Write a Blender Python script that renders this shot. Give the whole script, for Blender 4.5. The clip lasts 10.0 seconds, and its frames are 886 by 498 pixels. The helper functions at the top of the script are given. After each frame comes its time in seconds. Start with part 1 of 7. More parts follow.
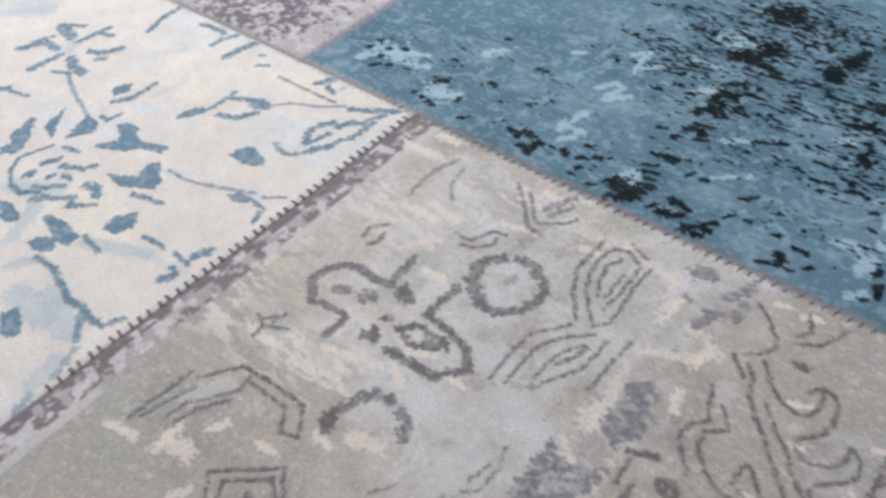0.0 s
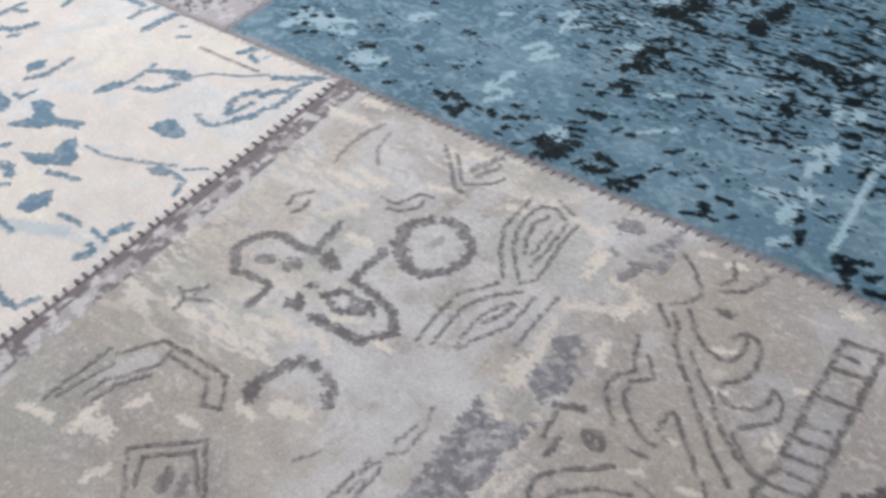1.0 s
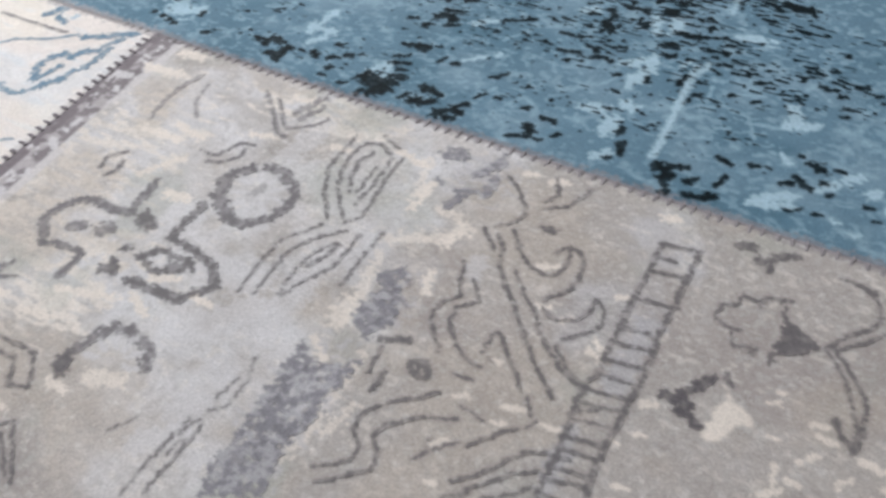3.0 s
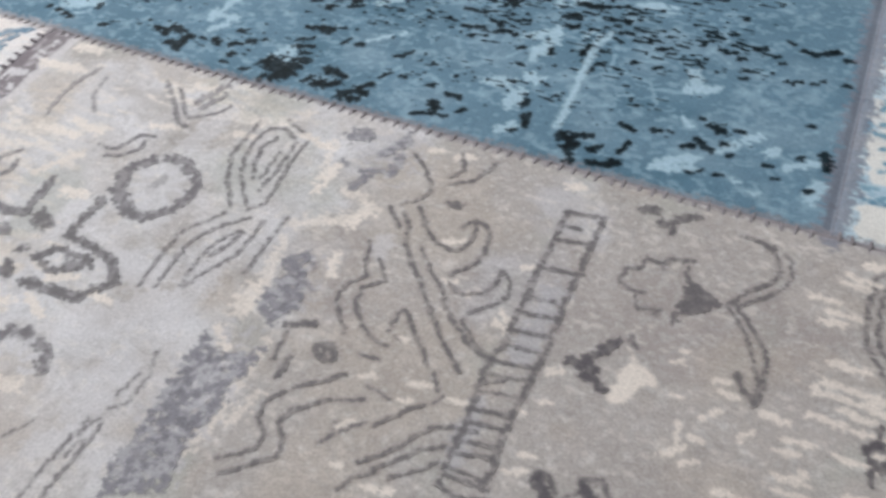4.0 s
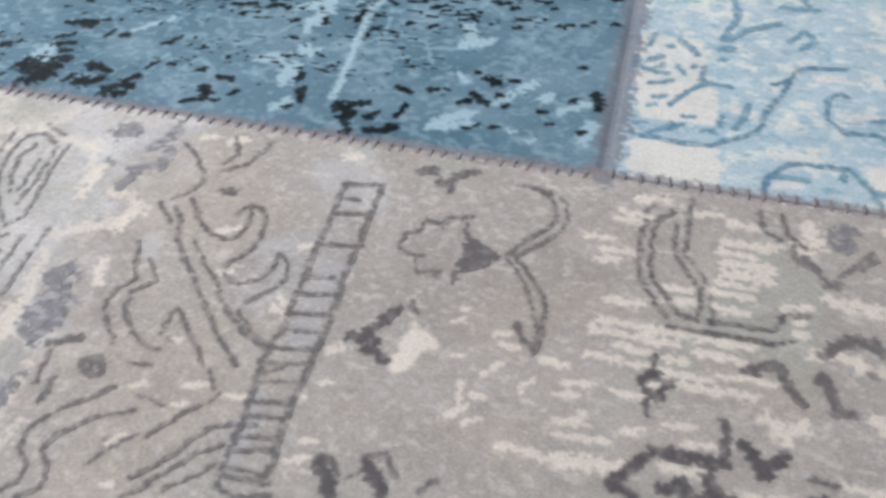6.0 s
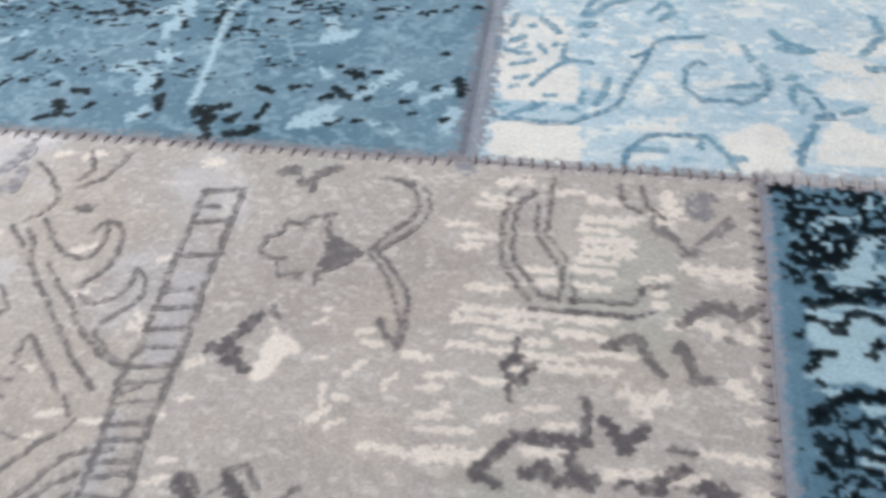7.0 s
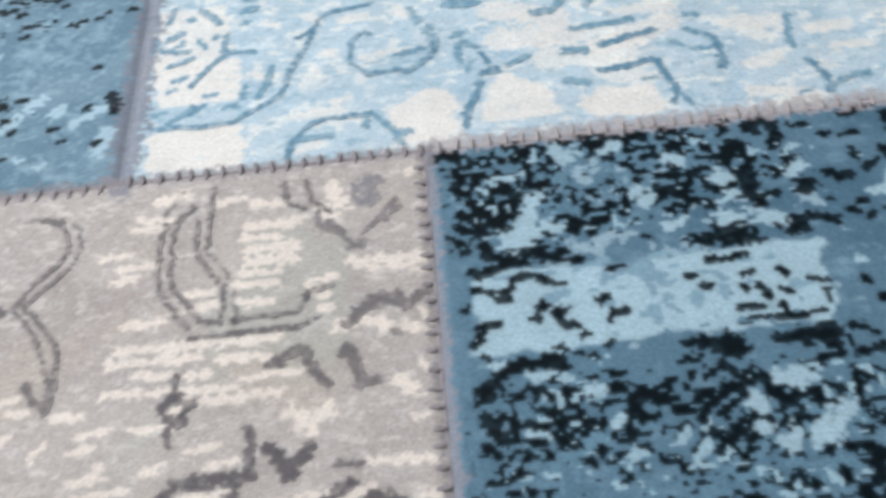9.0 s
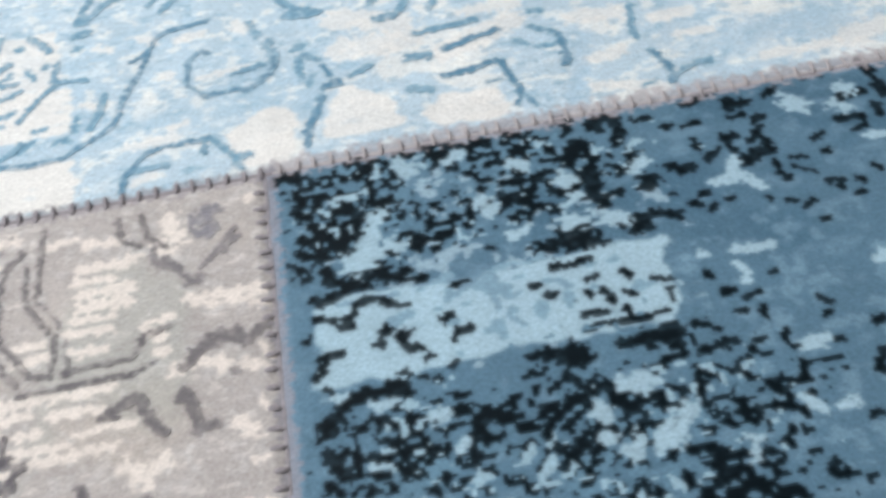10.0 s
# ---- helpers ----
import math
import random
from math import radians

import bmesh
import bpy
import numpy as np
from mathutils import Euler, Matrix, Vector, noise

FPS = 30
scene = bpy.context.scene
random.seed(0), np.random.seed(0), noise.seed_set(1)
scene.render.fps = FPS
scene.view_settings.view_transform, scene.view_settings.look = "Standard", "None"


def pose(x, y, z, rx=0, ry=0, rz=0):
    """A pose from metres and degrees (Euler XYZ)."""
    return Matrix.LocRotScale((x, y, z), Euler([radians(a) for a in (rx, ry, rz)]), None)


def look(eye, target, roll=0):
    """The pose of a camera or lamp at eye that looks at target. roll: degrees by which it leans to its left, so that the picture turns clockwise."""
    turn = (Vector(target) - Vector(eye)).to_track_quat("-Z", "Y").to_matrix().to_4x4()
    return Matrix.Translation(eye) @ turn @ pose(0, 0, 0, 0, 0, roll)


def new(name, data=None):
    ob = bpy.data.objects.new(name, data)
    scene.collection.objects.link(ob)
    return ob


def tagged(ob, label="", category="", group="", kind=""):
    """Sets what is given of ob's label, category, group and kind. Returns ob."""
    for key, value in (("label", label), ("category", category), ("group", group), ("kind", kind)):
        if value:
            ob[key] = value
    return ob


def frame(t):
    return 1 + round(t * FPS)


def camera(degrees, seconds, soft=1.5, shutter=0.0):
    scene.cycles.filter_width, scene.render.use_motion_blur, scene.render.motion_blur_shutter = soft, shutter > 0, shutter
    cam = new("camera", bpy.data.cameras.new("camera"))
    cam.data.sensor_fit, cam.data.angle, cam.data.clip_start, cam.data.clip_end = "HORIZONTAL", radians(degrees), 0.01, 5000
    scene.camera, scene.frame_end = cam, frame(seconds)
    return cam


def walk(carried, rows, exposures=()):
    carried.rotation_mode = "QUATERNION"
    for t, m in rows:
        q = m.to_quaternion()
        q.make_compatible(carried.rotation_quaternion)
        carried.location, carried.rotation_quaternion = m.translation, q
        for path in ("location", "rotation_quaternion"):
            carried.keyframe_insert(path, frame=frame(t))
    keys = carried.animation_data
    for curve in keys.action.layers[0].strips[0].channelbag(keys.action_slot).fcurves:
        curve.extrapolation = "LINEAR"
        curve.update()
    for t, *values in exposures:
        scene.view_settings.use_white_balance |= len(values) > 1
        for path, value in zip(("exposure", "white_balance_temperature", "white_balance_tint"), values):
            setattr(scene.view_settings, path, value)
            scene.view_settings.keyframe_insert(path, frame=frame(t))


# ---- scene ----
cam = camera(58.0, 10.0, soft=2.9, shutter=0.5)
PATH = [
    (0, (0.355, -0.312, 0.346), (-0.681, 0.614, -1.093), -9.0),
    (0.5, (0.362, -0.308, 0.338), (-0.629, 0.638, -1.118), -8.7),
    (1, (0.371, -0.303, 0.33), (-0.572, 0.661, -1.146), -8.5),
    (1.5, (0.383, -0.298, 0.323), (-0.519, 0.682, -1.17), -8.6),
    (2, (0.39, -0.292, 0.316), (-0.452, 0.706, -1.199), -8.2),
    (2.5, (0.4, -0.285, 0.31), (-0.391, 0.726, -1.223), -8.1),
    (4, (0.434, -0.271, 0.294), (-0.213, 0.792, -1.272), -7.8),
    (4.5, (0.445, -0.265, 0.289), (-0.145, 0.817, -1.286), -7.4),
    (5, (0.457, -0.259, 0.286), (-0.074, 0.831, -1.304), -7.2),
    (5.5, (0.469, -0.253, 0.281), (0.0, 0.85, -1.32), -6.9),
    (7, (0.521, -0.235, 0.27), (0.218, 0.883, -1.36), -7.6),
    (7.5, (0.542, -0.227, 0.266), (0.304, 0.886, -1.379), -7.8),
    (8, (0.563, -0.22, 0.262), (0.399, 0.879, -1.401), -7.7),
    (8.5, (0.587, -0.212, 0.258), (0.48, 0.862, -1.425), -8.3),
    (9, (0.611, -0.205, 0.254), (0.557, 0.846, -1.446), -8.6),
    (9.5, (0.633, -0.198, 0.253), (0.63, 0.824, -1.466), -8.8),
    (10, (0.653, -0.193, 0.25), (0.709, 0.807, -1.481), -8.1),
]
walk(cam, [(t, look(eye, target, roll)) for t, eye, target, roll in PATH],
     [(0, -0.38), (1, -0.37), (2.5, -0.26), (4.5, -0.18), (5.7, -0.09), (7.5, 0.18), (8.5, 0.27), (10, 0.37)])

# ---------------------------------------------------------------- light
world = bpy.data.worlds.new("room_air")
scene.world = world
world.use_nodes = True
world.node_tree.nodes["Background"].inputs["Color"].default_value = (0.75, 0.85, 1.0, 1)
world.node_tree.nodes["Background"].inputs["Strength"].default_value = 0.05
LAMP_W, LAMP_K = 185.0, (0.922, 0.962, 1.0)
# Added lamp, unseen and without fixture, set west so the rug brightens leftward.
lamp_data = bpy.data.lights.new("added_area_light", "AREA")
lamp_data.shape, lamp_data.size, lamp_data.size_y = "RECTANGLE", 2.4, 1.6
lamp_data.energy, lamp_data.color = LAMP_W, LAMP_K
lamp = new("added_area_lamp", lamp_data)
lamp.matrix_world = pose(-1.8, 1.0, 2.35)


# ---------------------------------------------------------------- materials
def srgb(r, g, b):
    c = np.array([r, g, b], float) / 255
    return np.where(c < 0.04045, c / 12.92, ((c + 0.055) / 1.055) ** 2.4)


def nodes_of(name):
    m = bpy.data.materials.new(name)
    m.use_nodes = True
    return m, m.node_tree.nodes, m.node_tree.links, m.node_tree.nodes["Principled BSDF"]


def mottled(name, dark, light, scale, rough, bump=0.2, metal=0.0, detail=6.0):
    """Two-tone noise at two scales with a fine relief."""
    m, n, l, p = nodes_of(name)
    co = n.new("ShaderNodeTexCoord")
    big, fine = n.new("ShaderNodeTexNoise"), n.new("ShaderNodeTexNoise")
    big.inputs["Scale"].default_value, big.inputs["Detail"].default_value = scale, detail
    fine.inputs["Scale"].default_value = scale * 17
    mix, ramp = n.new("ShaderNodeMix"), n.new("ShaderNodeValToRGB")
    mix.inputs["Factor"].default_value = 0.4
    for tex, slot in ((big, 2), (fine, 3)):
        l.new(co.outputs["Object"], tex.inputs["Vector"])
        l.new(tex.outputs["Fac"], mix.inputs[slot])
    ramp.color_ramp.elements[0].position, ramp.color_ramp.elements[1].position = 0.35, 0.65
    ramp.color_ramp.elements[0].color, ramp.color_ramp.elements[1].color = (*dark, 1), (*light, 1)
    l.new(mix.outputs[0], ramp.inputs["Fac"])
    l.new(ramp.outputs["Color"], p.inputs["Base Color"])
    p.inputs["Roughness"].default_value, p.inputs["Metallic"].default_value = rough, metal
    b = n.new("ShaderNodeBump")
    b.inputs["Strength"].default_value, b.inputs["Distance"].default_value = bump, 0.002
    l.new(fine.outputs["Fac"], b.inputs["Height"])
    l.new(b.outputs["Normal"], p.inputs["Normal"])
    return m


def pile_material():
    """Short velvet pile: yarn colour per knot, fibre speckle, lay of the pile, soft sheen."""
    m, n, l, p = nodes_of("rug_pile")
    yarn = n.new("ShaderNodeAttribute")
    yarn.attribute_name = "yarn"
    co = n.new("ShaderNodeTexCoord")
    fibre, lay = n.new("ShaderNodeTexNoise"), n.new("ShaderNodeTexNoise")
    fibre.inputs["Scale"].default_value, fibre.inputs["Detail"].default_value = 900.0, 3.0
    lay.inputs["Scale"].default_value, lay.inputs["Detail"].default_value = 45.0, 4.0
    l.new(co.outputs["Object"], fibre.inputs["Vector"])
    l.new(co.outputs["Object"], lay.inputs["Vector"])
    span = []
    for tex, low, high in ((fibre, 0.88, 1.10), (lay, 0.94, 1.06)):
        r = n.new("ShaderNodeMapRange")
        r.inputs["From Min"].default_value, r.inputs["From Max"].default_value = 0.3, 0.7
        r.inputs["To Min"].default_value, r.inputs["To Max"].default_value = low, high
        l.new(tex.outputs["Fac"], r.inputs["Value"])
        span.append(r)
    both = n.new("ShaderNodeMath")
    both.operation = "MULTIPLY"
    l.new(span[0].outputs[0], both.inputs[0])
    l.new(span[1].outputs[0], both.inputs[1])
    tint = n.new("ShaderNodeVectorMath")
    tint.operation = "SCALE"
    l.new(yarn.outputs["Color"], tint.inputs[0])
    l.new(both.outputs[0], tint.inputs["Scale"])
    l.new(tint.outputs[0], p.inputs["Base Color"])
    p.inputs["Roughness"].default_value = 0.6
    p.inputs["Specular IOR Level"].default_value = 0.09
    p.inputs["Sheen Weight"].default_value = 0.02
    p.inputs["Sheen Roughness"].default_value = 0.45
    b = n.new("ShaderNodeBump")
    b.inputs["Strength"].default_value, b.inputs["Distance"].default_value = 0.35, 0.0006
    l.new(fibre.outputs["Fac"], b.inputs["Height"])
    l.new(b.outputs["Normal"], p.inputs["Normal"])
    return m


PILE = pile_material()
BACKING = mottled("jute_backing", (0.30, 0.25, 0.18), (0.42, 0.36, 0.27), 60.0, 0.95)
THREAD = mottled("grey_brown_thread", srgb(134, 127, 131), srgb(160, 152, 155), 400.0, 0.9, 0.4)
THREAD_PALE = mottled("pale_grey_thread", srgb(164, 157, 159), srgb(190, 182, 182), 400.0, 0.9, 0.4)
THREAD_BAND = mottled("blue_grey_thread", srgb(112, 114, 126), srgb(140, 139, 149), 400.0, 0.9, 0.4)
THREAD_DARK = mottled("dark_brown_thread", srgb(128, 120, 125), srgb(152, 143, 147), 400.0, 0.9, 0.4)
PLASTER = mottled("light_grey_wall_paint", (0.52, 0.51, 0.50), (0.58, 0.57, 0.56), 3.0, 0.8, 0.1)
FLOOR = mottled("grey_screed_floor", (0.26, 0.25, 0.24), (0.36, 0.35, 0.33), 5.0, 0.6, 0.15)


# ---------------------------------------------------------------- room
def box_bm(x0, y0, z0, x1, y1, z1, bevel=0.0):
    bm = bmesh.new()
    bmesh.ops.create_cube(bm, size=1.0)
    for v in bm.verts:
        v.co = Vector(((x0 + x1) / 2 + v.co.x * (x1 - x0), (y0 + y1) / 2 + v.co.y * (y1 - y0), (z0 + z1) / 2 + v.co.z * (z1 - z0)))
    if bevel:
        bmesh.ops.bevel(bm, geom=bm.edges[:], offset=bevel, segments=2, affect="EDGES")
    return bm


def part(name, bm, material, parent=None, label=""):
    me = bpy.data.meshes.new(name)
    bm.to_mesh(me)
    bm.free()
    me.materials.append(material)
    ob = new(name, me)
    ob.parent = parent
    return tagged(ob, label)


# Walls and ceiling are unseen, added as a plain shell to bounce light.
X0, X1, Y0, Y1, H, T = -2.3, 2.7, -2.2, 2.8, 2.6, 0.12
FLOOR_Z = -0.010
for name, b, mat in (
    ("floor", (X0 - T, Y0 - T, FLOOR_Z - 0.1, X1 + T, Y1 + T, FLOOR_Z), FLOOR),
    ("unseen_ceiling", (X0 - T, Y0 - T, H, X1 + T, Y1 + T, H + 0.1), PLASTER),
    ("unseen_wall_north", (X0 - T, Y1, FLOOR_Z, X1 + T, Y1 + T, H), PLASTER),
    ("unseen_wall_south", (X0 - T, Y0 - T, FLOOR_Z, X1 + T, Y0, H), PLASTER),
    ("unseen_wall_east", (X1, Y0, FLOOR_Z, X1 + T, Y1, H), PLASTER),
    ("unseen_wall_west", (X0 - T, Y0, FLOOR_Z, X0, Y1, H), PLASTER),
):
    tagged(part(name, box_bm(*b), mat), kind="structure")


# ---------------------------------------------------------------- the patchwork rug
# Lengths along the rug are in millimetres here; a knot is 0.8 mm.
KNOT = 0.8
GX0, GY0, NX, NY = -600.0, -601.6, 2092, 1504
gx = GX0 + KNOT * (np.arange(NX) + 0.5)
gy = GY0 + KNOT * (np.arange(NY) + 0.5)
XX, YY = np.meshgrid(gx, gy)
LEFT, RIGHT, J_SEAM, B_SEAM = 0.0, 599.0, -126.0, 473.0
dice = np.random.default_rng(7)
TABLE = dice.random((256, 256))


def lattice(x, y, seed):
    """Smooth value noise, 0 to 1."""
    ox, oy = (seed * 37) % 256, (seed * 91) % 256
    xi, yi = np.floor(x).astype(int), np.floor(y).astype(int)
    fx, fy = x - xi, y - yi
    fx, fy = fx * fx * (3 - 2 * fx), fy * fy * (3 - 2 * fy)
    a = TABLE[(xi + ox) % 256, (yi + oy) % 256]
    b = TABLE[(xi + 1 + ox) % 256, (yi + oy) % 256]
    c = TABLE[(xi + ox) % 256, (yi + 1 + oy) % 256]
    d = TABLE[(xi + 1 + ox) % 256, (yi + 1 + oy) % 256]
    return (a * (1 - fx) + b * fx) * (1 - fy) + (c * (1 - fx) + d * fx) * fy


def cloud(x, y, sx, sy, seed, octaves=4):
    """Layered noise with grain sx by sy millimetres, spread to about 0..1."""
    total, gain, norm = 0.0, 1.0, 0.0
    for k in range(octaves):
        total = total + gain * lattice(x / sx * 2**k + 13.7 * k, y / sy * 2**k + 5.1 * k, seed + k)
        norm, gain = norm + gain, gain * 0.55
    return np.clip((total / norm - 0.5) * 1.7 + 0.5, 0, 1)


def step_up(v):
    """Beads along a woven line: pale and full knots in turn."""
    t = np.clip((v - 0.25) / 0.35, 0, 1)
    return 0.3 + 0.7 * t * t * (3 - 2 * t)


colour = np.zeros((NY, NX, 3))
motif = np.zeros((NY, NX), np.int32)
motif_names = [None]
WARP_X = (cloud(XX, YY, 5.0, 2.6, 71, 2) - 0.5) * 3.4
# Figures follow the weft: rows of two knots, each one shifted along its row.
ROW = np.floor((YY - GY0) / (2 * KNOT))
YR = 0.6 * YY + 0.4 * (GY0 + 2 * KNOT * (ROW + 0.5))
WEFT = lattice(XX / 6.0, ROW * 7.0 + 0.5, 181) + 0.6 * lattice(XX / 2.4, ROW * 5.0 + 0.5, 183) - 0.8
GRAIN = step_up(0.5 * lattice(XX / 2.3, YY / 2.1, 151) + 0.5 * lattice(XX / 2.6, ROW * 5.0 + 0.5, 153))
WARP_Y = (cloud(XX, YY, 5.0, 2.6, 83, 2) - 0.5) * 2.4


def window(x0, y0, x1, y1):
    """The slice of the knot field that covers a rectangle."""
    i0, i1 = int((x0 - GX0) / KNOT) - 1, int((x1 - GX0) / KNOT) + 2
    j0, j1 = int((y0 - GY0) / KNOT) - 1, int((y1 - GY0) / KNOT) + 2
    return slice(max(j0, 0), max(min(j1, NY), 0)), slice(max(i0, 0), max(min(i1, NX), 0))


def tone(view, mask, rgb, strength=1.0):
    a = (mask * strength)[..., None] if mask.dtype != bool else np.where(mask, strength, 0.0)[..., None]
    colour[view] = colour[view] * (1 - a) + srgb(*rgb) * a


def step(v, low, high):
    t = np.clip((v - low) / (high - low), 0, 1)
    return t * t * (3 - 2 * t)


def patch_view(x0, y0, x1, y1):
    v = window(x0, y0, x1, y1)
    inside = (XX[v] >= x0) & (XX[v] < x1) & (YY[v] >= y0) & (YY[v] < y1)
    return v, inside


def ground(box, rgb):
    v, inside = patch_view(*box)
    tone(v, inside, rgb)


def veil(box, rgb, sx, sy, seed, low, high, strength=1.0, octaves=4, within=None):
    """A tone that comes and goes with the noise. within: (x, y, rx, ry) discs where it shows."""
    v, inside = patch_view(*box)
    f = step(cloud(XX[v], YY[v], sx, sy, seed, octaves) + near(v, within), low, high)
    tone(v, f * inside, rgb, strength)


def near(v, within):
    """0 inside soft discs, down to -1 away from them."""
    if within is None:
        return 0.0
    best = np.full(XX[v].shape, -1.0)
    for x, y, rx, ry in within:
        d = np.hypot((XX[v] - x) / rx, (YY[v] - y) / ry)
        best = np.maximum(best, -np.clip(d - 0.6, 0, 1))
    return best


CREAM_BOX = (-620, -620, LEFT, 0)
GREY_BOX = (LEFT, -620, RIGHT, 0)
DARK_BOX = (RIGHT, -620, 1100, 0)
MAUVE_BOX = (-620, 0, J_SEAM, 620)
BLUE_BOX = (J_SEAM, 0, B_SEAM, 620)
ICE_BOX = (B_SEAM, 0, 1100, 620)
for box, rgb in ((CREAM_BOX, (226, 216, 211)), (GREY_BOX, (174, 166, 162)), (DARK_BOX, (88, 118, 137)),
                 (MAUVE_BOX, (184, 176, 180)), (BLUE_BOX, (98, 127, 145)), (ICE_BOX, (180, 198, 209))):
    ground(box, rgb)

# Weathering of the grounds.
# Lavender yarn tone, lightened further to paint in sheen on the left pile.
veil(GREY_BOX, (210, 206, 208), 70, 60, 21, 0.18, 0.62, 0.9, 4, [(110, -90, 110, 120), (200, -150, 80, 110), (225, -60, 70, 80), (60, -40, 60, 40)])
veil(GREY_BOX, (196, 193, 197), 24, 18, 25, 0.35, 0.75, 0.6, 4, [(352, -70, 24, 70), (362, -30, 24, 30)])
veil(GREY_BOX, (206, 203, 205), 26, 16, 23, 0.35, 0.75, 0.7, 4, [(190, -120, 100, 120), (235, -90, 60, 110)])
veil(GREY_BOX, (160, 150, 147), 80, 60, 27, 0.30, 0.75, 0.55, 4, [(320, -90, 90, 80), (110, -260, 80, 40), (90, -20, 40, 20), (440, -60, 60, 60)])
veil(GREY_BOX, (186, 177, 171), 60, 40, 29, 0.55, 0.85, 0.4)
veil(GREY_BOX, (222, 212, 204), 12, 3.4, 31, 0.42, 0.50, 0.85, 3, [(60, -100, 50, 80), (90, -175, 60, 50), (45, -170, 40, 70), (150, -20, 60, 18)])
veil(GREY_BOX, (214, 206, 200), 6, 3.2, 37, 0.80, 0.86, 0.5, 3)
veil(GREY_BOX, (208, 206, 206), 2.8, 2.2, 41, 0.60, 0.88, 0.24, 2)
veil(GREY_BOX, (182, 170, 160), 55, 45, 191, 0.5, 0.8, 0.5)
veil(GREY_BOX, (170, 170, 163), 50, 60, 193, 0.55, 0.85, 0.5)
veil(GREY_BOX, (214, 211, 208), 2.6, 2.0, 195, 0.90, 0.97, 0.4, 2)
veil(GREY_BOX, (150, 143, 141), 2.8, 2.2, 45, 0.62, 0.90, 0.26, 2)
veil(CREAM_BOX, (212, 218, 226), 60, 40, 43, 0.62, 0.90, 0.4)
veil(CREAM_BOX, (233, 223, 213), 110, 70, 47, 0.55, 0.8, 0.7)
veil(CREAM_BOX, (206, 215, 224), 22, 5.0, 49, 0.66, 0.85, 0.25, 3)
veil(MAUVE_BOX, (112, 104, 114), 7, 5, 51, 0.40, 0.52, 0.9, 3, [(-230, 60, 90, 90), (-330, 60, 120, 60)])
veil(MAUVE_BOX, (206, 200, 204), 14, 9, 53, 0.60, 0.75, 0.8, 3)
veil(BLUE_BOX, (80, 111, 129), 90, 60, 57, 0.35, 0.8, 0.8)
veil(BLUE_BOX, (128, 153, 169), 40, 28, 63, 0.45, 0.9, 0.55)
veil(BLUE_BOX, (146, 172, 187), 9, 7, 67, 0.62, 0.95, 0.5, 4)
veil(BLUE_BOX, (150, 178, 194), 4, 2.5, 69, 0.66, 0.85, 0.4, 2)
veil(ICE_BOX, (228, 226, 221), 30, 22, 73, 0.64, 0.74, 0.7, 4)
veil(ICE_BOX, (164, 188, 203), 60, 40, 77, 0.60, 0.85, 0.6)
veil(ICE_BOX, (220, 225, 226), 9, 5, 79, 0.66, 0.82, 0.4, 3)
veil(DARK_BOX, (72, 103, 123), 60, 40, 87, 0.5, 0.8, 0.7)
veil(DARK_BOX, (116, 146, 165), 9, 6, 89, 0.60, 0.90, 0.5, 4)
veil(DARK_BOX, (168, 192, 205), 6, 5, 93, 0.68, 0.78, 0.6, 4, [(680, -50, 90, 60)])
veil(DARK_BOX, (120, 150, 168), 6, 5, 201, 0.60, 0.78, 0.6, 4, [(800, -105, 90, 70)])
# The plum border that runs down inside the grey patch along its first seam.
BORDER = (LEFT, -620, 22, 0)
ground(BORDER, (176, 168, 170))
veil(BORDER, (128, 120, 123), 8, 7, 97, 0.42, 0.58, 0.9, 3)
veil(BORDER, (208, 203, 205), 7, 6, 101, 0.56, 0.68, 0.9, 3)
ground((LEFT, -620, 3.4, 0), (126, 117, 120))
veil((LEFT, -620, 9.0, 0), (124, 115, 119), 8, 7, 99, 0.36, 0.5, 0.95, 3)
veil((21, -620, 27, 0), (204, 198, 199), 40, 30, 103, 0.3, 0.6, 0.8, 2)
veil(ICE_BOX, (232, 230, 224), 6, 4, 135, 0.68, 0.80, 0.55, 3)
veil(ICE_BOX, (150, 178, 195), 6, 2.6, 137, 0.74, 0.82, 0.7, 3)
veil(CREAM_BOX, (236, 229, 222), 7, 4, 139, 0.62, 0.85, 0.3, 3)
veil(MAUVE_BOX, (112, 104, 114), 5, 3.5, 141, 0.55, 0.66, 0.85, 3, [(-230, 60, 100, 90)])


# Drawing of the woven figures: each one becomes a piece of its own.
def begin(name):
    motif_names.append(name)
    return len(motif_names) - 1


def lay(view, mask, rgb, ident, alpha=1.0):
    tone(view, mask, rgb, alpha)
    if ident:
        motif[view][mask] = ident


def seg_distance(px, py, pts):
    best = np.full(px.shape, 1e9)
    for (ax, ay), (bx, by) in zip(pts[:-1], pts[1:]):
        dx, dy = bx - ax, by - ay
        t = np.clip(((px - ax) * dx + (py - ay) * dy) / (dx * dx + dy * dy + 1e-9), 0, 1)
        best = np.minimum(best, np.hypot(px - ax - t * dx, py - ay - t * dy))
    return best


def soften(a, times):
    """Evens out a field between neighbouring knots."""
    for _ in range(times):
        for axis in (0, 1):
            pad = [(1, 1) if k == axis else (0, 0) for k in range(a.ndim)]
            q = np.pad(a, pad, mode="edge")
            a = (q[:-2] + 2 * a + q[2:]) / 4 if axis == 0 else (q[:, :-2] + 2 * a + q[:, 2:]) / 4
    return a


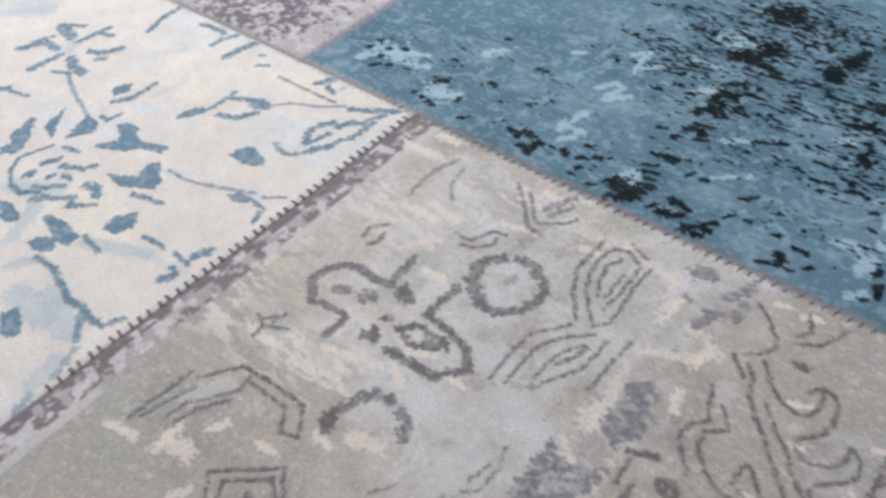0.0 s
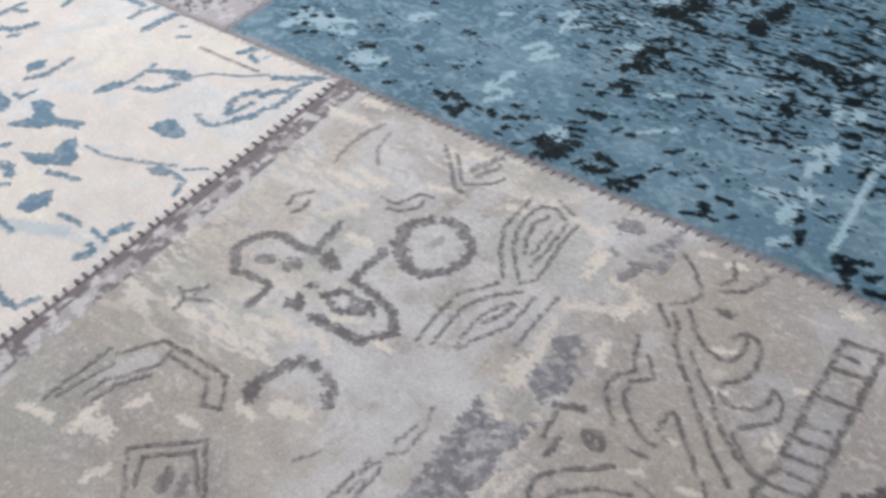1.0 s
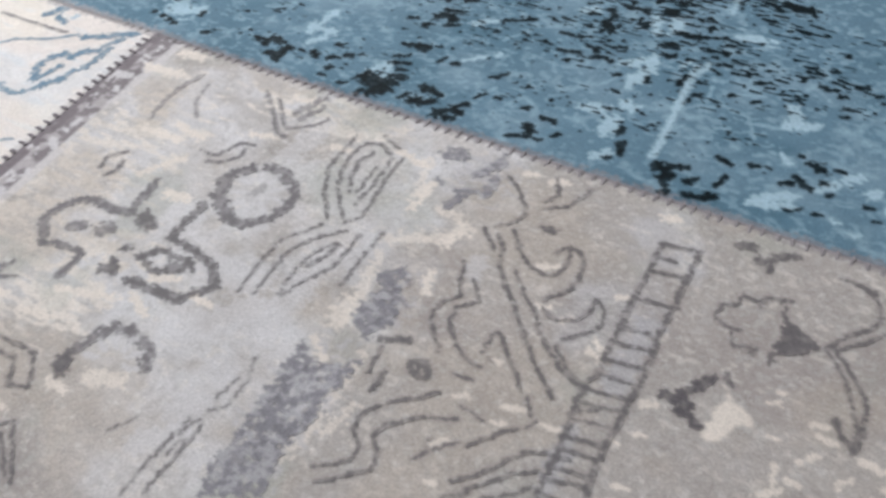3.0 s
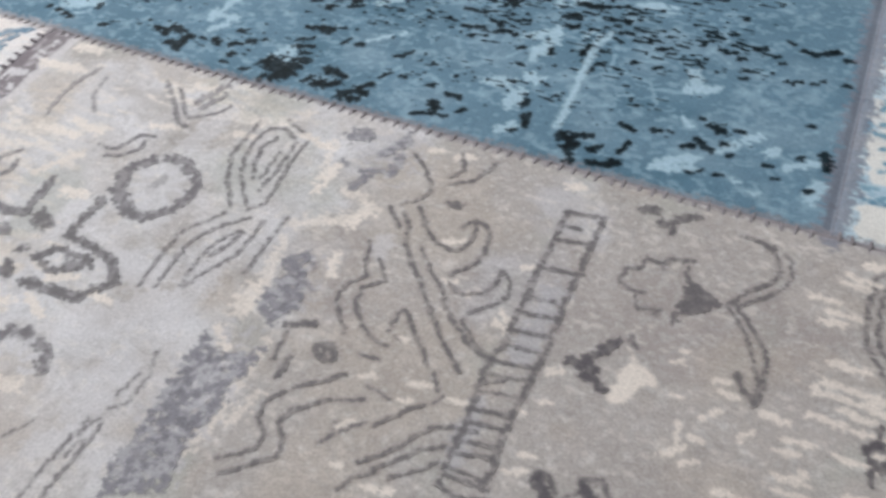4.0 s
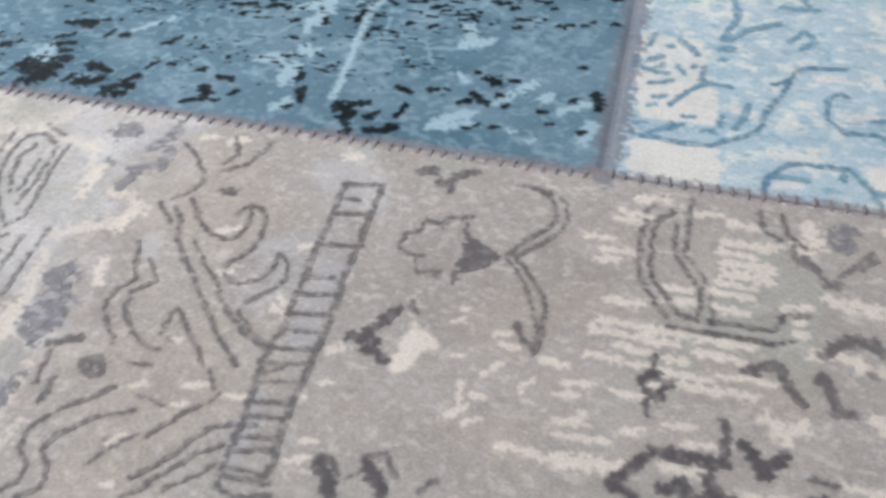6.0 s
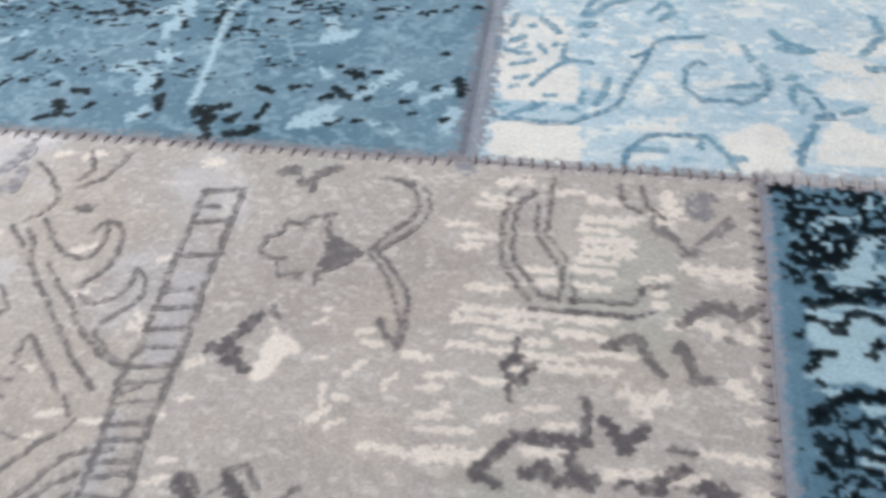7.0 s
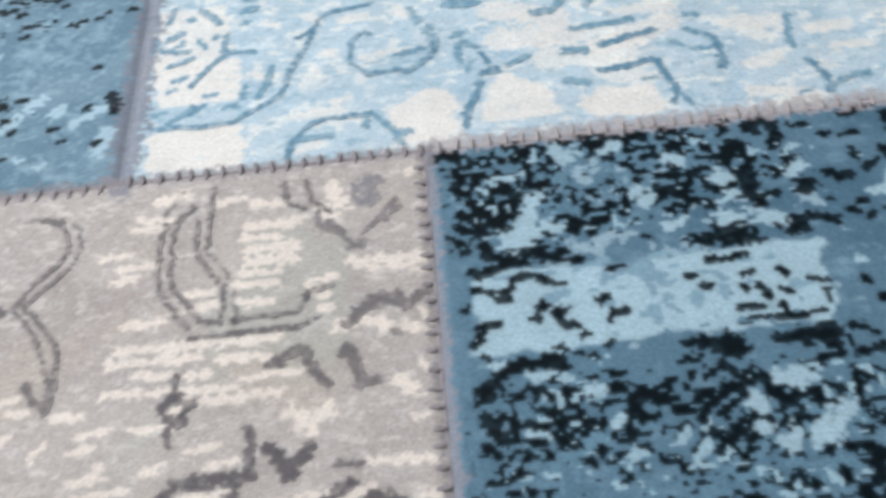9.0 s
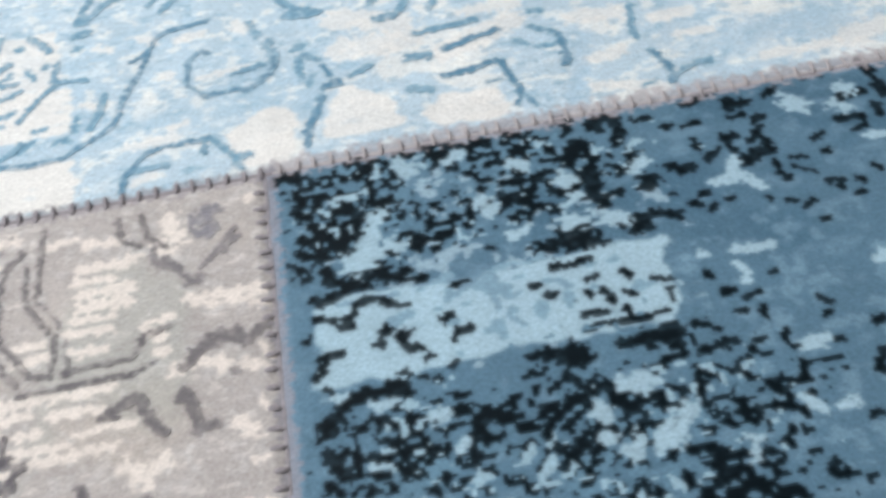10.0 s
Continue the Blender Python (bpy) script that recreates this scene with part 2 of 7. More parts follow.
def stroke(ident, pts, width, rgb, alpha=1.0, ragged=0.45, breaks=0.0):
    """A woven line through pts (mm)."""
    xs, ys = [p[0] for p in pts], [p[1] for p in pts]
    v = window(min(xs) - width - 4, min(ys) - width - 4, max(xs) + width + 4, max(ys) + width + 4)
    if XX[v].size == 0:
        return
    d = seg_distance(XX[v] + WARP_X[v] * ragged * 0.6 + WEFT[v] * 1.5, 0.5 * (YY[v] + YR[v]) + WARP_Y[v] * ragged * 0.6, pts)
    width = 0.86 * width
    m = d < width / 2
    if breaks:
        m &= cloud(XX[v], YY[v], 3.2, 2.4, 55, 2) > breaks
    tone(v, 0.24 * np.clip((width / 2 + 1.3 - d) / 1.3, 0, 1), rgb, alpha)
    tone(v, m * GRAIN[v], rgb, alpha)
    if ident:
        motif[v][m] = ident


def curve(pts, n=6):
    """A smooth run of points through pts."""
    p = [np.array(q, float) for q in pts]
    p = [2 * p[0] - p[1]] + p + [2 * p[-1] - p[-2]]
    out = []
    for a, b, c, d in zip(p[:-3], p[1:-2], p[2:-1], p[3:]):
        for k in range(n):
            t = k / n
            out.append(0.5 * (2 * b + (c - a) * t + (2 * a - 5 * b + 4 * c - d) * t**2 + (3 * b - a - 3 * c + d) * t**3))
    return [tuple(q) for q in out] + [tuple(p[-2])]


def fill(ident, pts, rgb, alpha=1.0, ragged=1.0, holes=0.0, seed=61):
    """A woven filled shape with the outline pts."""
    xs, ys = [p[0] for p in pts], [p[1] for p in pts]
    v = window(min(xs) - 6, min(ys) - 6, max(xs) + 6, max(ys) + 6)
    if XX[v].size == 0:
        return
    px, py = XX[v] + WARP_X[v] * ragged * 0.6 + WEFT[v] * 4.0, YR[v] + WARP_Y[v] * ragged * 0.5
    m = np.zeros(px.shape, bool)
    for (ax, ay), (bx, by) in zip(pts, pts[1:] + pts[:1]):
        cross = (ay > py) != (by > py)
        m ^= cross & (px < (bx - ax) * (py - ay) / ((by - ay) if by != ay else 1e-9) + ax)
    if not ident:
        f = soften(m.astype(float), 4) + (cloud(XX[v], YY[v], 11, 4.5, seed, 4) - 0.5 - 0.4 * holes) * 0.9
        return tone(v, step(f, 0.25, 0.7), rgb, alpha)
    if holes:
        m &= cloud(XX[v], YY[v], 2.6, 2.0, seed, 2) > holes
    tone(v, m * (0.8 + 0.2 * step(cloud(XX[v], YY[v], 4, 3, 157, 3), 0.2, 0.6)), rgb, alpha)
    motif[v][m] = ident


def blot(ident, x, y, rx, ry, rgb, alpha=1.0, ragged=2.0, turn=0.0, holes=0.0, seed=61):
    """A ragged oval."""
    r = max(rx, ry) + 8
    v = window(x - r, y - r, x + r, y + r)
    if XX[v].size == 0:
        return
    px, py = XX[v] + WARP_X[v] * ragged - x, YY[v] + WARP_Y[v] * ragged - y
    c, s = math.cos(radians(turn)), math.sin(radians(turn))
    d = np.hypot((px * c + py * s) / rx, (py * c - px * s) / ry)
    if not ident:
        f = 1.05 - d + (cloud(XX[v], YY[v], 11, 4.5, seed, 4) - 0.5) * (0.9 + holes)
        return tone(v, step(f, 0.0, 0.38), rgb, alpha)
    m = d < 1
    if holes:
        m &= cloud(XX[v], YY[v], 7.0, 4.0, seed, 3) > holes
    lay(v, m, rgb, ident, alpha)


def dashes(box, within, amount, rgb, seed, sx=4.2, sy=1.7, ident=0, turn=0.0):
    """Short dark weft dashes, thick where the soft discs lie."""
    v, inside = patch_view(*box)
    c, s = math.cos(radians(turn)), math.sin(radians(turn))
    x, y = XX[v] * c + YY[v] * s, YY[v] * c - XX[v] * s
    f = 0.68 * lattice(x / sx, y / sy, seed) + 0.32 * cloud(x, y, 22, 9, seed + 9, 2)
    m = inside & (f + 0.9 * near(v, within) > 1 - amount)
    lay(v, m, rgb, ident)


INK, INK2, INKS, INK3 = (96, 91, 95), (110, 105, 107), (122, 117, 120), (142, 136, 138)
CREAM, LAV, SPLOT = (224, 213, 204), (204, 200, 202), (134, 131, 137)
SEA, SEA2, SEA3 = (112, 138, 158), (126, 150, 168), (172, 189, 202)
BLACK, WHITE = (6, 20, 26), (223, 219, 214)


def smear(ident, pts, width, rgb, alpha=1.0, rough=0.55):
    """A ragged woven streak along pts: its rim follows the knots, step by step."""
    xs, ys = [p[0] for p in pts], [p[1] for p in pts]
    v = window(min(xs) - width - 3, min(ys) - width - 3, max(xs) + width + 3, max(ys) + width + 3)
    if XX[v].size == 0:
        return
    half = 0.5 * width + 0.35
    d = seg_distance(XX[v] + WEFT[v] * min(5.0, 1.2 + 1.3 * half) * rough, YR[v], pts) / half
    rim = 0.35 * lattice(XX[v] / 3.0, YY[v] / 1.9, 171) + 0.65 * lattice(XX[v] / 1.7, ROW[v] * 5.0, 173) - 0.5
    rough = rough * min(1.0, 0.5 + 1.6 / half)
    if not ident:
        return tone(v, step(1.3 - d + rough * 2.4 * rim, 0.1, 0.5), rgb, alpha)
    d = d + rough * (3.6 if sum(rgb) < 120 else 3.0) * rim
    tone(v, 0.26 * np.clip(1 + (1.05 - d) * half / 1.2, 0, 1), rgb, alpha)
    depth, reach = (0.12, 1.2) if sum(rgb) < 120 else (0.42, 1.05)
    tone(v, (d < reach) * (1 - depth + depth * step(lattice(XX[v] / 2.4, YY[v] / 2.2, 159), 0.15, 0.7)), rgb, alpha)
    motif[v][d < reach] = ident


def clump(ident, x, y, rx, ry, rgb, seed=5, solid=0.62, sx=3.6, sy=1.35):
    """A ragged knot of short weft dashes, solid in the middle and broken up at its rim."""
    v = window(x - 1.5 * rx, y - 1.5 * ry, x + 1.5 * rx, y + 1.5 * ry)
    if XX[v].size == 0:
        return
    d = np.hypot((XX[v] - x) / rx, (YY[v] - y) / ry)
    f = 0.56 * lattice(XX[v] / sx + seed * 3.3, YY[v] / sy, seed) + 0.24 * lattice(XX[v] / sx * 1.7, YY[v] / sy * 1.6, seed + 1) + 0.20 * cloud(XX[v], YY[v], 8, 5, seed + 4, 2)
    lay(v, (f > 1.0 - solid * (1.08 - np.clip(d, 0, 1.5) ** 1.5 * 0.8)) & (d < 1.4), rgb, ident)


f = 0
smear(f, [(201, -150), (177, -175)], 18.5, LAV, 0.55, 0.7)
smear(f, [(168, -138), (190, -137)], 16.1, LAV, 0.55, 0.7)
smear(f, [(206, -207), (208, -185)], 17.1, LAV, 0.55, 0.7)
smear(f, [(70, -34), (79, -61)], 21.6, LAV, 0.55, 0.7)
smear(f, [(92, -120), (79, -145)], 15.2, LAV, 0.55, 0.7)
smear(f, [(156, -30), (154, -54)], 15.7, LAV, 0.55, 0.7)
smear(f, [(211, -127), (214, -158)], 17.8, LAV, 0.55, 0.7)
smear(f, [(212, -213), (198, -229)], 9.6, LAV, 0.55, 0.7)
smear(f, [(69, -249), (78, -234)], 13.2, LAV, 0.55, 0.7)
smear(f, [(286, -84), (285, -77)], 9.1, LAV, 0.55, 0.7)
smear(f, [(370, -76), (368, -111)], 10.0, (180, 178, 184), 0.5, 0.7)
smear(f, [(360, -140), (361, -164)], 7.9, (180, 178, 184), 0.5, 0.7)
smear(f, [(270, -104), (267, -94)], 4.9, CREAM, 0.85, 0.8)
smear(f, [(238, -133), (241, -139), (240, -124)], 5.9, CREAM, 0.65, 1.0)
smear(f, [(238, -149), (247, -157)], 3.9, CREAM, 0.85, 0.8)
smear(f, [(270, -185), (272, -171)], 4.7, CREAM, 0.65, 1.0)
smear(f, [(265, -74), (267, -66)], 3.8, CREAM, 0.85, 0.8)
smear(f, [(263, -73), (268, -63)], 7.0, CREAM, 0.65, 1.0)
smear(f, [(80, -281), (79, -266)], 5.6, CREAM, 0.85, 0.8)
smear(f, [(80, -273), (97, -272)], 8.9, CREAM, 0.85, 0.8)
smear(f, [(46, -288), (65, -284)], 4.3, CREAM, 0.85, 0.8)
smear(f, [(94, -256), (97, -248)], 4.4, CREAM, 0.85, 0.8)
smear(f, [(120, -245), (131, -243)], 3.5, CREAM, 0.85, 0.8)
smear(f, [(139, -224), (151, -224)], 3.5, CREAM, 0.85, 0.8)
smear(f, [(155, -213), (170, -208)], 7.0, CREAM, 0.85, 0.8)
smear(f, [(108, -293), (112, -283)], 4.0, CREAM, 0.85, 0.8)
smear(f, [(109, -109), (121, -107)], 6.1, CREAM, 0.85, 0.8)
smear(f, [(141, -157), (156, -151)], 3.3, CREAM, 0.85, 0.8)
smear(f, [(55, -200), (78, -199)], 4.2, CREAM, 0.85, 0.8)
smear(f, [(95, -201), (113, -197)], 3.3, CREAM, 0.85, 0.8)
smear(f, [(124, -15), (140, -13)], 5.1, CREAM, 0.85, 0.8)
smear(f, [(57, -74), (86, -74)], 4.2, CREAM, 0.85, 0.8)
smear(f, [(82, -105), (99, -83)], 3.7, CREAM, 0.85, 0.8)
smear(f, [(122, -52), (136, -48)], 3.6, CREAM, 0.85, 0.8)
smear(f, [(33, -9), (47, -8)], 6.8, CREAM, 0.85, 0.8)
smear(f, [(237, -42), (237, -61)], 4.7, CREAM, 0.85, 0.8)
smear(f, [(21, -30), (44, -27)], 7.6, CREAM, 0.85, 0.8)
smear(f, [(102, -183), (136, -174)], 3.3, CREAM, 0.85, 0.8)
smear(f, [(76, -63), (98, -67)], 4.2, CREAM, 0.85, 0.8)
smear(f, [(168, -156), (180, -157)], 3.8, CREAM, 0.85, 0.8)
smear(f, [(172, -40), (183, -39)], 3.5, CREAM, 0.85, 0.8)
smear(f, [(141, -170), (153, -175)], 3.9, CREAM, 0.85, 0.8)
smear(f, [(455, -137), (468, -138), (489, -139)], 2.9, CREAM, 0.85, 0.8)
smear(f, [(382, -114), (385, -112)], 3.4, CREAM, 0.85, 0.8)
smear(f, [(383, -129), (386, -127)], 1.9, CREAM, 0.85, 0.8)
smear(f, [(384, -153), (388, -151)], 1.8, CREAM, 0.85, 0.8)
smear(f, [(377, -135), (380, -136)], 1.8, CREAM, 0.85, 0.8)
smear(f, [(381, -161), (388, -158)], 1.9, CREAM, 0.85, 0.8)
smear(f, [(428, -84), (431, -83)], 1.7, CREAM, 0.85, 0.8)
smear(f, [(427, -90), (430, -89)], 1.7, CREAM, 0.85, 0.8)
smear(f, [(444, -92), (449, -91)], 1.9, CREAM, 0.85, 0.8)
smear(f, [(447, -96), (453, -97)], 1.9, CREAM, 0.85, 0.8)
smear(f, [(430, -105), (435, -104)], 1.9, CREAM, 0.85, 0.8)
smear(f, [(443, -111), (449, -105)], 1.9, CREAM, 0.85, 0.8)
smear(f, [(458, -114), (462, -109)], 1.6, CREAM, 0.85, 0.8)
smear(f, [(471, -113), (476, -111)], 1.8, CREAM, 0.85, 0.8)
smear(f, [(435, -116), (437, -124)], 1.6, CREAM, 0.85, 0.8)
smear(f, [(441, -120), (446, -121)], 1.6, CREAM, 0.85, 0.8)
smear(f, [(432, -131), (436, -130)], 1.8, CREAM, 0.85, 0.8)
smear(f, [(440, -132), (445, -129)], 1.7, CREAM, 0.85, 0.8)
smear(f, [(463, -100), (469, -99)], 1.8, CREAM, 0.85, 0.8)
smear(f, [(474, -113), (479, -111)], 1.8, CREAM, 0.85, 0.8)
smear(f, [(478, -122), (483, -118)], 2.1, CREAM, 0.85, 0.8)
smear(f, [(353, -14), (359, -11)], 4.4, CREAM, 0.85, 0.8)
smear(f, [(352, -68), (356, -66)], 2.3, CREAM, 0.85, 0.8)
smear(f, [(351, -93), (356, -98)], 2.3, CREAM, 0.85, 0.8)
smear(f, [(335, -91), (338, -89)], 2.4, CREAM, 0.85, 0.8)
smear(f, [(294, -14), (301, -11)], 4.0, CREAM, 0.85, 0.8)
smear(f, [(279, -14), (284, -12)], 3.4, CREAM, 0.85, 0.8)
smear(f, [(312, -67), (322, -63)], 2.9, CREAM, 0.85, 0.8)
smear(f, [(357, -141), (346, -141)], 2.1, CREAM, 0.85, 0.8)
smear(f, [(330, -149), (334, -148)], 1.9, CREAM, 0.85, 0.8)
smear(f, [(331, -141), (339, -139)], 2.2, CREAM, 0.85, 0.8)
smear(f, [(310, -146), (314, -144)], 1.9, CREAM, 0.85, 0.8)
smear(f, [(311, -170), (316, -166)], 2.1, CREAM, 0.85, 0.8)
smear(f, [(322, -88), (326, -86)], 2.2, CREAM, 0.85, 0.8)
smear(f, [(351, -100), (357, -102)], 2.6, CREAM, 0.85, 0.8)
smear(f, [(435, -129), (440, -125)], 2.0, CREAM, 0.85, 0.8)
smear(f, [(319, -122), (317, -125)], 2.3, CREAM, 0.85, 0.8)
smear(f, [(317, -185), (321, -184)], 1.7, CREAM, 0.85, 0.8)
smear(f, [(333, -188), (344, -186)], 2.1, CREAM, 0.85, 0.8)
smear(f, [(263, -146), (262, -170), (262, -190), (258, -207)], 4.2, CREAM, 0.6, 1.0)
smear(f, [(269, -62), (257, -74)], 7.7, CREAM, 0.6, 1.0)
smear(f, [(252, -75), (237, -84)], 6.7, CREAM, 0.6, 1.0)
smear(f, [(238, -94), (242, -116), (245, -133)], 5.3, CREAM, 0.6, 1.0)
smear(f, [(228, -26), (234, -56)], 3.6, CREAM, 0.6, 1.0)
smear(f, [(250, -56), (263, -56)], 4.2, CREAM, 0.6, 1.0)
smear(f, [(226, -31), (210, -28)], 4.2, CREAM, 0.85, 0.8)
smear(f, [(492, -12), (502, -9)], 4.4, CREAM, 0.85, 0.8)
smear(f, [(483, -20), (498, -21)], 2.4, CREAM, 0.85, 0.8)
smear(f, [(481, -25), (493, -24)], 3.2, CREAM, 0.85, 0.8)
smear(f, [(471, -36), (483, -36)], 2.3, CREAM, 0.85, 0.8)
smear(f, [(479, -42), (493, -41)], 2.3, CREAM, 0.85, 0.8)
smear(f, [(477, -47), (486, -47)], 2.7, CREAM, 0.85, 0.8)
smear(f, [(530, -18), (543, -19)], 3.1, CREAM, 0.85, 0.8)
smear(f, [(527, -29), (548, -28)], 3.1, CREAM, 0.85, 0.8)
smear(f, [(527, -33), (541, -34)], 3.5, CREAM, 0.85, 0.8)
smear(f, [(528, -39), (548, -39)], 3.2, CREAM, 0.85, 0.8)
smear(f, [(529, -44), (546, -45)], 3.9, CREAM, 0.85, 0.8)
smear(f, [(527, -49), (541, -50)], 3.1, CREAM, 0.85, 0.8)
smear(f, [(523, -54), (541, -55)], 2.6, CREAM, 0.85, 0.8)
smear(f, [(506, -56), (517, -56)], 2.2, CREAM, 0.85, 0.8)
smear(f, [(506, -62), (518, -61)], 3.1, CREAM, 0.85, 0.8)
smear(f, [(527, -62), (539, -62)], 2.6, CREAM, 0.85, 0.8)
smear(f, [(484, -67), (498, -66)], 2.6, CREAM, 0.85, 0.8)
smear(f, [(484, -77), (542, -77)], 3.1, CREAM, 0.85, 0.8)
smear(f, [(480, -82), (512, -82)], 3.1, CREAM, 0.85, 0.8)
smear(f, [(521, -84), (538, -84)], 2.9, CREAM, 0.85, 0.8)
smear(f, [(492, -87), (517, -89)], 2.4, CREAM, 0.85, 0.8)
smear(f, [(480, -93), (526, -95)], 2.4, CREAM, 0.85, 0.8)
smear(f, [(510, -99), (542, -98)], 2.8, CREAM, 0.85, 0.8)
smear(f, [(530, -92), (549, -91)], 1.9, CREAM, 0.85, 0.8)
smear(f, [(561, -13), (564, -21)], 6.2, CREAM, 0.85, 0.8)
smear(f, [(556, -22), (561, -27)], 4.3, CREAM, 0.85, 0.8)
smear(f, [(568, -49), (598, -50)], 3.5, CREAM, 0.85, 0.8)
smear(f, [(576, -53), (598, -52)], 2.1, CREAM, 0.85, 0.8)
smear(f, [(554, -58), (558, -62)], 4.0, CREAM, 0.85, 0.8)
smear(f, [(558, -55), (561, -55)], 4.3, CREAM, 0.85, 0.8)
smear(f, [(557, -68), (561, -67)], 3.2, CREAM, 0.85, 0.8)
smear(f, [(563, -75), (579, -75)], 4.0, CREAM, 0.85, 0.8)
smear(f, [(579, -78), (594, -79)], 3.1, CREAM, 0.85, 0.8)
smear(f, [(548, -106), (554, -111)], 5.7, CREAM, 0.85, 0.8)
smear(f, [(556, -107), (559, -106)], 4.1, CREAM, 0.85, 0.8)
smear(f, [(584, -98), (590, -102)], 4.5, CREAM, 0.85, 0.8)
smear(f, [(572, -125), (593, -126)], 2.5, CREAM, 0.85, 0.8)
smear(f, [(478, -138), (498, -136)], 5.4, CREAM, 0.85, 0.8)
smear(f, [(513, -132), (528, -132)], 2.7, CREAM, 0.85, 0.8)
smear(f, [(540, -137), (573, -135)], 3.4, CREAM, 0.85, 0.8)
smear(f, [(580, -142), (594, -138)], 3.3, CREAM, 0.85, 0.8)
smear(f, [(474, -123), (484, -122)], 2.6, CREAM, 0.85, 0.8)
smear(f, [(475, -128), (493, -127)], 1.8, CREAM, 0.85, 0.8)
smear(f, [(498, -122), (504, -120)], 2.2, CREAM, 0.85, 0.8)
smear(f, [(520, -122), (528, -121)], 2.2, CREAM, 0.85, 0.8)
smear(f, [(492, -107), (507, -107)], 1.9, CREAM, 0.85, 0.8)
smear(f, [(473, -107), (484, -106)], 1.9, CREAM, 0.85, 0.8)
smear(f, [(513, -116), (521, -115)], 2.2, CREAM, 0.85, 0.8)
smear(f, [(516, -15), (526, -14)], 2.4, CREAM, 0.85, 0.8)
smear(f, [(591, -55), (597, -56)], 2.8, CREAM, 0.85, 0.8)
smear(f, [(591, -11), (595, -9)], 2.6, CREAM, 0.85, 0.8)
smear(f, [(592, -91), (594, -95)], 2.1, CREAM, 0.85, 0.8)
smear(f, [(589, -112), (593, -111)], 1.8, CREAM, 0.85, 0.8)
smear(f, [(594, -72), (596, -77)], 2.6, CREAM, 0.85, 0.8)
smear(f, [(470, -100), (474, -100)], 2.2, CREAM, 0.85, 0.8)
f = begin("smoky_blot")
fill(f, [(253, -95), (259, -103), (262, -117), (266, -126), (260, -134), (260, -141), (251, -136), (246, -132), (245, -123), (250, -113), (244, -107), (246, -102)], SPLOT, 1, 1.2, 0.12)
f = begin("smoky_blot")
fill(f, [(233, -152), (243, -160), (254, -158), (263, -148), (263, -157), (260, -167), (258, -177), (260, -189), (258, -198), (242, -210), (237, -199), (236, -186), (234, -175), (237, -166), (233, -158)], SPLOT, 1, 1.2, 0.2)
smear(f, [(245, -190), (252, -178), (259, -170)], 2.4, LAV, 0.5)
smear(f, [(241, -179), (247, -170), (255, -168)], 1.9, LAV, 0.5)
smear(f, [(251, -197), (257, -184)], 2.3, LAV, 0.5)
f = begin("smoky_blot")
fill(f, [(233, -172), (232, -159), (234, -152), (241, -160), (259, -155), (264, -147), (264, -157), (261, -169), (261, -188), (255, -202), (251, -218), (235, -204)], SPLOT, 1, 1.2, 0.2)
smear(f, [(245, -182), (253, -169)], 2.2, LAV, 0.5)
smear(f, [(248, -193), (254, -179)], 1.9, LAV, 0.5)
smear(f, [(242, -170), (253, -162)], 1.7, LAV, 0.5)
f = begin("smoky_blot")
smear(f, [(235, -19), (241, -15)], 8.4, SPLOT, 1.0)
smear(f, [(257, -24), (263, -14)], 6.2, SPLOT, 1.0)
smear(f, [(267, -36), (266, -24)], 4.4, SPLOT, 1.0)
smear(f, [(259, -19), (263, -7)], 2.4, SPLOT, 1.0)
f = begin("smoky_blot")
smear(f, [(252, -51), (256, -43)], 4.2, SPLOT, 1.0)
smear(f, [(252, -40), (263, -36)], 2.3, SPLOT, 1.0)
smear(f, [(238, -38), (242, -39)], 2.3, SPLOT, 1.0)
f = begin("smoky_blot")
fill(f, [(235, -180), (249, -177), (257, -197), (263, -220), (237, -234), (234, -210)], SPLOT, 1, 1.2, 0.2)
f = 0
veil(GREY_BOX, (186, 182, 186), 3.4, 2.6, 197, 0.50, 0.62, 0.6, 3, [(258, -116, 15, 24), (248, -190, 22, 60), (262, -25, 26, 22)])
veil(GREY_BOX, (110, 106, 112), 3.0, 2.4, 199, 0.60, 0.72, 0.5, 3, [(258, -116, 12, 20), (248, -180, 16, 30)])
f = begin("twin_line_motif")
stroke(f, [(209, -248), (209, -230), (212, -208)], 2.0, INK2, 0.85, 0.6, 0.12)
stroke(f, [(217, -243), (218, -225), (219, -208)], 2.0, INK2, 0.85, 0.6, 0.12)
f = begin("bell_motif")
smear(f, [(71, -165), (58, -153), (59, -143), (66, -134), (76, -130), (89, -131), (99, -129), (98, -119), (97, -106)], 4.5, INKS, 0.95)
smear(f, [(71, -165), (79, -162), (92, -161), (96, -161), (96, -178)], 3.6, INKS, 0.95)
smear(f, [(77, -149), (81, -147)], 6.8, INKS, 0.8)
smear(f, [(94, -145), (97, -143)], 7.4, INKS, 0.8)
f = begin("seed_motif")
smear(f, [(113, -164), (118, -160)], 5.6, INK2, 0.9)
smear(f, [(115, -158), (121, -163)], 4.1, INK2, 0.9)
f = begin("seed_motif")
smear(f, [(109, -128), (116, -131)], 7.3, INK2, 0.9)
f = begin("seed_motif")
smear(f, [(114, -149), (117, -147)], 2.5, INK2, 1.0)
f = begin("bell_motif")
smear(f, [(133, -107), (132, -120), (132, -132), (151, -134), (166, -138), (174, -146)], 3.8, INK2, 0.95)
smear(f, [(175, -147), (167, -155), (162, -162), (146, -162), (132, -163)], 4.2, INK2, 0.95)
smear(f, [(126, -149), (131, -143), (137, -140)], 3.8, INK2, 0.95)
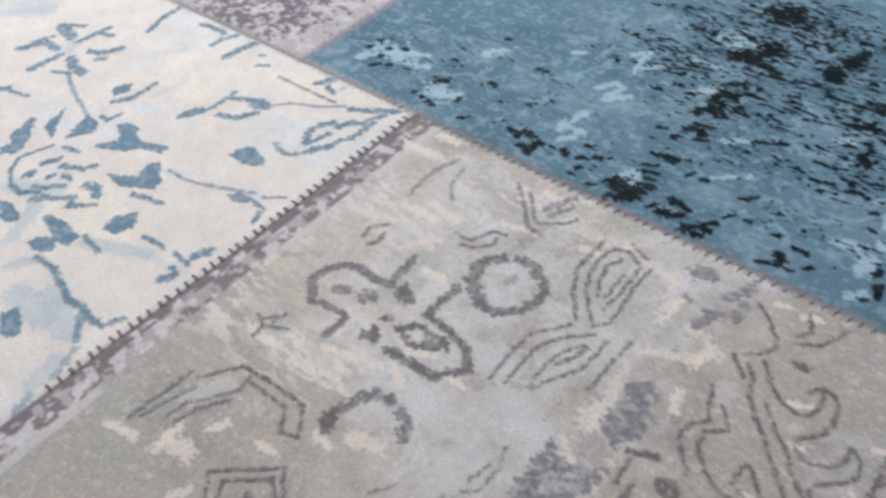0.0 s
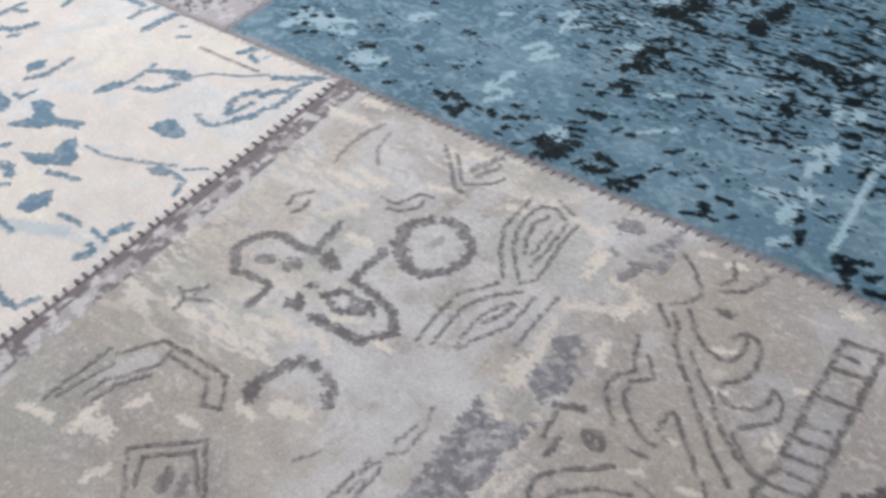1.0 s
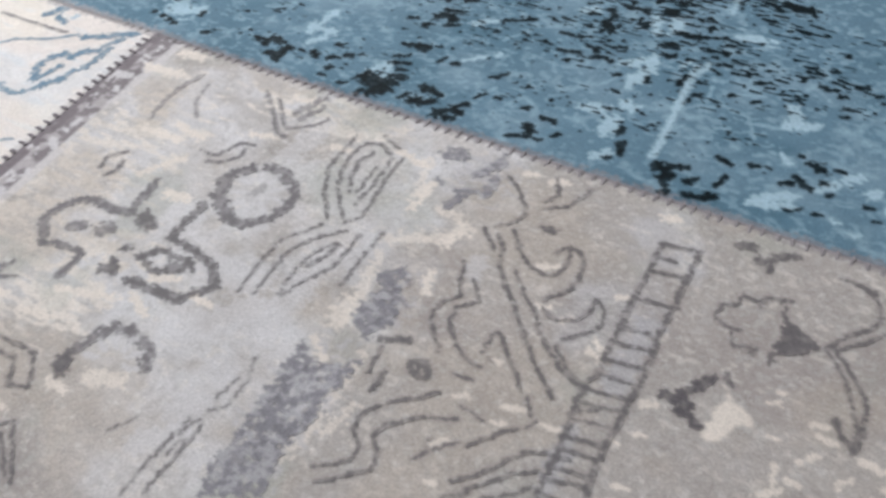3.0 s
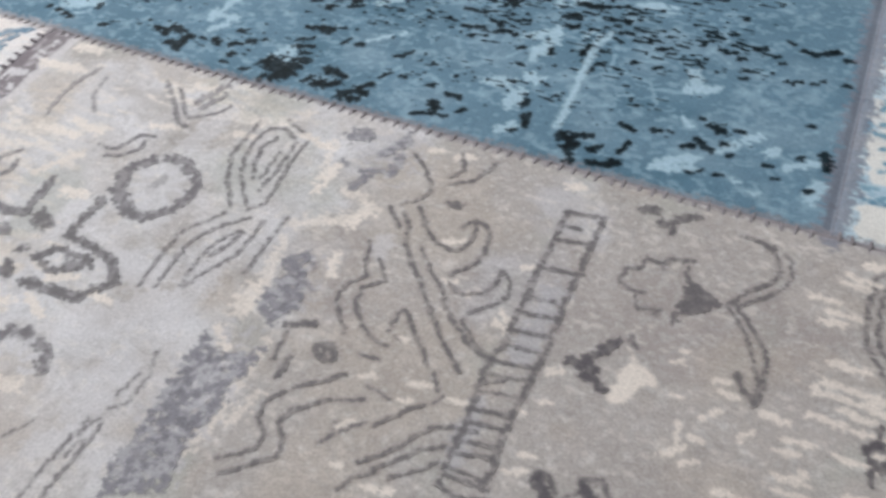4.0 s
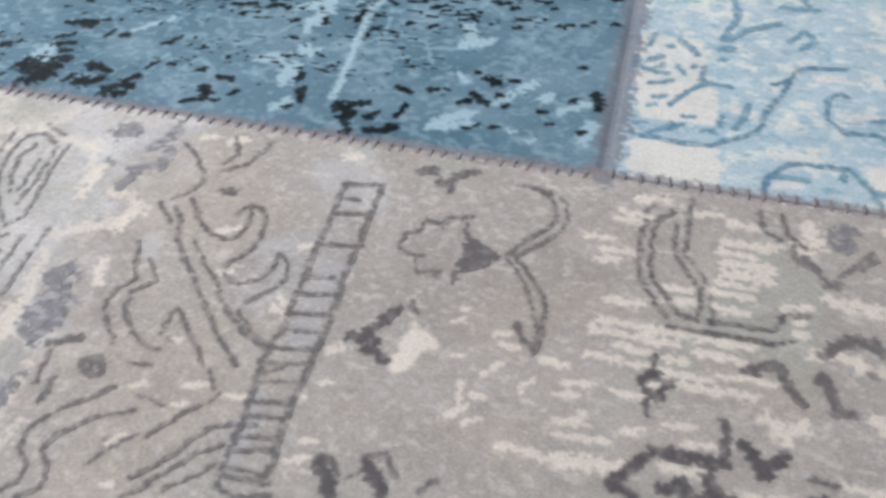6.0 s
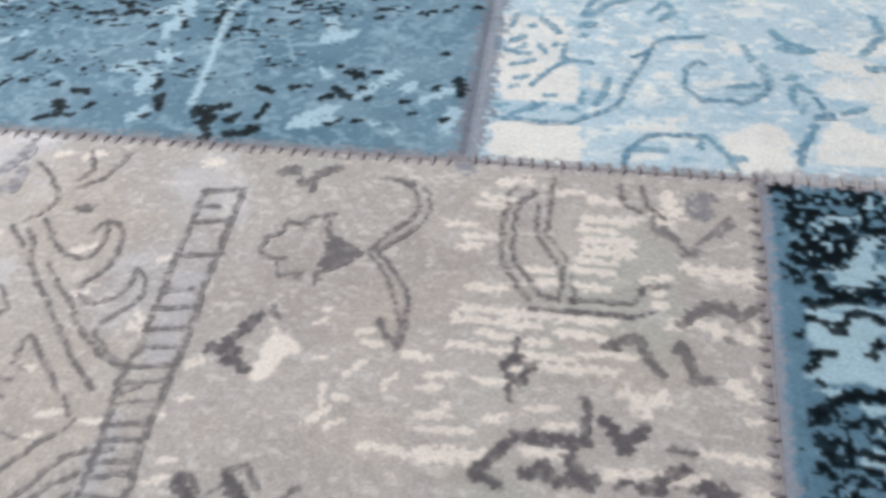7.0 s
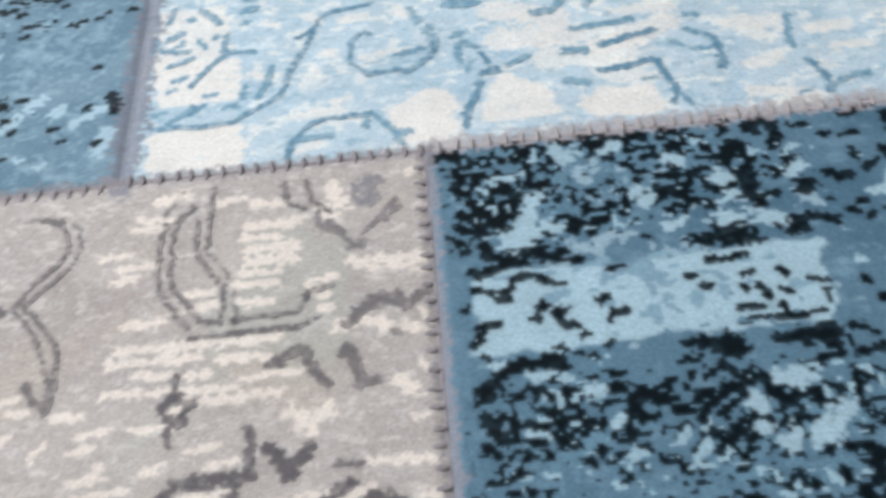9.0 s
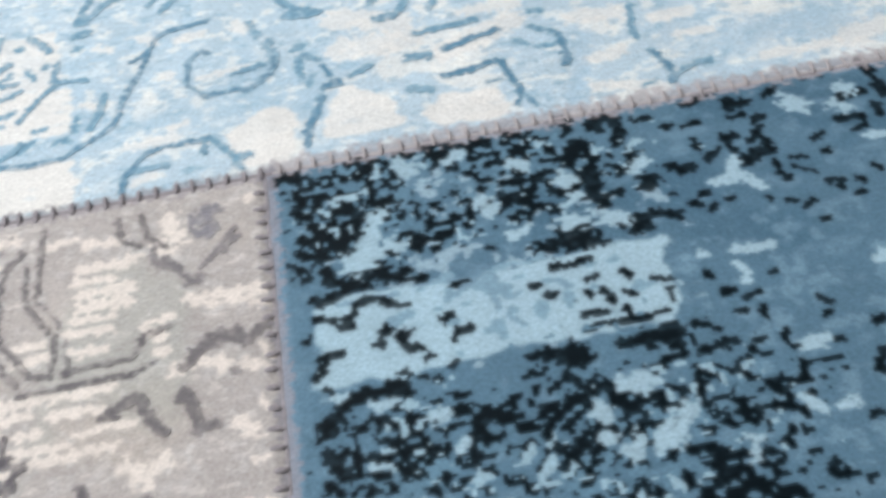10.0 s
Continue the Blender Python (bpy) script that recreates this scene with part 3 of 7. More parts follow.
smear(f, [(128, -149), (137, -153), (142, -153)], 3.0, INK2, 0.95)
smear(f, [(141, -142), (152, -140), (157, -144)], 2.3, INK2, 0.95)
smear(f, [(146, -148), (150, -146)], 6.8, INK2, 1.0)
f = begin("rosette_motif")
smear(f, [(139, -217), (136, -211), (140, -198), (146, -188), (155, -186)], 4.9, INKS, 0.95)
smear(f, [(155, -186), (169, -189), (175, -197)], 4.5, INKS, 0.95)
f = begin("lozenge_motif")
stroke(f, [(58, -110), (55, -102), (63, -94)], 3.1, INKS, 0.92, 0.6, 0.08)
stroke(f, [(67, -101), (69, -108), (65, -113)], 3.1, INKS, 0.92, 0.6, 0.08)
f = begin("hook_motif")
stroke(f, curve([(103, -74), (114, -74), (121, -61), (130, -58)]), 2.6, INKS, 0.92, 0.6, 0.08)
stroke(f, curve([(113, -80), (120, -77), (127, -69), (127, -63)]), 2.6, INKS, 0.92, 0.6, 0.08)
f = begin("sprig_motif")
stroke(f, [(63, -203), (62, -195), (53, -191)], 2.7, INKS, 0.92, 0.6, 0.08)
stroke(f, [(62, -195), (75, -188)], 2.3, INKS, 0.92, 0.6, 0.08)
stroke(f, [(65, -189), (65, -181)], 2.4, INKS, 0.92, 0.6, 0.08)
stroke(f, [(58, -191), (64, -185)], 2.1, INKS, 0.92, 0.6, 0.08)
f = begin("bracket_motif")
stroke(f, [(52, -279), (55, -240)], 2.6, INKS, 0.92, 0.6, 0.08)
stroke(f, [(61, -240), (75, -220)], 2.2, INKS, 0.92, 0.6, 0.08)
stroke(f, [(57, -274), (60, -260), (65, -245)], 2.2, INKS, 0.92, 0.6, 0.08)
stroke(f, [(68, -266), (69, -254), (79, -242), (87, -230), (84, -222)], 2.2, INKS, 0.92, 0.6, 0.08)
stroke(f, [(75, -265), (77, -252), (87, -238)], 2.2, INKS, 0.92, 0.6, 0.08)
f = begin("bracket_motif")
stroke(f, [(75, -220), (98, -217), (121, -216)], 3.1, INK2, 0.92, 0.6, 0.08)
stroke(f, [(87, -224), (112, -223)], 2.4, INK2, 0.92, 0.6, 0.08)
stroke(f, [(121, -216), (133, -229)], 2.3, INK2, 0.92, 0.6, 0.08)
stroke(f, [(114, -222), (123, -234), (134, -230)], 2.3, INK2, 0.92, 0.6, 0.08)
f = begin("square_motif")
stroke(f, [(112, -271), (141, -246)], 2.2, INK2, 0.92, 0.6, 0.08)
stroke(f, [(112, -271), (132, -288)], 2.2, INK2, 0.92, 0.6, 0.08)
stroke(f, [(122, -270), (141, -253)], 2.2, INK2, 0.92, 0.6, 0.08)
stroke(f, [(122, -270), (131, -281)], 2.2, INK2, 0.92, 0.6, 0.08)
stroke(f, [(142, -247), (163, -266)], 2.2, INK2, 0.92, 0.6, 0.08)
stroke(f, [(140, -253), (158, -265)], 2.2, INK2, 0.92, 0.6, 0.08)
stroke(f, [(137, -266), (144, -275)], 2.2, INK2, 0.92, 0.6, 0.08)
smear(f, [(141, -274), (140, -268)], 5.0, INKS, 0.8)
smear(f, [(151, -270), (149, -265)], 3.8, INKS, 0.8)
f = begin("faint_arc_motif")
stroke(f, curve([(57, -67), (54, -57), (54, -38), (60, -21)]), 3.0, INK3, 0.8, 0.6, 0.08)
stroke(f, [(82, -54), (72, -43), (69, -27)], 2.4, INK3, 0.8, 0.6, 0.08)
f = begin("chevron_motif")
stroke(f, [(107, -17), (124, -33), (135, -44), (141, -45)], 3.1, INKS, 0.85, 0.6, 0.08)
stroke(f, [(119, -20), (136, -38)], 2.7, INKS, 0.85, 0.6, 0.08)
stroke(f, [(138, -39), (152, -30), (156, -22)], 2.2, INKS, 0.85, 0.6, 0.08)
smear(f, [(135, -26), (144, -9)], 3.8, INK3, 0.9)
smear(f, [(141, -29), (148, -15)], 2.5, INK3, 0.9)
f = begin("leaf_outline_motif")
stroke(f, [(200, -86), (187, -70), (179, -54), (179, -39), (179, -27)], 2.5, INK2, 0.8, 0.6, 0.12)
stroke(f, [(207, -82), (193, -66), (187, -54), (185, -40), (188, -30), (196, -27), (205, -32)], 2.5, INK2, 0.8, 0.6, 0.12)
stroke(f, [(213, -32), (213, -53), (216, -77), (209, -85)], 2.2, INK2, 0.8, 0.6, 0.12)
stroke(f, [(200, -65), (194, -55), (192, -44), (196, -35)], 2.5, INK2, 0.8, 0.6, 0.12)
stroke(f, [(208, -71), (209, -55), (208, -35)], 2.4, INK2, 0.8, 0.6, 0.12)
stroke(f, [(204, -64), (203, -44)], 2.1, INK2, 0.8, 0.6, 0.12)
stroke(f, [(194, -21), (209, -26)], 2.2, INK2, 0.8, 0.6, 0.12)
f = begin("tulip_motif")
stroke(f, [(187, -144), (186, -127), (186, -108), (194, -99), (200, -90)], 2.2, INK2, 0.8, 0.6, 0.12)
stroke(f, [(195, -142), (194, -123), (195, -110), (204, -97), (214, -89)], 2.2, INK2, 0.8, 0.6, 0.12)
stroke(f, [(206, -136), (205, -118), (207, -107), (214, -98)], 2.2, INK2, 0.8, 0.6, 0.12)
stroke(f, [(208, -136), (215, -121), (221, -110), (222, -97), (222, -88)], 2.2, INK2, 0.8, 0.6, 0.12)
stroke(f, [(209, -116), (213, -109), (216, -98)], 2.5, INK2, 0.8, 0.6, 0.12)
stroke(f, [(231, -119), (231, -101), (232, -82)], 2.2, INK2, 0.8, 0.6, 0.12)
f = begin("twin_line_motif")
stroke(f, [(216, -195), (218, -183)], 2.0, INK2, 0.85, 0.6, 0.15)
stroke(f, curve([(217, -201), (222, -196), (223, -183), (219, -170)]), 2.0, INK2, 0.85, 0.6, 0.15)
stroke(f, [(209, -230), (211, -219), (216, -206)], 1.9, INK2, 0.85, 0.6, 0.15)
stroke(f, [(214, -225), (216, -216)], 1.9, INK2, 0.85, 0.6, 0.15)
stroke(f, [(183, -229), (190, -219)], 1.4, INK2, 0.85, 0.6, 0.15)
f = begin("tail_motif")
smear(f, [(266, -136), (277, -131)], 2.8, INK2, 1.0)
stroke(f, [(268, -139), (269, -153)], 1.9, INK2, 0.92, 0.6, 0.08)
f = begin("scroll_tree_motif")
stroke(f, [(277, -57), (287, -67)], 2.6, INK2, 0.92, 0.6, 0.08)
stroke(f, curve([(285, -58), (292, -67), (295, -76), (304, -86)]), 2.5, INK2, 0.92, 0.6, 0.08)
stroke(f, curve([(291, -52), (303, -66), (311, -70), (319, -70), (323, -63), (322, -53), (319, -51), (316, -56)]), 2.2, INK2, 0.92, 0.6, 0.08)
stroke(f, curve([(320, -50), (327, -52), (331, -62), (331, -72)]), 2.2, INK2, 0.92, 0.6, 0.08)
stroke(f, [(322, -84), (329, -76), (332, -72)], 2.2, INK2, 0.92, 0.6, 0.08)
stroke(f, curve([(324, -88), (332, -92), (340, -87), (343, -81), (343, -74)]), 2.2, INK2, 0.92, 0.6, 0.08)
stroke(f, curve([(343, -73), (349, -78), (350, -87), (344, -95), (339, -100)]), 2.2, INK2, 0.92, 0.6, 0.08)
stroke(f, curve([(304, -86), (315, -97), (321, -104), (330, -113), (338, -121), (347, -128)]), 2.3, INK2, 0.92, 0.6, 0.08)
stroke(f, curve([(303, -75), (312, -85), (321, -92), (329, -102), (340, -111), (350, -117), (359, -120)]), 2.3, INK2, 0.92, 0.6, 0.08)
stroke(f, [(337, -104), (346, -112), (356, -118)], 1.8, INK2, 0.92, 0.6, 0.08)
stroke(f, curve([(282, -53), (289, -46), (290, -38), (280, -26), (272, -20)]), 2.4, INK2, 0.92, 0.6, 0.08)
stroke(f, [(298, -33), (309, -26), (315, -11)], 2.2, INK2, 0.92, 0.6, 0.08)
stroke(f, [(295, -11), (301, -21), (297, -28)], 2.2, INK2, 0.92, 0.6, 0.08)
smear(f, [(302, -44), (310, -44)], 2.8, INK2, 1.0)
f = begin("branch_motif")
stroke(f, [(278, -80), (281, -86), (282, -93), (287, -99), (280, -106), (280, -115), (285, -122), (292, -130)], 2.2, INK2, 0.92, 0.6, 0.08)
stroke(f, [(288, -88), (296, -98), (288, -105), (288, -113), (296, -122), (305, -128), (313, -129)], 2.2, INK2, 0.92, 0.6, 0.08)
stroke(f, [(310, -122), (310, -112), (312, -109), (321, -118), (329, -126), (333, -131)], 2.1, INK2, 0.92, 0.6, 0.08)
stroke(f, [(304, -137), (313, -136)], 2.0, INK2, 0.92, 0.6, 0.08)
stroke(f, [(337, -133), (343, -140)], 1.7, INK2, 0.92, 0.6, 0.08)
stroke(f, [(314, -123), (318, -125)], 1.8, INK2, 0.92, 0.6, 0.08)
f = begin("bead_motif")
smear(f, [(284, -142), (288, -145), (294, -145), (293, -140), (287, -138), (284, -141)], 2.3, INK2, 0.9)
smear(f, [(289, -144), (288, -141)], 1.3, INK2, 0.9)
f = begin("comma_motif")
smear(f, [(276, -150), (276, -159)], 2.4, INK2, 1.0)
f = begin("wave_motif")
stroke(f, [(285, -162), (295, -155), (303, -148)], 2.2, INK2, 0.92, 0.6, 0.08)
stroke(f, [(273, -201), (279, -197), (286, -191), (285, -185), (279, -179), (278, -171), (283, -165)], 2.1, INK2, 0.92, 0.6, 0.08)
stroke(f, [(278, -206), (286, -199), (296, -190), (294, -183), (288, -178), (290, -171), (301, -162), (316, -155)], 2.3, INK2, 0.92, 0.6, 0.08)
f = begin("wave_motif")
stroke(f, [(308, -179), (312, -174), (317, -168), (321, -164)], 2.2, INK2, 0.92, 0.6, 0.08)
stroke(f, [(310, -172), (310, -168)], 1.7, INK2, 0.92, 0.6, 0.08)
stroke(f, [(325, -164), (333, -155), (340, -148)], 2.2, INK2, 0.92, 0.6, 0.08)
stroke(f, [(327, -180), (336, -171), (342, -163), (348, -155)], 2.1, INK2, 0.92, 0.6, 0.08)
stroke(f, [(334, -181), (341, -173), (348, -166), (355, -161)], 2.1, INK2, 0.92, 0.6, 0.08)
stroke(f, [(334, -182), (327, -187), (325, -193)], 1.8, INK2, 0.92, 0.6, 0.08)
stroke(f, [(341, -181), (348, -176), (356, -168)], 1.8, INK2, 0.92, 0.6, 0.08)
stroke(f, [(346, -141), (343, -146)], 1.7, INK2, 0.92, 0.6, 0.08)
stroke(f, [(314, -149), (326, -151)], 1.5, INK2, 0.92, 0.6, 0.08)
stroke(f, [(348, -156), (355, -152)], 1.9, INK2, 0.92, 0.6, 0.08)
f = begin("ladder_motif")
stroke(f, [(359, -28), (359, -43), (359, -55), (358, -67), (359, -82), (358, -91), (359, -108), (357, -114), (356, -125), (358, -138), (359, -148), (359, -162), (359, -176)], 2.7, INK2, 0.92, 0.6, 0.16)
stroke(f, [(376, -27), (376, -42), (376, -59), (375, -75), (376, -89), (377, -101), (376, -115), (376, -125), (375, -138), (375, -151), (376, -164), (375, -169)], 3.1, INK2, 0.92, 0.6, 0.16)
stroke(f, [(358, -29), (377, -27)], 2.6, INK2, 0.92, 0.6, 0.08)
stroke(f, [(358, -38), (368, -37)], 2.1, INK2, 0.92, 0.6, 0.08)
stroke(f, [(359, -47), (376, -44)], 2.2, INK2, 0.92, 0.6, 0.08)
stroke(f, [(358, -65), (378, -62)], 2.2, INK2, 0.92, 0.6, 0.08)
stroke(f, [(360, -82), (376, -80)], 2.3, INK2, 0.92, 0.6, 0.08)
stroke(f, [(360, -91), (376, -88)], 2.3, INK2, 0.92, 0.6, 0.08)
stroke(f, [(359, -101), (376, -98)], 2.2, INK2, 0.92, 0.6, 0.08)
stroke(f, [(359, -109), (374, -107)], 2.2, INK2, 0.92, 0.6, 0.08)
stroke(f, [(358, -118), (376, -115)], 2.2, INK2, 0.92, 0.6, 0.08)
stroke(f, [(357, -142), (375, -139)], 2.1, INK2, 0.92, 0.6, 0.08)
stroke(f, [(357, -152), (365, -150)], 1.9, INK2, 0.92, 0.6, 0.08)
stroke(f, [(359, -162), (375, -158)], 2.0, INK2, 0.92, 0.6, 0.08)
stroke(f, [(360, -168), (375, -168)], 2.0, INK2, 0.92, 0.6, 0.08)
stroke(f, [(359, -176), (367, -178), (380, -174)], 2.0, INK2, 0.92, 0.6, 0.08)
stroke(f, [(359, -129), (366, -125)], 2.0, INK2, 0.92, 0.6, 0.08)
f = begin("bird_motif")
smear(f, [(393, -14), (397, -13)], 4.6, INK2, 1.0)
smear(f, [(402, -19), (404, -20)], 3.0, INK2, 1.0)
smear(f, [(408, -24), (407, -18)], 2.4, INK2, 1.0)
smear(f, [(409, -15), (416, -10)], 3.6, INK2, 1.0)
f = begin("fan_flower_motif")
fill(f, [(417, -36), (422, -47), (429, -50), (438, -54), (432, -63), (423, -65), (423, -75), (420, -66), (421, -53), (419, -46)], INK2, 1.0, 1.2, 0.0)
stroke(f, [(422, -36), (412, -39), (410, -41), (410, -45)], 2.2, INK2, 0.92, 0.6, 0.08)
stroke(f, [(408, -43), (401, -42), (400, -49)], 2.2, INK2, 0.92, 0.6, 0.08)
stroke(f, [(401, -48), (394, -52), (394, -59), (399, -62), (405, -61)], 2.2, INK2, 0.92, 0.6, 0.08)
stroke(f, [(403, -64), (405, -70), (412, -68)], 2.2, INK2, 0.92, 0.6, 0.08)
stroke(f, [(413, -71), (415, -67)], 1.9, INK2, 0.92, 0.6, 0.08)
stroke(f, [(412, -39), (413, -40)], 2.0, INK2, 0.92, 0.6, 0.08)
f = begin("arm_motif")
stroke(f, [(440, -55), (445, -46), (454, -37), (457, -31), (456, -24), (453, -19), (447, -15), (438, -15)], 2.0, INK2, 0.92, 0.6, 0.08)
stroke(f, [(444, -54), (449, -49), (457, -41), (462, -31), (461, -21), (457, -18)], 2.0, INK2, 0.92, 0.6, 0.08)
stroke(f, [(441, -56), (450, -66), (456, -77), (460, -87), (460, -98)], 1.8, INK2, 0.92, 0.6, 0.08)
stroke(f, [(443, -53), (453, -63), (461, -75), (462, -89), (461, -97)], 1.8, INK2, 0.92, 0.6, 0.08)
smear(f, [(451, -86), (455, -93), (459, -95)], 1.7, INK2, 0.9)
smear(f, [(444, -15), (452, -16)], 1.4, INK2, 0.9)
f = begin("cross_motif")
smear(f, [(387, -106), (393, -105), (397, -98), (402, -90)], 3.7, INK, 1.0)
smear(f, [(394, -103), (398, -110), (403, -114)], 3.9, INK, 1.0)
smear(f, [(394, -111), (398, -111)], 2.4, INK, 1.0)
smear(f, [(407, -85), (410, -89)], 1.8, INK2, 1.0)
f = 0
fill(f, [(407, -89), (412, -93), (423, -101), (417, -108), (412, -116), (406, -119), (408, -106), (409, -98)], CREAM, 0.95, 1.2, 0.0)
f = begin("fleck_motif")
smear(f, [(394, -158), (398, -164), (401, -168)], 3.8, INK, 1.0)
stroke(f, curve([(392, -161), (392, -156), (397, -156), (401, -161)]), 2.0, INK2, 0.92, 0.6, 0.08)
stroke(f, [(405, -162), (408, -159)], 1.8, INK2, 0.92, 0.6, 0.08)
f = begin("fleck_motif")
smear(f, [(411, -155), (415, -159), (418, -164)], 3.5, INK, 1.0)
stroke(f, [(408, -153), (416, -150), (422, -158)], 2.2, INK2, 0.92, 0.6, 0.08)
f = begin("fleck_motif")
smear(f, [(432, -160), (436, -156)], 2.2, INK2, 1.0)
f = begin("boot_motif")
stroke(f, [(495, -23), (494, -35), (495, -53)], 2.1, INK2, 0.92, 0.6, 0.08)
stroke(f, [(501, -8), (495, -19)], 2.2, INK2, 0.92, 0.6, 0.08)
stroke(f, [(502, -19), (499, -24), (499, -49)], 2.1, INK2, 0.92, 0.6, 0.08)
stroke(f, [(506, -16), (502, -21)], 2.2, INK2, 0.92, 0.6, 0.08)
stroke(f, [(508, -23), (508, -35), (512, -44), (518, -52)], 2.0, INK2, 0.92, 0.6, 0.08)
stroke(f, [(513, -8), (513, -36)], 2.1, INK2, 0.92, 0.6, 0.08)
stroke(f, [(497, -55), (503, -64), (508, -70)], 2.3, INK2, 0.92, 0.6, 0.08)
stroke(f, [(499, -51), (508, -62), (512, -68), (520, -69), (520, -59), (520, -54)], 2.2, INK2, 0.92, 0.6, 0.08)
stroke(f, [(512, -38), (518, -44), (522, -51)], 1.8, INK2, 0.8, 0.6, 0.25)
stroke(f, [(524, -55), (526, -70)], 1.9, INK2, 0.8, 0.6, 0.25)
stroke(f, [(509, -74), (528, -74), (548, -74)], 2.3, INK, 0.92, 0.6, 0.08)
stroke(f, [(525, -69), (537, -68), (548, -68), (553, -60), (562, -58)], 2.3, INK, 0.92, 0.6, 0.08)
stroke(f, [(548, -74), (556, -71)], 2.1, INK, 0.92, 0.6, 0.08)
f = begin("wedge_motif")
stroke(f, [(542, -9), (543, -19), (550, -23)], 2.3, INK2, 0.92, 0.6, 0.08)
stroke(f, [(551, -9), (553, -19), (560, -25)], 2.3, INK2, 0.92, 0.6, 0.08)
smear(f, [(555, -26), (557, -32), (566, -36)], 1.8, INKS, 0.9)
smear(f, [(566, -38), (570, -42)], 1.7, INKS, 0.9)
smear(f, [(568, -43), (573, -41)], 2.4, INKS, 0.9)
smear(f, [(574, -36), (581, -29), (586, -23)], 1.8, INKS, 0.9)
smear(f, [(582, -31), (587, -26)], 1.5, INKS, 0.9)
smear(f, [(560, -30), (563, -34)], 1.5, INKS, 0.9)
smear(f, [(572, -16), (578, -13)], 6.3, SPLOT, 1.0)
smear(f, [(575, -22), (578, -20)], 5.2, SPLOT, 1.0)
f = begin("star_motif")
smear(f, [(502, -101), (506, -96), (512, -100), (507, -106), (502, -101)], 2.8, INK, 1.0)
smear(f, [(505, -88), (506, -95)], 1.7, INK, 1.0)
smear(f, [(505, -107), (505, -113)], 1.6, INK, 1.0)
f = begin("tick_motif")
smear(f, [(539, -88), (547, -84), (550, -82), (553, -89), (559, -97)], 2.7, INK2, 1.0)
f = begin("crescent_motif")
smear(f, [(567, -74), (572, -69), (579, -66), (586, -67)], 3.9, INK2, 0.95)
smear(f, [(587, -70), (595, -65)], 2.5, INK2, 0.95)
f = begin("crescent_motif")
smear(f, [(566, -84), (570, -92), (571, -98), (577, -97)], 2.9, INK2, 0.95)
smear(f, [(564, -86), (568, -86)], 1.9, INK2, 0.95)
smear(f, [(583, -80), (585, -80)], 1.8, INK2, 0.95)
f = begin("heart_motif")
fill(f, [(537, -115), (543, -117), (547, -122), (551, -119), (555, -118), (553, -124), (547, -129), (541, -124)], INK, 1.0, 1.2, 0.0)
f = begin("lantern_motif")
smear(f, [(533, -110), (533, -123)], 2.4, INK, 1.0)
smear(f, [(508, -127), (533, -126)], 3.3, INK, 1.0)
smear(f, [(507, -129), (500, -137), (496, -143)], 3.3, INK, 1.0)
smear(f, [(497, -142), (505, -145)], 2.6, INK, 1.0)
f = begin("lantern_motif")
smear(f, [(513, -140), (523, -139)], 3.8, INK, 1.0)
smear(f, [(518, -136), (520, -136)], 3.4, INK, 1.0)
smear(f, [(528, -133), (531, -137), (533, -141)], 4.2, INK, 1.0)
smear(f, [(525, -142), (538, -139)], 2.6, INK, 1.0)
f = begin("fleck_motif")
smear(f, [(545, -140), (548, -139)], 2.6, INK, 1.0)
f = begin("fleck_motif")
smear(f, [(558, -138), (565, -133)], 4.5, INK, 1.0)
smear(f, [(554, -140), (560, -140)], 2.6, INK, 1.0)
f = begin("fleck_motif")
smear(f, [(575, -137), (578, -139)], 5.2, INK, 1.0)
smear(f, [(569, -139), (583, -139)], 1.8, INK, 1.0)
f = begin("fleck_motif")
smear(f, [(563, -125), (570, -126)], 1.9, INK2, 1.0)
f = begin("rosette_motif")
smear(f, [(132, -87), (136, -97), (149, -107)], 7.1, INKS)
smear(f, [(132, -82), (140, -74)], 5.4, INKS)
smear(f, [(148, -69), (158, -68), (168, -74), (175, -80)], 4.8, INKS)
smear(f, [(151, -109), (163, -108), (172, -99), (175, -90), (175, -82)], 5.0, INKS)
f = 0
smear(f, [(152, -88), (155, -83)], 4.9, INK3, 0.6)
f = begin("rosette_motif")
smear(f, [(139, -217), (137, -211)], 6.8, INK2)

f = 0
smear(f, [(-85, -274), (-52, -272)], 17.5, SEA3, 0.5)
smear(f, [(-67, -260), (-29, -270)], 15.3, SEA3, 0.5)
smear(f, [(-15, -285), (-12, -301)], 12.8, SEA3, 0.5)
smear(f, [(-150, -227), (-137, -251)], 12.1, SEA3, 0.5)
smear(f, [(-89, -223), (-45, -204)], 9.5, SEA3, 0.5)
smear(f, [(-112, -264), (-104, -252)], 8.0, SEA3, 0.5)
smear(f, [(-188, -225), (-153, -208)], 15.1, SEA3, 0.5)
smear(f, [(-320, -104), (-324, -96)], 14.1, SEA3, 0.5)
smear(f, [(-441, -103), (-410, -78)], 9.4, SEA3, 0.5)
f = 0
smear(f, [(-73, -211), (-11, -197)], 6.6, SEA3, 0.22)
smear(f, [(-118, -155), (-85, -140)], 6.0, SEA3, 0.22)
smear(f, [(-193, -100), (-186, -78)], 8.6, SEA3, 0.22)
smear(f, [(-253, -72), (-225, -45)], 8.0, SEA3, 0.22)
f = 0
for a in range(0, 360, 40):
    c, w = math.cos(radians(a)), math.sin(radians(a))
    smear(f, [(155 + 9 * c, -87 + 9 * w), (155 + 16 * c, -87 + 16 * w)], 2.4, LAV, 0.8)
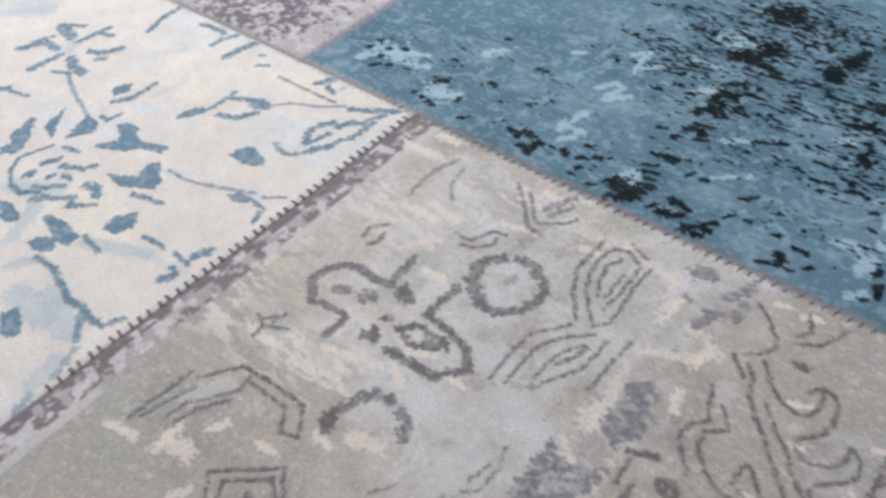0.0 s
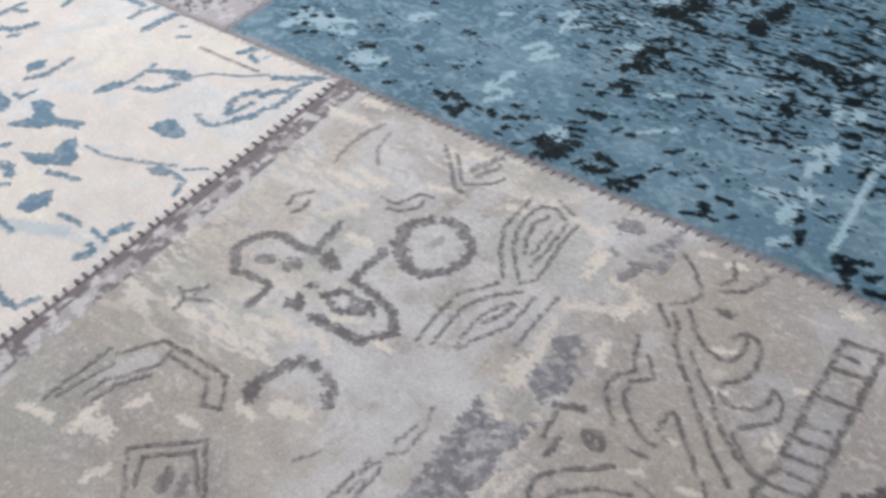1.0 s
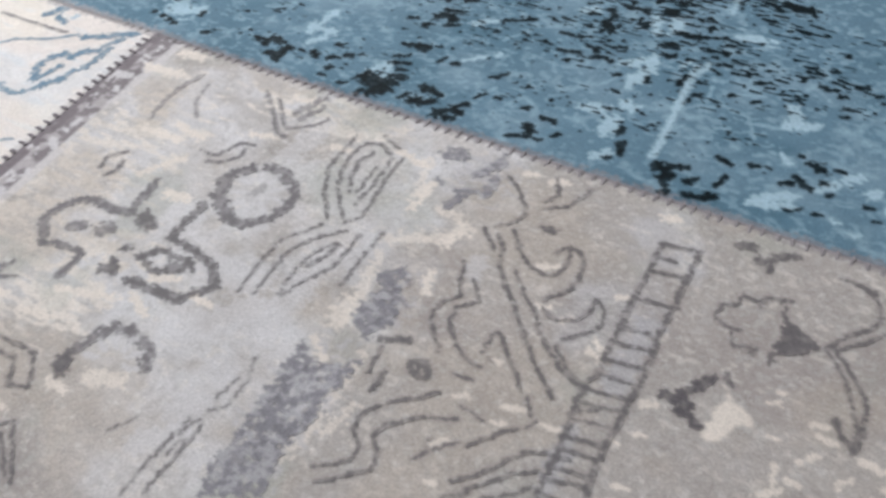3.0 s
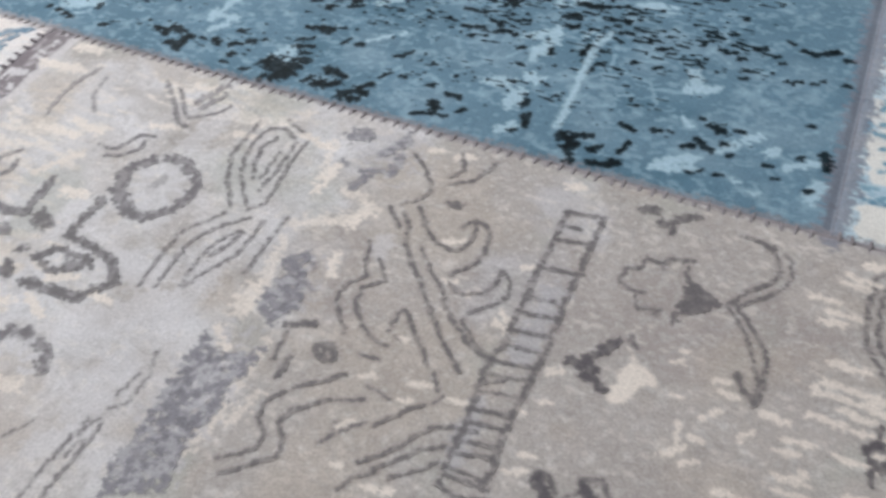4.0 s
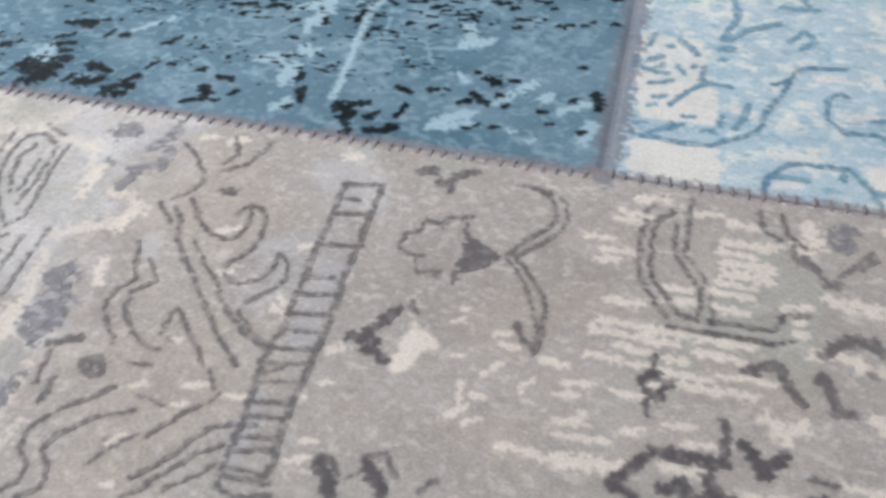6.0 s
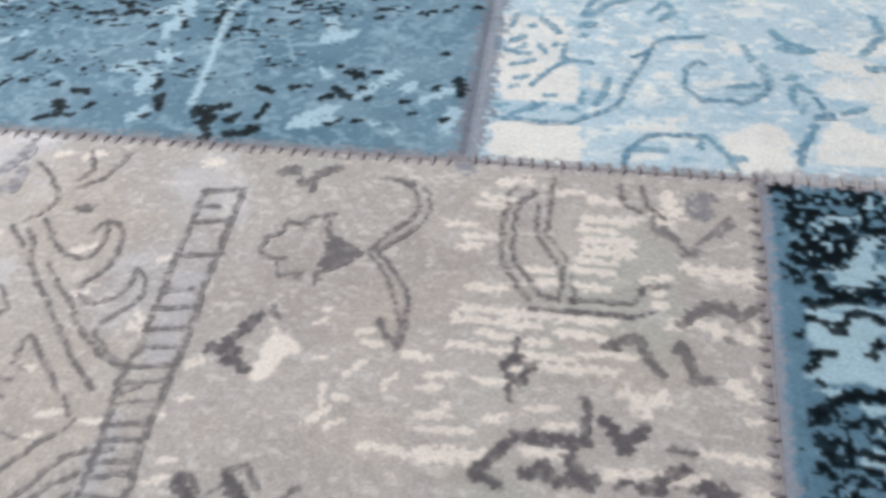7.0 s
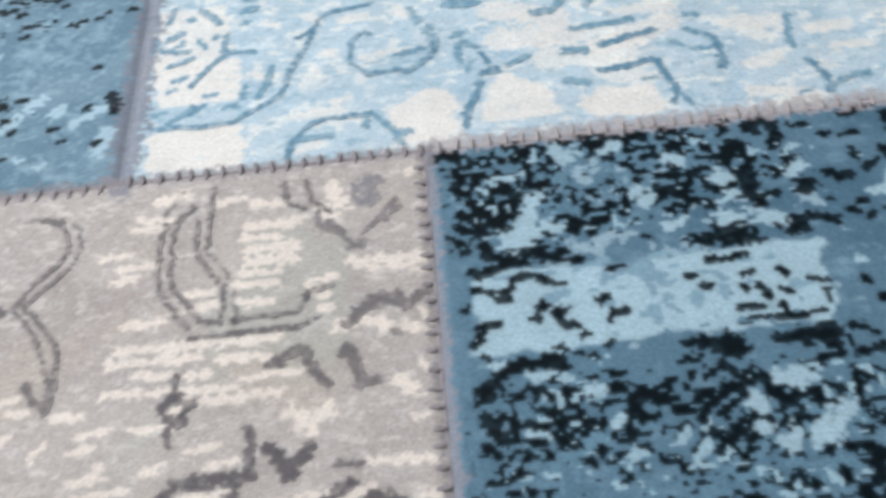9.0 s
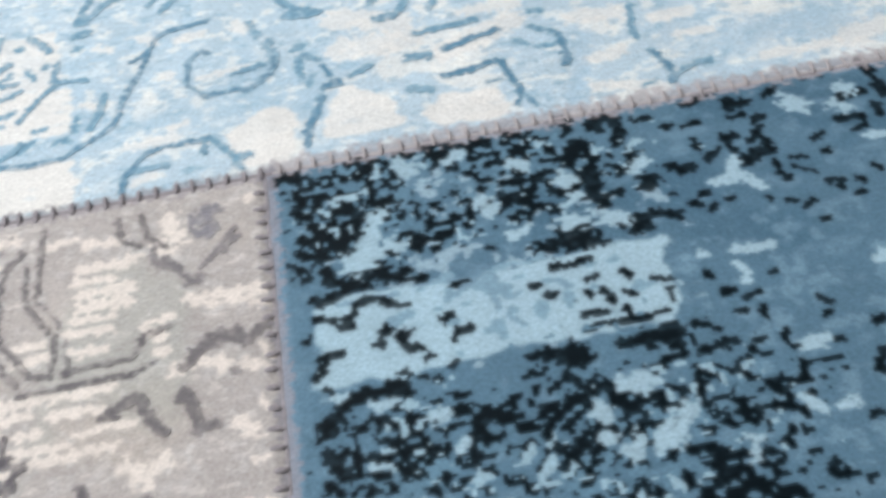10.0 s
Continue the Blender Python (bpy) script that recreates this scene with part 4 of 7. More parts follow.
for a in range(10, 200, 36):
    c, w = math.cos(radians(a)), math.sin(radians(a))
    smear(f, [(158 + 8 * c, -203 + 8 * w), (158 + 15 * c, -203 + 15 * w)], 2.4, LAV, 0.8)
f = begin("ladder_motif")
stroke(f, [(357, -125), (376, -121)], 1.9, INK2, 0.9, 0.6, 0.1)
stroke(f, [(358, -133), (375, -130)], 1.7, INK2, 0.9, 0.6, 0.1)
stroke(f, [(358, -148), (374, -145)], 1.8, INK2, 0.9, 0.6, 0.1)
stroke(f, [(359, -156), (375, -153)], 1.8, INK2, 0.9, 0.6, 0.1)
stroke(f, [(360, -171), (377, -171)], 1.7, INK2, 0.9, 0.6, 0.1)
f = begin("fleck_motif")
smear(f, [(395, -160), (401, -169)], 4.3, INK)
f = begin("fleck_motif")
smear(f, [(412, -156), (418, -165)], 4.1, INK)
f = begin("heart_motif")
smear(f, [(540, -118), (547, -127), (553, -119)], 3.3, INK)
smear(f, [(546, -123), (547, -127)], 2.7, INK)
f = 0
smear(f, [(506, -101), (508, -101)], 2.1, CREAM, 0.9)
f = begin("palm_flower")
smear(f, [(-363, -85), (-346, -89), (-338, -90)], 9.4, SEA, 1.0)
smear(f, [(-366, -84), (-344, -73)], 3.7, SEA, 1.0)
f = begin("palm_flower")
smear(f, [(-362, -128), (-355, -116), (-352, -109), (-330, -109)], 6.5, SEA, 1.0)
smear(f, [(-362, -115), (-354, -99)], 2.9, SEA, 1.0)
f = begin("palm_flower")
smear(f, [(-322, -139), (-320, -127), (-319, -113)], 6.1, SEA, 1.0)
f = begin("palm_flower")
smear(f, [(-306, -110), (-294, -114), (-275, -117)], 7.4, SEA, 1.0)
smear(f, [(-300, -130), (-283, -123)], 3.3, SEA, 1.0)
f = begin("palm_flower")
smear(f, [(-324, -91), (-322, -75), (-321, -62)], 5.0, SEA, 1.0)
smear(f, [(-318, -71), (-306, -69)], 4.3, SEA, 1.0)
f = begin("palm_flower")
smear(f, [(-300, -94), (-284, -87), (-280, -76)], 6.1, SEA, 1.0)
smear(f, [(-283, -98), (-277, -93)], 3.4, SEA, 1.0)
f = begin("thin_stem")
stroke(f, curve([(-282, -125), (-259, -134), (-231, -142), (-215, -146)]), 3.7, SEA2, 0.9, 0.8, 0.2)
f = begin("long_leaf")
smear(f, [(-316, -171), (-311, -165)], 5.8, SEA, 1.0)
smear(f, [(-305, -166), (-284, -161)], 2.5, SEA, 1.0)
f = begin("long_leaf")
fill(f, [(-229, -115), (-230, -106), (-221, -100), (-215, -110), (-219, -119)], SEA, 1.0, 1.2, 0.0)
f = begin("long_leaf")
smear(f, [(-214, -124), (-204, -112), (-205, -90)], 4.2, SEA, 1.0)
f = begin("long_leaf")
fill(f, [(-232, -175), (-238, -166), (-237, -159), (-244, -149), (-229, -163), (-214, -178)], SEA, 1.0, 1.2, 0.0)
f = begin("bell_flower")
fill(f, [(-216, -146), (-198, -146), (-192, -155), (-198, -164), (-204, -172), (-211, -159), (-214, -150)], SEA, 1.0, 1.2, 0.0)
smear(f, [(-204, -140), (-196, -140), (-193, -129)], 2.9, SEA, 1.0)
f = begin("broad_leaf")
fill(f, [(-255, -174), (-248, -173), (-231, -189), (-220, -202), (-231, -213), (-239, -209), (-236, -201), (-247, -196), (-249, -185)], SEA, 1.0, 1.2, 0.0)
f = begin("star_leaf")
fill(f, [(-185, -139), (-179, -133), (-165, -131), (-160, -138), (-150, -139), (-135, -134), (-123, -130), (-125, -139), (-142, -144), (-151, -153), (-163, -160), (-176, -165), (-174, -159), (-166, -151), (-170, -144)], SEA, 1.0, 1.2, 0.0)
f = begin("spread_leaf")
fill(f, [(-140, -176), (-129, -172), (-117, -163), (-123, -152), (-117, -144), (-104, -153), (-96, -156), (-96, -165), (-103, -170), (-117, -177), (-129, -177)], SEA, 1.0, 1.2, 0.0)
f = begin("long_leaf")
smear(f, [(-103, -177), (-92, -173), (-77, -170)], 2.9, SEA, 1.0)
f = begin("rose_scroll")
smear(f, [(-187, -226), (-207, -216), (-214, -205), (-210, -195), (-204, -182)], 2.2, SEA, 1.0)
smear(f, [(-186, -224), (-175, -225), (-164, -216)], 3.6, SEA, 1.0)
f = begin("rose_scroll")
smear(f, [(-194, -178), (-180, -175)], 2.7, SEA, 1.0)
f = begin("rose_scroll")
smear(f, [(-191, -199), (-185, -188)], 3.8, SEA, 1.0)
f = begin("rose_scroll")
smear(f, [(-176, -191), (-158, -183), (-154, -175)], 4.2, SEA, 1.0)
f = begin("rose_scroll")
smear(f, [(-190, -212), (-188, -209)], 5.8, SEA, 1.0)
f = begin("rose_scroll")
smear(f, [(-173, -204), (-171, -200)], 3.1, SEA, 1.0)
f = begin("rose_scroll")
smear(f, [(-165, -196), (-156, -195)], 3.6, SEA, 1.0)
f = begin("rose_scroll")
smear(f, [(-173, -215), (-162, -211)], 3.0, SEA, 1.0)
f = begin("rose_scroll")
smear(f, [(-162, -208), (-153, -201)], 3.0, SEA, 1.0)
f = begin("rose_scroll")
smear(f, [(-140, -191), (-131, -189), (-123, -193)], 5.5, SEA, 1.0)
f = begin("rose_scroll")
smear(f, [(-160, -224), (-154, -216)], 5.0, SEA, 1.0)
f = begin("rose_scroll")
smear(f, [(-150, -215), (-137, -204), (-133, -208)], 3.5, SEA, 1.0)
f = begin("rose_scroll")
smear(f, [(-133, -213), (-116, -198)], 2.4, SEA, 1.0)
f = begin("broad_leaf")
fill(f, [(-180, -238), (-171, -234), (-151, -238), (-150, -245), (-162, -247)], SEA, 1.0, 1.2, 0.0)
f = begin("cross_leaf")
fill(f, [(-137, -228), (-134, -223), (-116, -220), (-105, -222), (-97, -222), (-96, -231), (-105, -235), (-99, -240), (-111, -248), (-122, -247), (-122, -240), (-114, -234), (-126, -230)], SEA, 1.0, 1.2, 0.0)
smear(f, [(-94, -220), (-73, -222)], 2.6, SEA, 1.0)
f = begin("broad_leaf")
fill(f, [(-90, -208), (-94, -198), (-84, -184), (-76, -192), (-73, -196), (-80, -207)], SEA, 1.0, 1.2, 0.0)
f = begin("trailing_stem")
stroke(f, curve([(-103, -146), (-84, -145), (-66, -139), (-50, -133), (-31, -125)]), 2.7, SEA, 0.92, 0.8, 0.08)
stroke(f, [(-24, -125), (-11, -116)], 2.1, SEA, 0.92, 0.8, 0.08)
f = begin("long_leaf")
fill(f, [(-47, -138), (-42, -131), (-27, -129), (-31, -136), (-40, -139)], SEA, 1.0, 1.2, 0.0)
f = begin("long_leaf")
smear(f, [(-25, -131), (-15, -132)], 2.7, SEA, 1.0)
smear(f, [(-14, -135), (-11, -143)], 2.7, SEA, 1.0)
f = begin("berry_twig")
smear(f, [(-60, -196), (-50, -194), (-40, -194)], 2.2, SEA, 1.0)
f = begin("berry_twig")
smear(f, [(-30, -192), (-15, -193)], 2.5, SEA, 1.0)
f = begin("berry")
smear(f, [(-18, -186), (-13, -178)], 5.1, SEA, 1.0)
f = begin("berry")
smear(f, [(-19, -210), (-15, -204)], 5.4, SEA, 1.0)
smear(f, [(-22, -202), (-21, -200)], 2.5, SEA, 1.0)
f = begin("drop_leaf")
fill(f, [(-79, -110), (-80, -103), (-73, -95), (-52, -99), (-53, -106), (-63, -111)], SEA, 1.0, 1.2, 0.0)
f = begin("curled_leaf")
smear(f, [(-61, -82), (-54, -86), (-43, -85), (-35, -77), (-34, -70)], 2.5, SEA2, 1.0)
f = begin("curled_leaf")
smear(f, [(-44, -69), (-51, -60), (-49, -49), (-43, -42), (-35, -43)], 4.2, SEA, 1.0)
smear(f, [(-41, -70), (-39, -61), (-36, -53)], 3.1, SEA, 1.0)
f = begin("curled_leaf")
smear(f, [(-33, -72), (-26, -64), (-24, -54)], 4.5, SEA, 1.0)
smear(f, [(-36, -43), (-31, -34), (-23, -32)], 3.7, SEA, 1.0)
f = begin("curled_leaf")
smear(f, [(-20, -48), (-18, -38), (-18, -26)], 3.6, SEA, 1.0)
f = begin("twin_leaf")
fill(f, [(-151, -109), (-152, -99), (-149, -91), (-139, -83), (-136, -89), (-141, -99)], SEA, 1.0, 1.2, 0.0)
smear(f, [(-138, -86), (-137, -72), (-138, -60)], 3.5, SEA2, 1.0)
f = begin("twin_leaf")
smear(f, [(-133, -66), (-121, -60), (-109, -55)], 3.5, SEA, 1.0)
smear(f, [(-126, -86), (-110, -80), (-102, -66)], 3.9, SEA, 1.0)
smear(f, [(-112, -61), (-102, -58)], 6.8, SEA, 1.0)
f = begin("thin_stem")
stroke(f, curve([(-102, -56), (-86, -43), (-69, -36), (-50, -24)]), 2.5, SEA2, 0.92, 0.8, 0.08)
f = begin("curled_leaf")
smear(f, [(-44, -24), (-28, -16), (-13, -7)], 4.3, SEA, 1.0)
smear(f, [(-24, -27), (-17, -15)], 2.6, SEA, 1.0)
f = begin("thin_stem")
stroke(f, [(-124, -26), (-93, -26), (-61, -25)], 2.6, INK3, 0.92, 0.8, 0.08)
f = begin("bud")
smear(f, [(-91, -16), (-83, -4)], 4.7, SEA, 1.0)
smear(f, [(-80, -14), (-71, -17)], 3.4, SEA, 1.0)
f = begin("bud")
smear(f, [(-69, -11), (-67, -7)], 2.3, SEA3, 1.0)
f = begin("long_leaf")
smear(f, [(-282, -45), (-290, -27), (-292, -2)], 4.4, SEA, 1.0)
f = begin("long_leaf")
smear(f, [(-248, -11), (-233, -9), (-217, -10)], 4.2, SEA, 1.0)
f = begin("long_leaf")
smear(f, [(-211, -28), (-211, -16), (-204, -6)], 4.0, SEA, 1.0)
f = begin("long_leaf")
smear(f, [(-186, -31), (-184, -16), (-180, -7)], 6.5, SEA, 1.0)
f = begin("bud")
smear(f, [(-162, -15), (-158, -13)], 2.5, SEA2, 1.0)
f = begin("bud")
smear(f, [(-152, -26), (-144, -21)], 2.5, SEA2, 1.0)
f = begin("trailing_vine")
smear(f, [(-104, -250), (-85, -248), (-65, -253), (-53, -256), (-38, -253), (-27, -256), (-16, -254), (-11, -243)], 3.2, SEA, 1.0)
smear(f, [(-51, -257), (-40, -252)], 2.8, SEA, 1.0)
f = begin("trailing_vine")
smear(f, [(-34, -258), (-20, -269)], 4.2, SEA2, 1.0)
f = 0
smear(f, [(-14, -274), (-9, -285), (-7, -292)], 4.0, SEA2, 0.6)
smear(f, [(-6, -306), (-2, -317)], 4.4, SEA2, 0.6)
f = begin("broad_leaf")
fill(f, [(-78, -288), (-74, -279), (-65, -281), (-53, -288), (-54, -295), (-63, -296)], SEA, 1.0, 1.2, 0.0)
f = 0
fill(f, [(-493, -107), (-412, -59), (-391, -76), (-407, -97), (-459, -123)], (196,200,208), 0.7, 3, 0.4)

INKB, INKB2, ICEB = (92, 133, 157), (112, 150, 171), (166, 190, 206)
f = 0
fill(f, [(482, 25), (523, 24), (525, 3), (484, 4)], WHITE, 0.95, 1.2, 0.0)
f = 0
fill(f, [(481, 67), (520, 65), (522, 39), (484, 38)], WHITE, 0.9, 1.2, 0.1)
f = 0
fill(f, [(478, 101), (511, 100), (516, 66), (482, 67)], WHITE, 0.75, 1.2, 0.25)
f = 0
fill(f, [(585, 24), (603, 34), (613, 30), (614, 11), (608, 4), (592, 5), (586, 15)], WHITE, 0.9, 1.2, 0.1)
f = 0
fill(f, [(626, 31), (638, 37), (651, 28), (658, 11), (634, 10), (624, 12)], WHITE, 0.85, 1.2, 0.15)
f = 0
fill(f, [(674, 24), (690, 23), (701, 14), (694, 4), (671, 7), (662, 14)], WHITE, 0.9, 1.2, 0.1)
f = 0
smear(f, [(545, 26), (565, 26)], 4.1, WHITE, 0.7)
smear(f, [(548, 7), (555, 9)], 3.5, WHITE, 0.7)
smear(f, [(549, 86), (555, 83)], 4.1, WHITE, 0.7)
smear(f, [(565, 81), (576, 83)], 4.1, WHITE, 0.7)
smear(f, [(575, 56), (595, 58)], 2.7, WHITE, 0.7)
smear(f, [(559, 61), (563, 61)], 3.3, WHITE, 0.7)
smear(f, [(635, 76), (662, 67)], 11.4, WHITE, 0.7)
smear(f, [(635, 57), (665, 56)], 11.7, WHITE, 0.7)
smear(f, [(678, 45), (710, 56)], 10.5, WHITE, 0.7)
smear(f, [(530, 85), (536, 82)], 3.8, WHITE, 0.7)
smear(f, [(524, 54), (532, 51)], 2.9, WHITE, 0.7)
smear(f, [(562, 32), (569, 33)], 2.8, WHITE, 0.7)
smear(f, [(692, 66), (712, 66)], 6.0, WHITE, 0.7)
smear(f, [(591, 85), (596, 80)], 5.0, WHITE, 0.7)
f = 0
smear(f, [(840, 13), (857, 17)], 9.5, WHITE, 0.7)
smear(f, [(804, 12), (835, 12)], 4.4, WHITE, 0.7)
smear(f, [(734, 13), (762, 6)], 4.6, WHITE, 0.7)
smear(f, [(735, 52), (756, 50)], 7.3, WHITE, 0.7)
smear(f, [(735, 26), (750, 28)], 5.4, WHITE, 0.7)
smear(f, [(775, 32), (789, 31)], 3.8, WHITE, 0.7)
smear(f, [(769, 43), (784, 43)], 5.6, WHITE, 0.7)
f = 0
smear(f, [(797, 25), (832, 27)], 11.9, ICEB, 0.55)
smear(f, [(739, 41), (727, 15)], 5.2, ICEB, 0.55)
smear(f, [(723, 7), (734, 23)], 4.7, ICEB, 0.55)
f = begin("scroll_motif")
stroke(f, curve([(482, 28), (499, 26), (516, 26), (525, 31), (535, 36), (540, 43), (543, 54), (548, 64), (552, 74), (557, 85), (565, 88), (579, 89)]), 2.7, INKB, 0.92, 0.8, 0.08)
smear(f, [(546, 73), (552, 76)], 1.9, INKB, 1.0)
f = begin("scroll_motif")
smear(f, [(522, 40), (523, 47)], 2.0, INKB2, 1.0)
f = begin("scroll_motif")
smear(f, [(529, 39), (532, 46), (534, 56)], 2.0, INKB2, 1.0)
f = begin("spiral_motif")
stroke(f, curve([(579, 70), (574, 71), (570, 64), (569, 54)]), 2.7, INKB, 0.92, 0.8, 0.08)
stroke(f, [(570, 53), (576, 47)], 2.0, INKB, 0.92, 0.8, 0.08)
stroke(f, curve([(577, 45), (589, 46), (595, 45), (605, 52), (607, 60)]), 2.6, INKB, 0.92, 0.8, 0.08)
f = begin("spiral_motif")
smear(f, [(590, 55), (603, 57)], 1.8, INKB2, 1.0)
f = begin("spiral_motif")
smear(f, [(605, 70), (607, 58)], 3.6, INKB2, 0.8)
smear(f, [(597, 83), (601, 74)], 2.5, INKB2, 0.8)
f = begin("arch_motif")
stroke(f, curve([(546, 12), (551, 19), (557, 22), (564, 22), (573, 22), (578, 23)]), 2.8, INKB, 0.92, 0.8, 0.08)
f = begin("arch_motif")
smear(f, [(543, 4), (544, 11)], 1.9, INKB, 1.0)
smear(f, [(549, 13), (561, 13)], 1.6, INKB2, 1.0)
smear(f, [(576, 22), (576, 16)], 1.9, INKB2, 1.0)
smear(f, [(579, 21), (586, 14), (590, 5)], 1.9, INKB2, 1.0)
smear(f, [(587, 11), (595, 10)], 1.9, INKB2, 1.0)
f = 0
smear(f, [(568, 8), (570, 9)], 2.4, INKB2, 0.5)
f = begin("stem_motif")
smear(f, [(615, 62), (620, 64)], 1.8, INKB2, 1.0)
smear(f, [(617, 57), (618, 46)], 2.3, INKB2, 1.0)
f = begin("stem_motif")
smear(f, [(620, 58), (626, 53)], 1.8, INKB2, 1.0)
smear(f, [(622, 46), (620, 40)], 1.4, INKB2, 1.0)
f = begin("stem_motif")
smear(f, [(627, 50), (630, 43)], 1.4, INKB, 1.0)
smear(f, [(628, 38), (632, 39)], 4.0, INKB, 1.0)
smear(f, [(626, 33), (622, 26), (618, 17), (617, 10)], 2.2, INKB, 1.0)
f = begin("stem_motif")
smear(f, [(637, 41), (647, 45)], 1.7, INKB2, 1.0)
f = begin("tendril_motif")
smear(f, [(668, 58), (680, 59), (694, 60)], 2.1, INKB2, 1.0)
f = begin("tendril_motif")
smear(f, [(679, 47), (688, 49), (702, 52)], 2.3, INKB, 1.0)
f = begin("tendril_motif")
smear(f, [(663, 45), (671, 45)], 3.4, INKB2, 1.0)
f = begin("tendril_motif")
smear(f, [(677, 32), (688, 33), (698, 35)], 2.2, INKB, 1.0)
f = begin("tendril_motif")
smear(f, [(661, 29), (670, 26)], 2.2, INKB2, 1.0)
f = begin("tendril_motif")
smear(f, [(693, 24), (698, 25)], 1.9, INKB, 1.0)
f = begin("tendril_motif")
smear(f, [(700, 35), (702, 27), (705, 18), (703, 10)], 1.6, INKB, 1.0)
smear(f, [(704, 17), (710, 8)], 1.3, INKB, 1.0)
f = begin("tendril_motif")
smear(f, [(653, 72), (661, 71)], 2.7, INKB2, 1.0)
f = begin("tendril_motif")
smear(f, [(614, 83), (625, 82)], 3.4, INKB2, 1.0)
f = begin("scribble_motif")
smear(f, [(491, 30), (501, 37)], 2.3, INKB2, 1.0)
f = begin("scribble_motif")
smear(f, [(500, 34), (505, 38)], 1.7, INKB2, 1.0)
f = begin("scribble_motif")
smear(f, [(514, 35), (519, 36)], 2.3, INKB2, 1.0)
f = begin("scribble_motif")
smear(f, [(487, 63), (497, 67)], 1.8, INKB2, 1.0)
f = begin("scribble_motif")
smear(f, [(498, 50), (503, 57), (508, 63), (513, 69), (526, 67)], 1.8, INKB2, 1.0)
f = begin("scribble_motif")
smear(f, [(490, 54), (496, 56)], 1.5, INKB2, 1.0)
f = begin("scribble_motif")
smear(f, [(513, 81), (511, 70)], 1.8, INKB2, 1.0)
f = begin("scribble_motif")
smear(f, [(485, 81), (491, 84)], 2.5, INKB2, 1.0)
f = begin("scribble_motif")
smear(f, [(483, 74), (495, 72)], 1.9, INKB2, 1.0)
f = begin("scribble_motif")
smear(f, [(499, 99), (509, 88)], 1.9, INKB2, 1.0)
f = begin("scribble_motif")
smear(f, [(494, 93), (496, 93)], 2.3, INKB2, 1.0)
f = begin("scribble_motif")
smear(f, [(519, 95), (525, 96)], 2.9, INKB2, 1.0)
f = begin("scribble_motif")
smear(f, [(519, 87), (521, 87)], 2.2, INKB2, 1.0)
f = begin("scribble_motif")
smear(f, [(506, 79), (508, 80)], 2.2, INKB2, 1.0)
f = begin("scribble_motif")
smear(f, [(490, 76), (492, 77)], 2.5, INKB2, 1.0)
f = begin("scribble_motif")
smear(f, [(484, 92), (486, 101)], 1.6, INKB2, 1.0)
f = begin("scribble_motif")
smear(f, [(473, 98), (476, 98)], 2.0, INKB2, 1.0)
f = begin("scribble_motif")
smear(f, [(483, 35), (488, 36)], 1.7, INKB2, 1.0)
f = begin("scribble_motif")
smear(f, [(505, 43), (510, 44)], 1.5, INKB2, 1.0)
f = begin("scribble_motif")
smear(f, [(488, 48), (491, 49)], 1.5, INKB2, 1.0)
f = begin("scribble_motif")
smear(f, [(478, 75), (479, 82)], 1.9, INKB2, 1.0)
f = begin("scribble_motif")
smear(f, [(499, 79), (503, 73)], 1.5, INKB2, 1.0)
f = begin("thorn_motif")
smear(f, [(719, 59), (722, 59)], 3.1, INKB2, 1.0)
f = begin("thorn_motif")
smear(f, [(761, 53), (758, 43), (758, 34)], 1.7, INKB2, 1.0)
f = begin("thorn_motif")
smear(f, [(761, 25), (764, 20), (767, 11), (765, 8)], 2.1, INKB, 1.0)
f = begin("thorn_motif")
smear(f, [(770, 12), (778, 15), (783, 15)], 1.6, INKB2, 1.0)
f = begin("thorn_motif")
smear(f, [(753, 8), (759, 10)], 1.0, INKB2, 1.0)
f = begin("thorn_motif")
smear(f, [(717, 50), (725, 46)], 1.9, INKB2, 1.0)
f = begin("thorn_motif")
smear(f, [(727, 44), (728, 37), (727, 27)], 2.7, INKB, 1.0)
f = begin("thorn_motif")
smear(f, [(709, 44), (713, 41)], 1.6, INKB2, 1.0)
f = begin("thorn_motif")
smear(f, [(717, 39), (724, 38)], 1.9, INKB2, 1.0)
f = begin("tendril_motif")
smear(f, [(514, 145), (523, 140), (527, 121), (520, 103)], 2.9, INKB2)
f = begin("tendril_motif")
smear(f, [(523, 102), (533, 113), (547, 119)], 2.8, INKB2)
f = begin("tendril_motif")
smear(f, [(549, 133), (566, 134)], 2.9, INKB2)
smear(f, [(557, 149), (561, 137)], 2.5, INKB2)
f = begin("tendril_motif")
smear(f, [(552, 106), (560, 115), (565, 108), (558, 101)], 2.4, INKB2)
f = begin("tendril_motif")
smear(f, [(611, 96), (617, 87), (628, 82)], 2.6, INKB2)
f = begin("tendril_motif")
smear(f, [(659, 108), (662, 95), (652, 82)], 2.6, INKB2)
f = begin("tendril_motif")
smear(f, [(676, 95), (663, 73)], 2.2, INKB2)
f = begin("tendril_motif")
smear(f, [(686, 87), (677, 72)], 2.1, INKB2)
f = 0
STAIN, WEB = (165, 190, 204), (140, 168, 184)
smear(f, [(-11, 47), (0, 59), (20, 62)], 1.7, WEB, 0.6, 0.5)
smear(f, [(40, 63), (54, 79), (60, 91)], 1.6, WEB, 0.6, 0.5)
smear(f, [(56, 55), (69, 66)], 2.1, WEB, 0.6, 0.5)
smear(f, [(244, 30), (251, 41), (261, 35)], 1.6, WEB, 0.6, 0.5)
smear(f, [(242, 24), (257, 30)], 1.1, WEB, 0.6, 0.5)
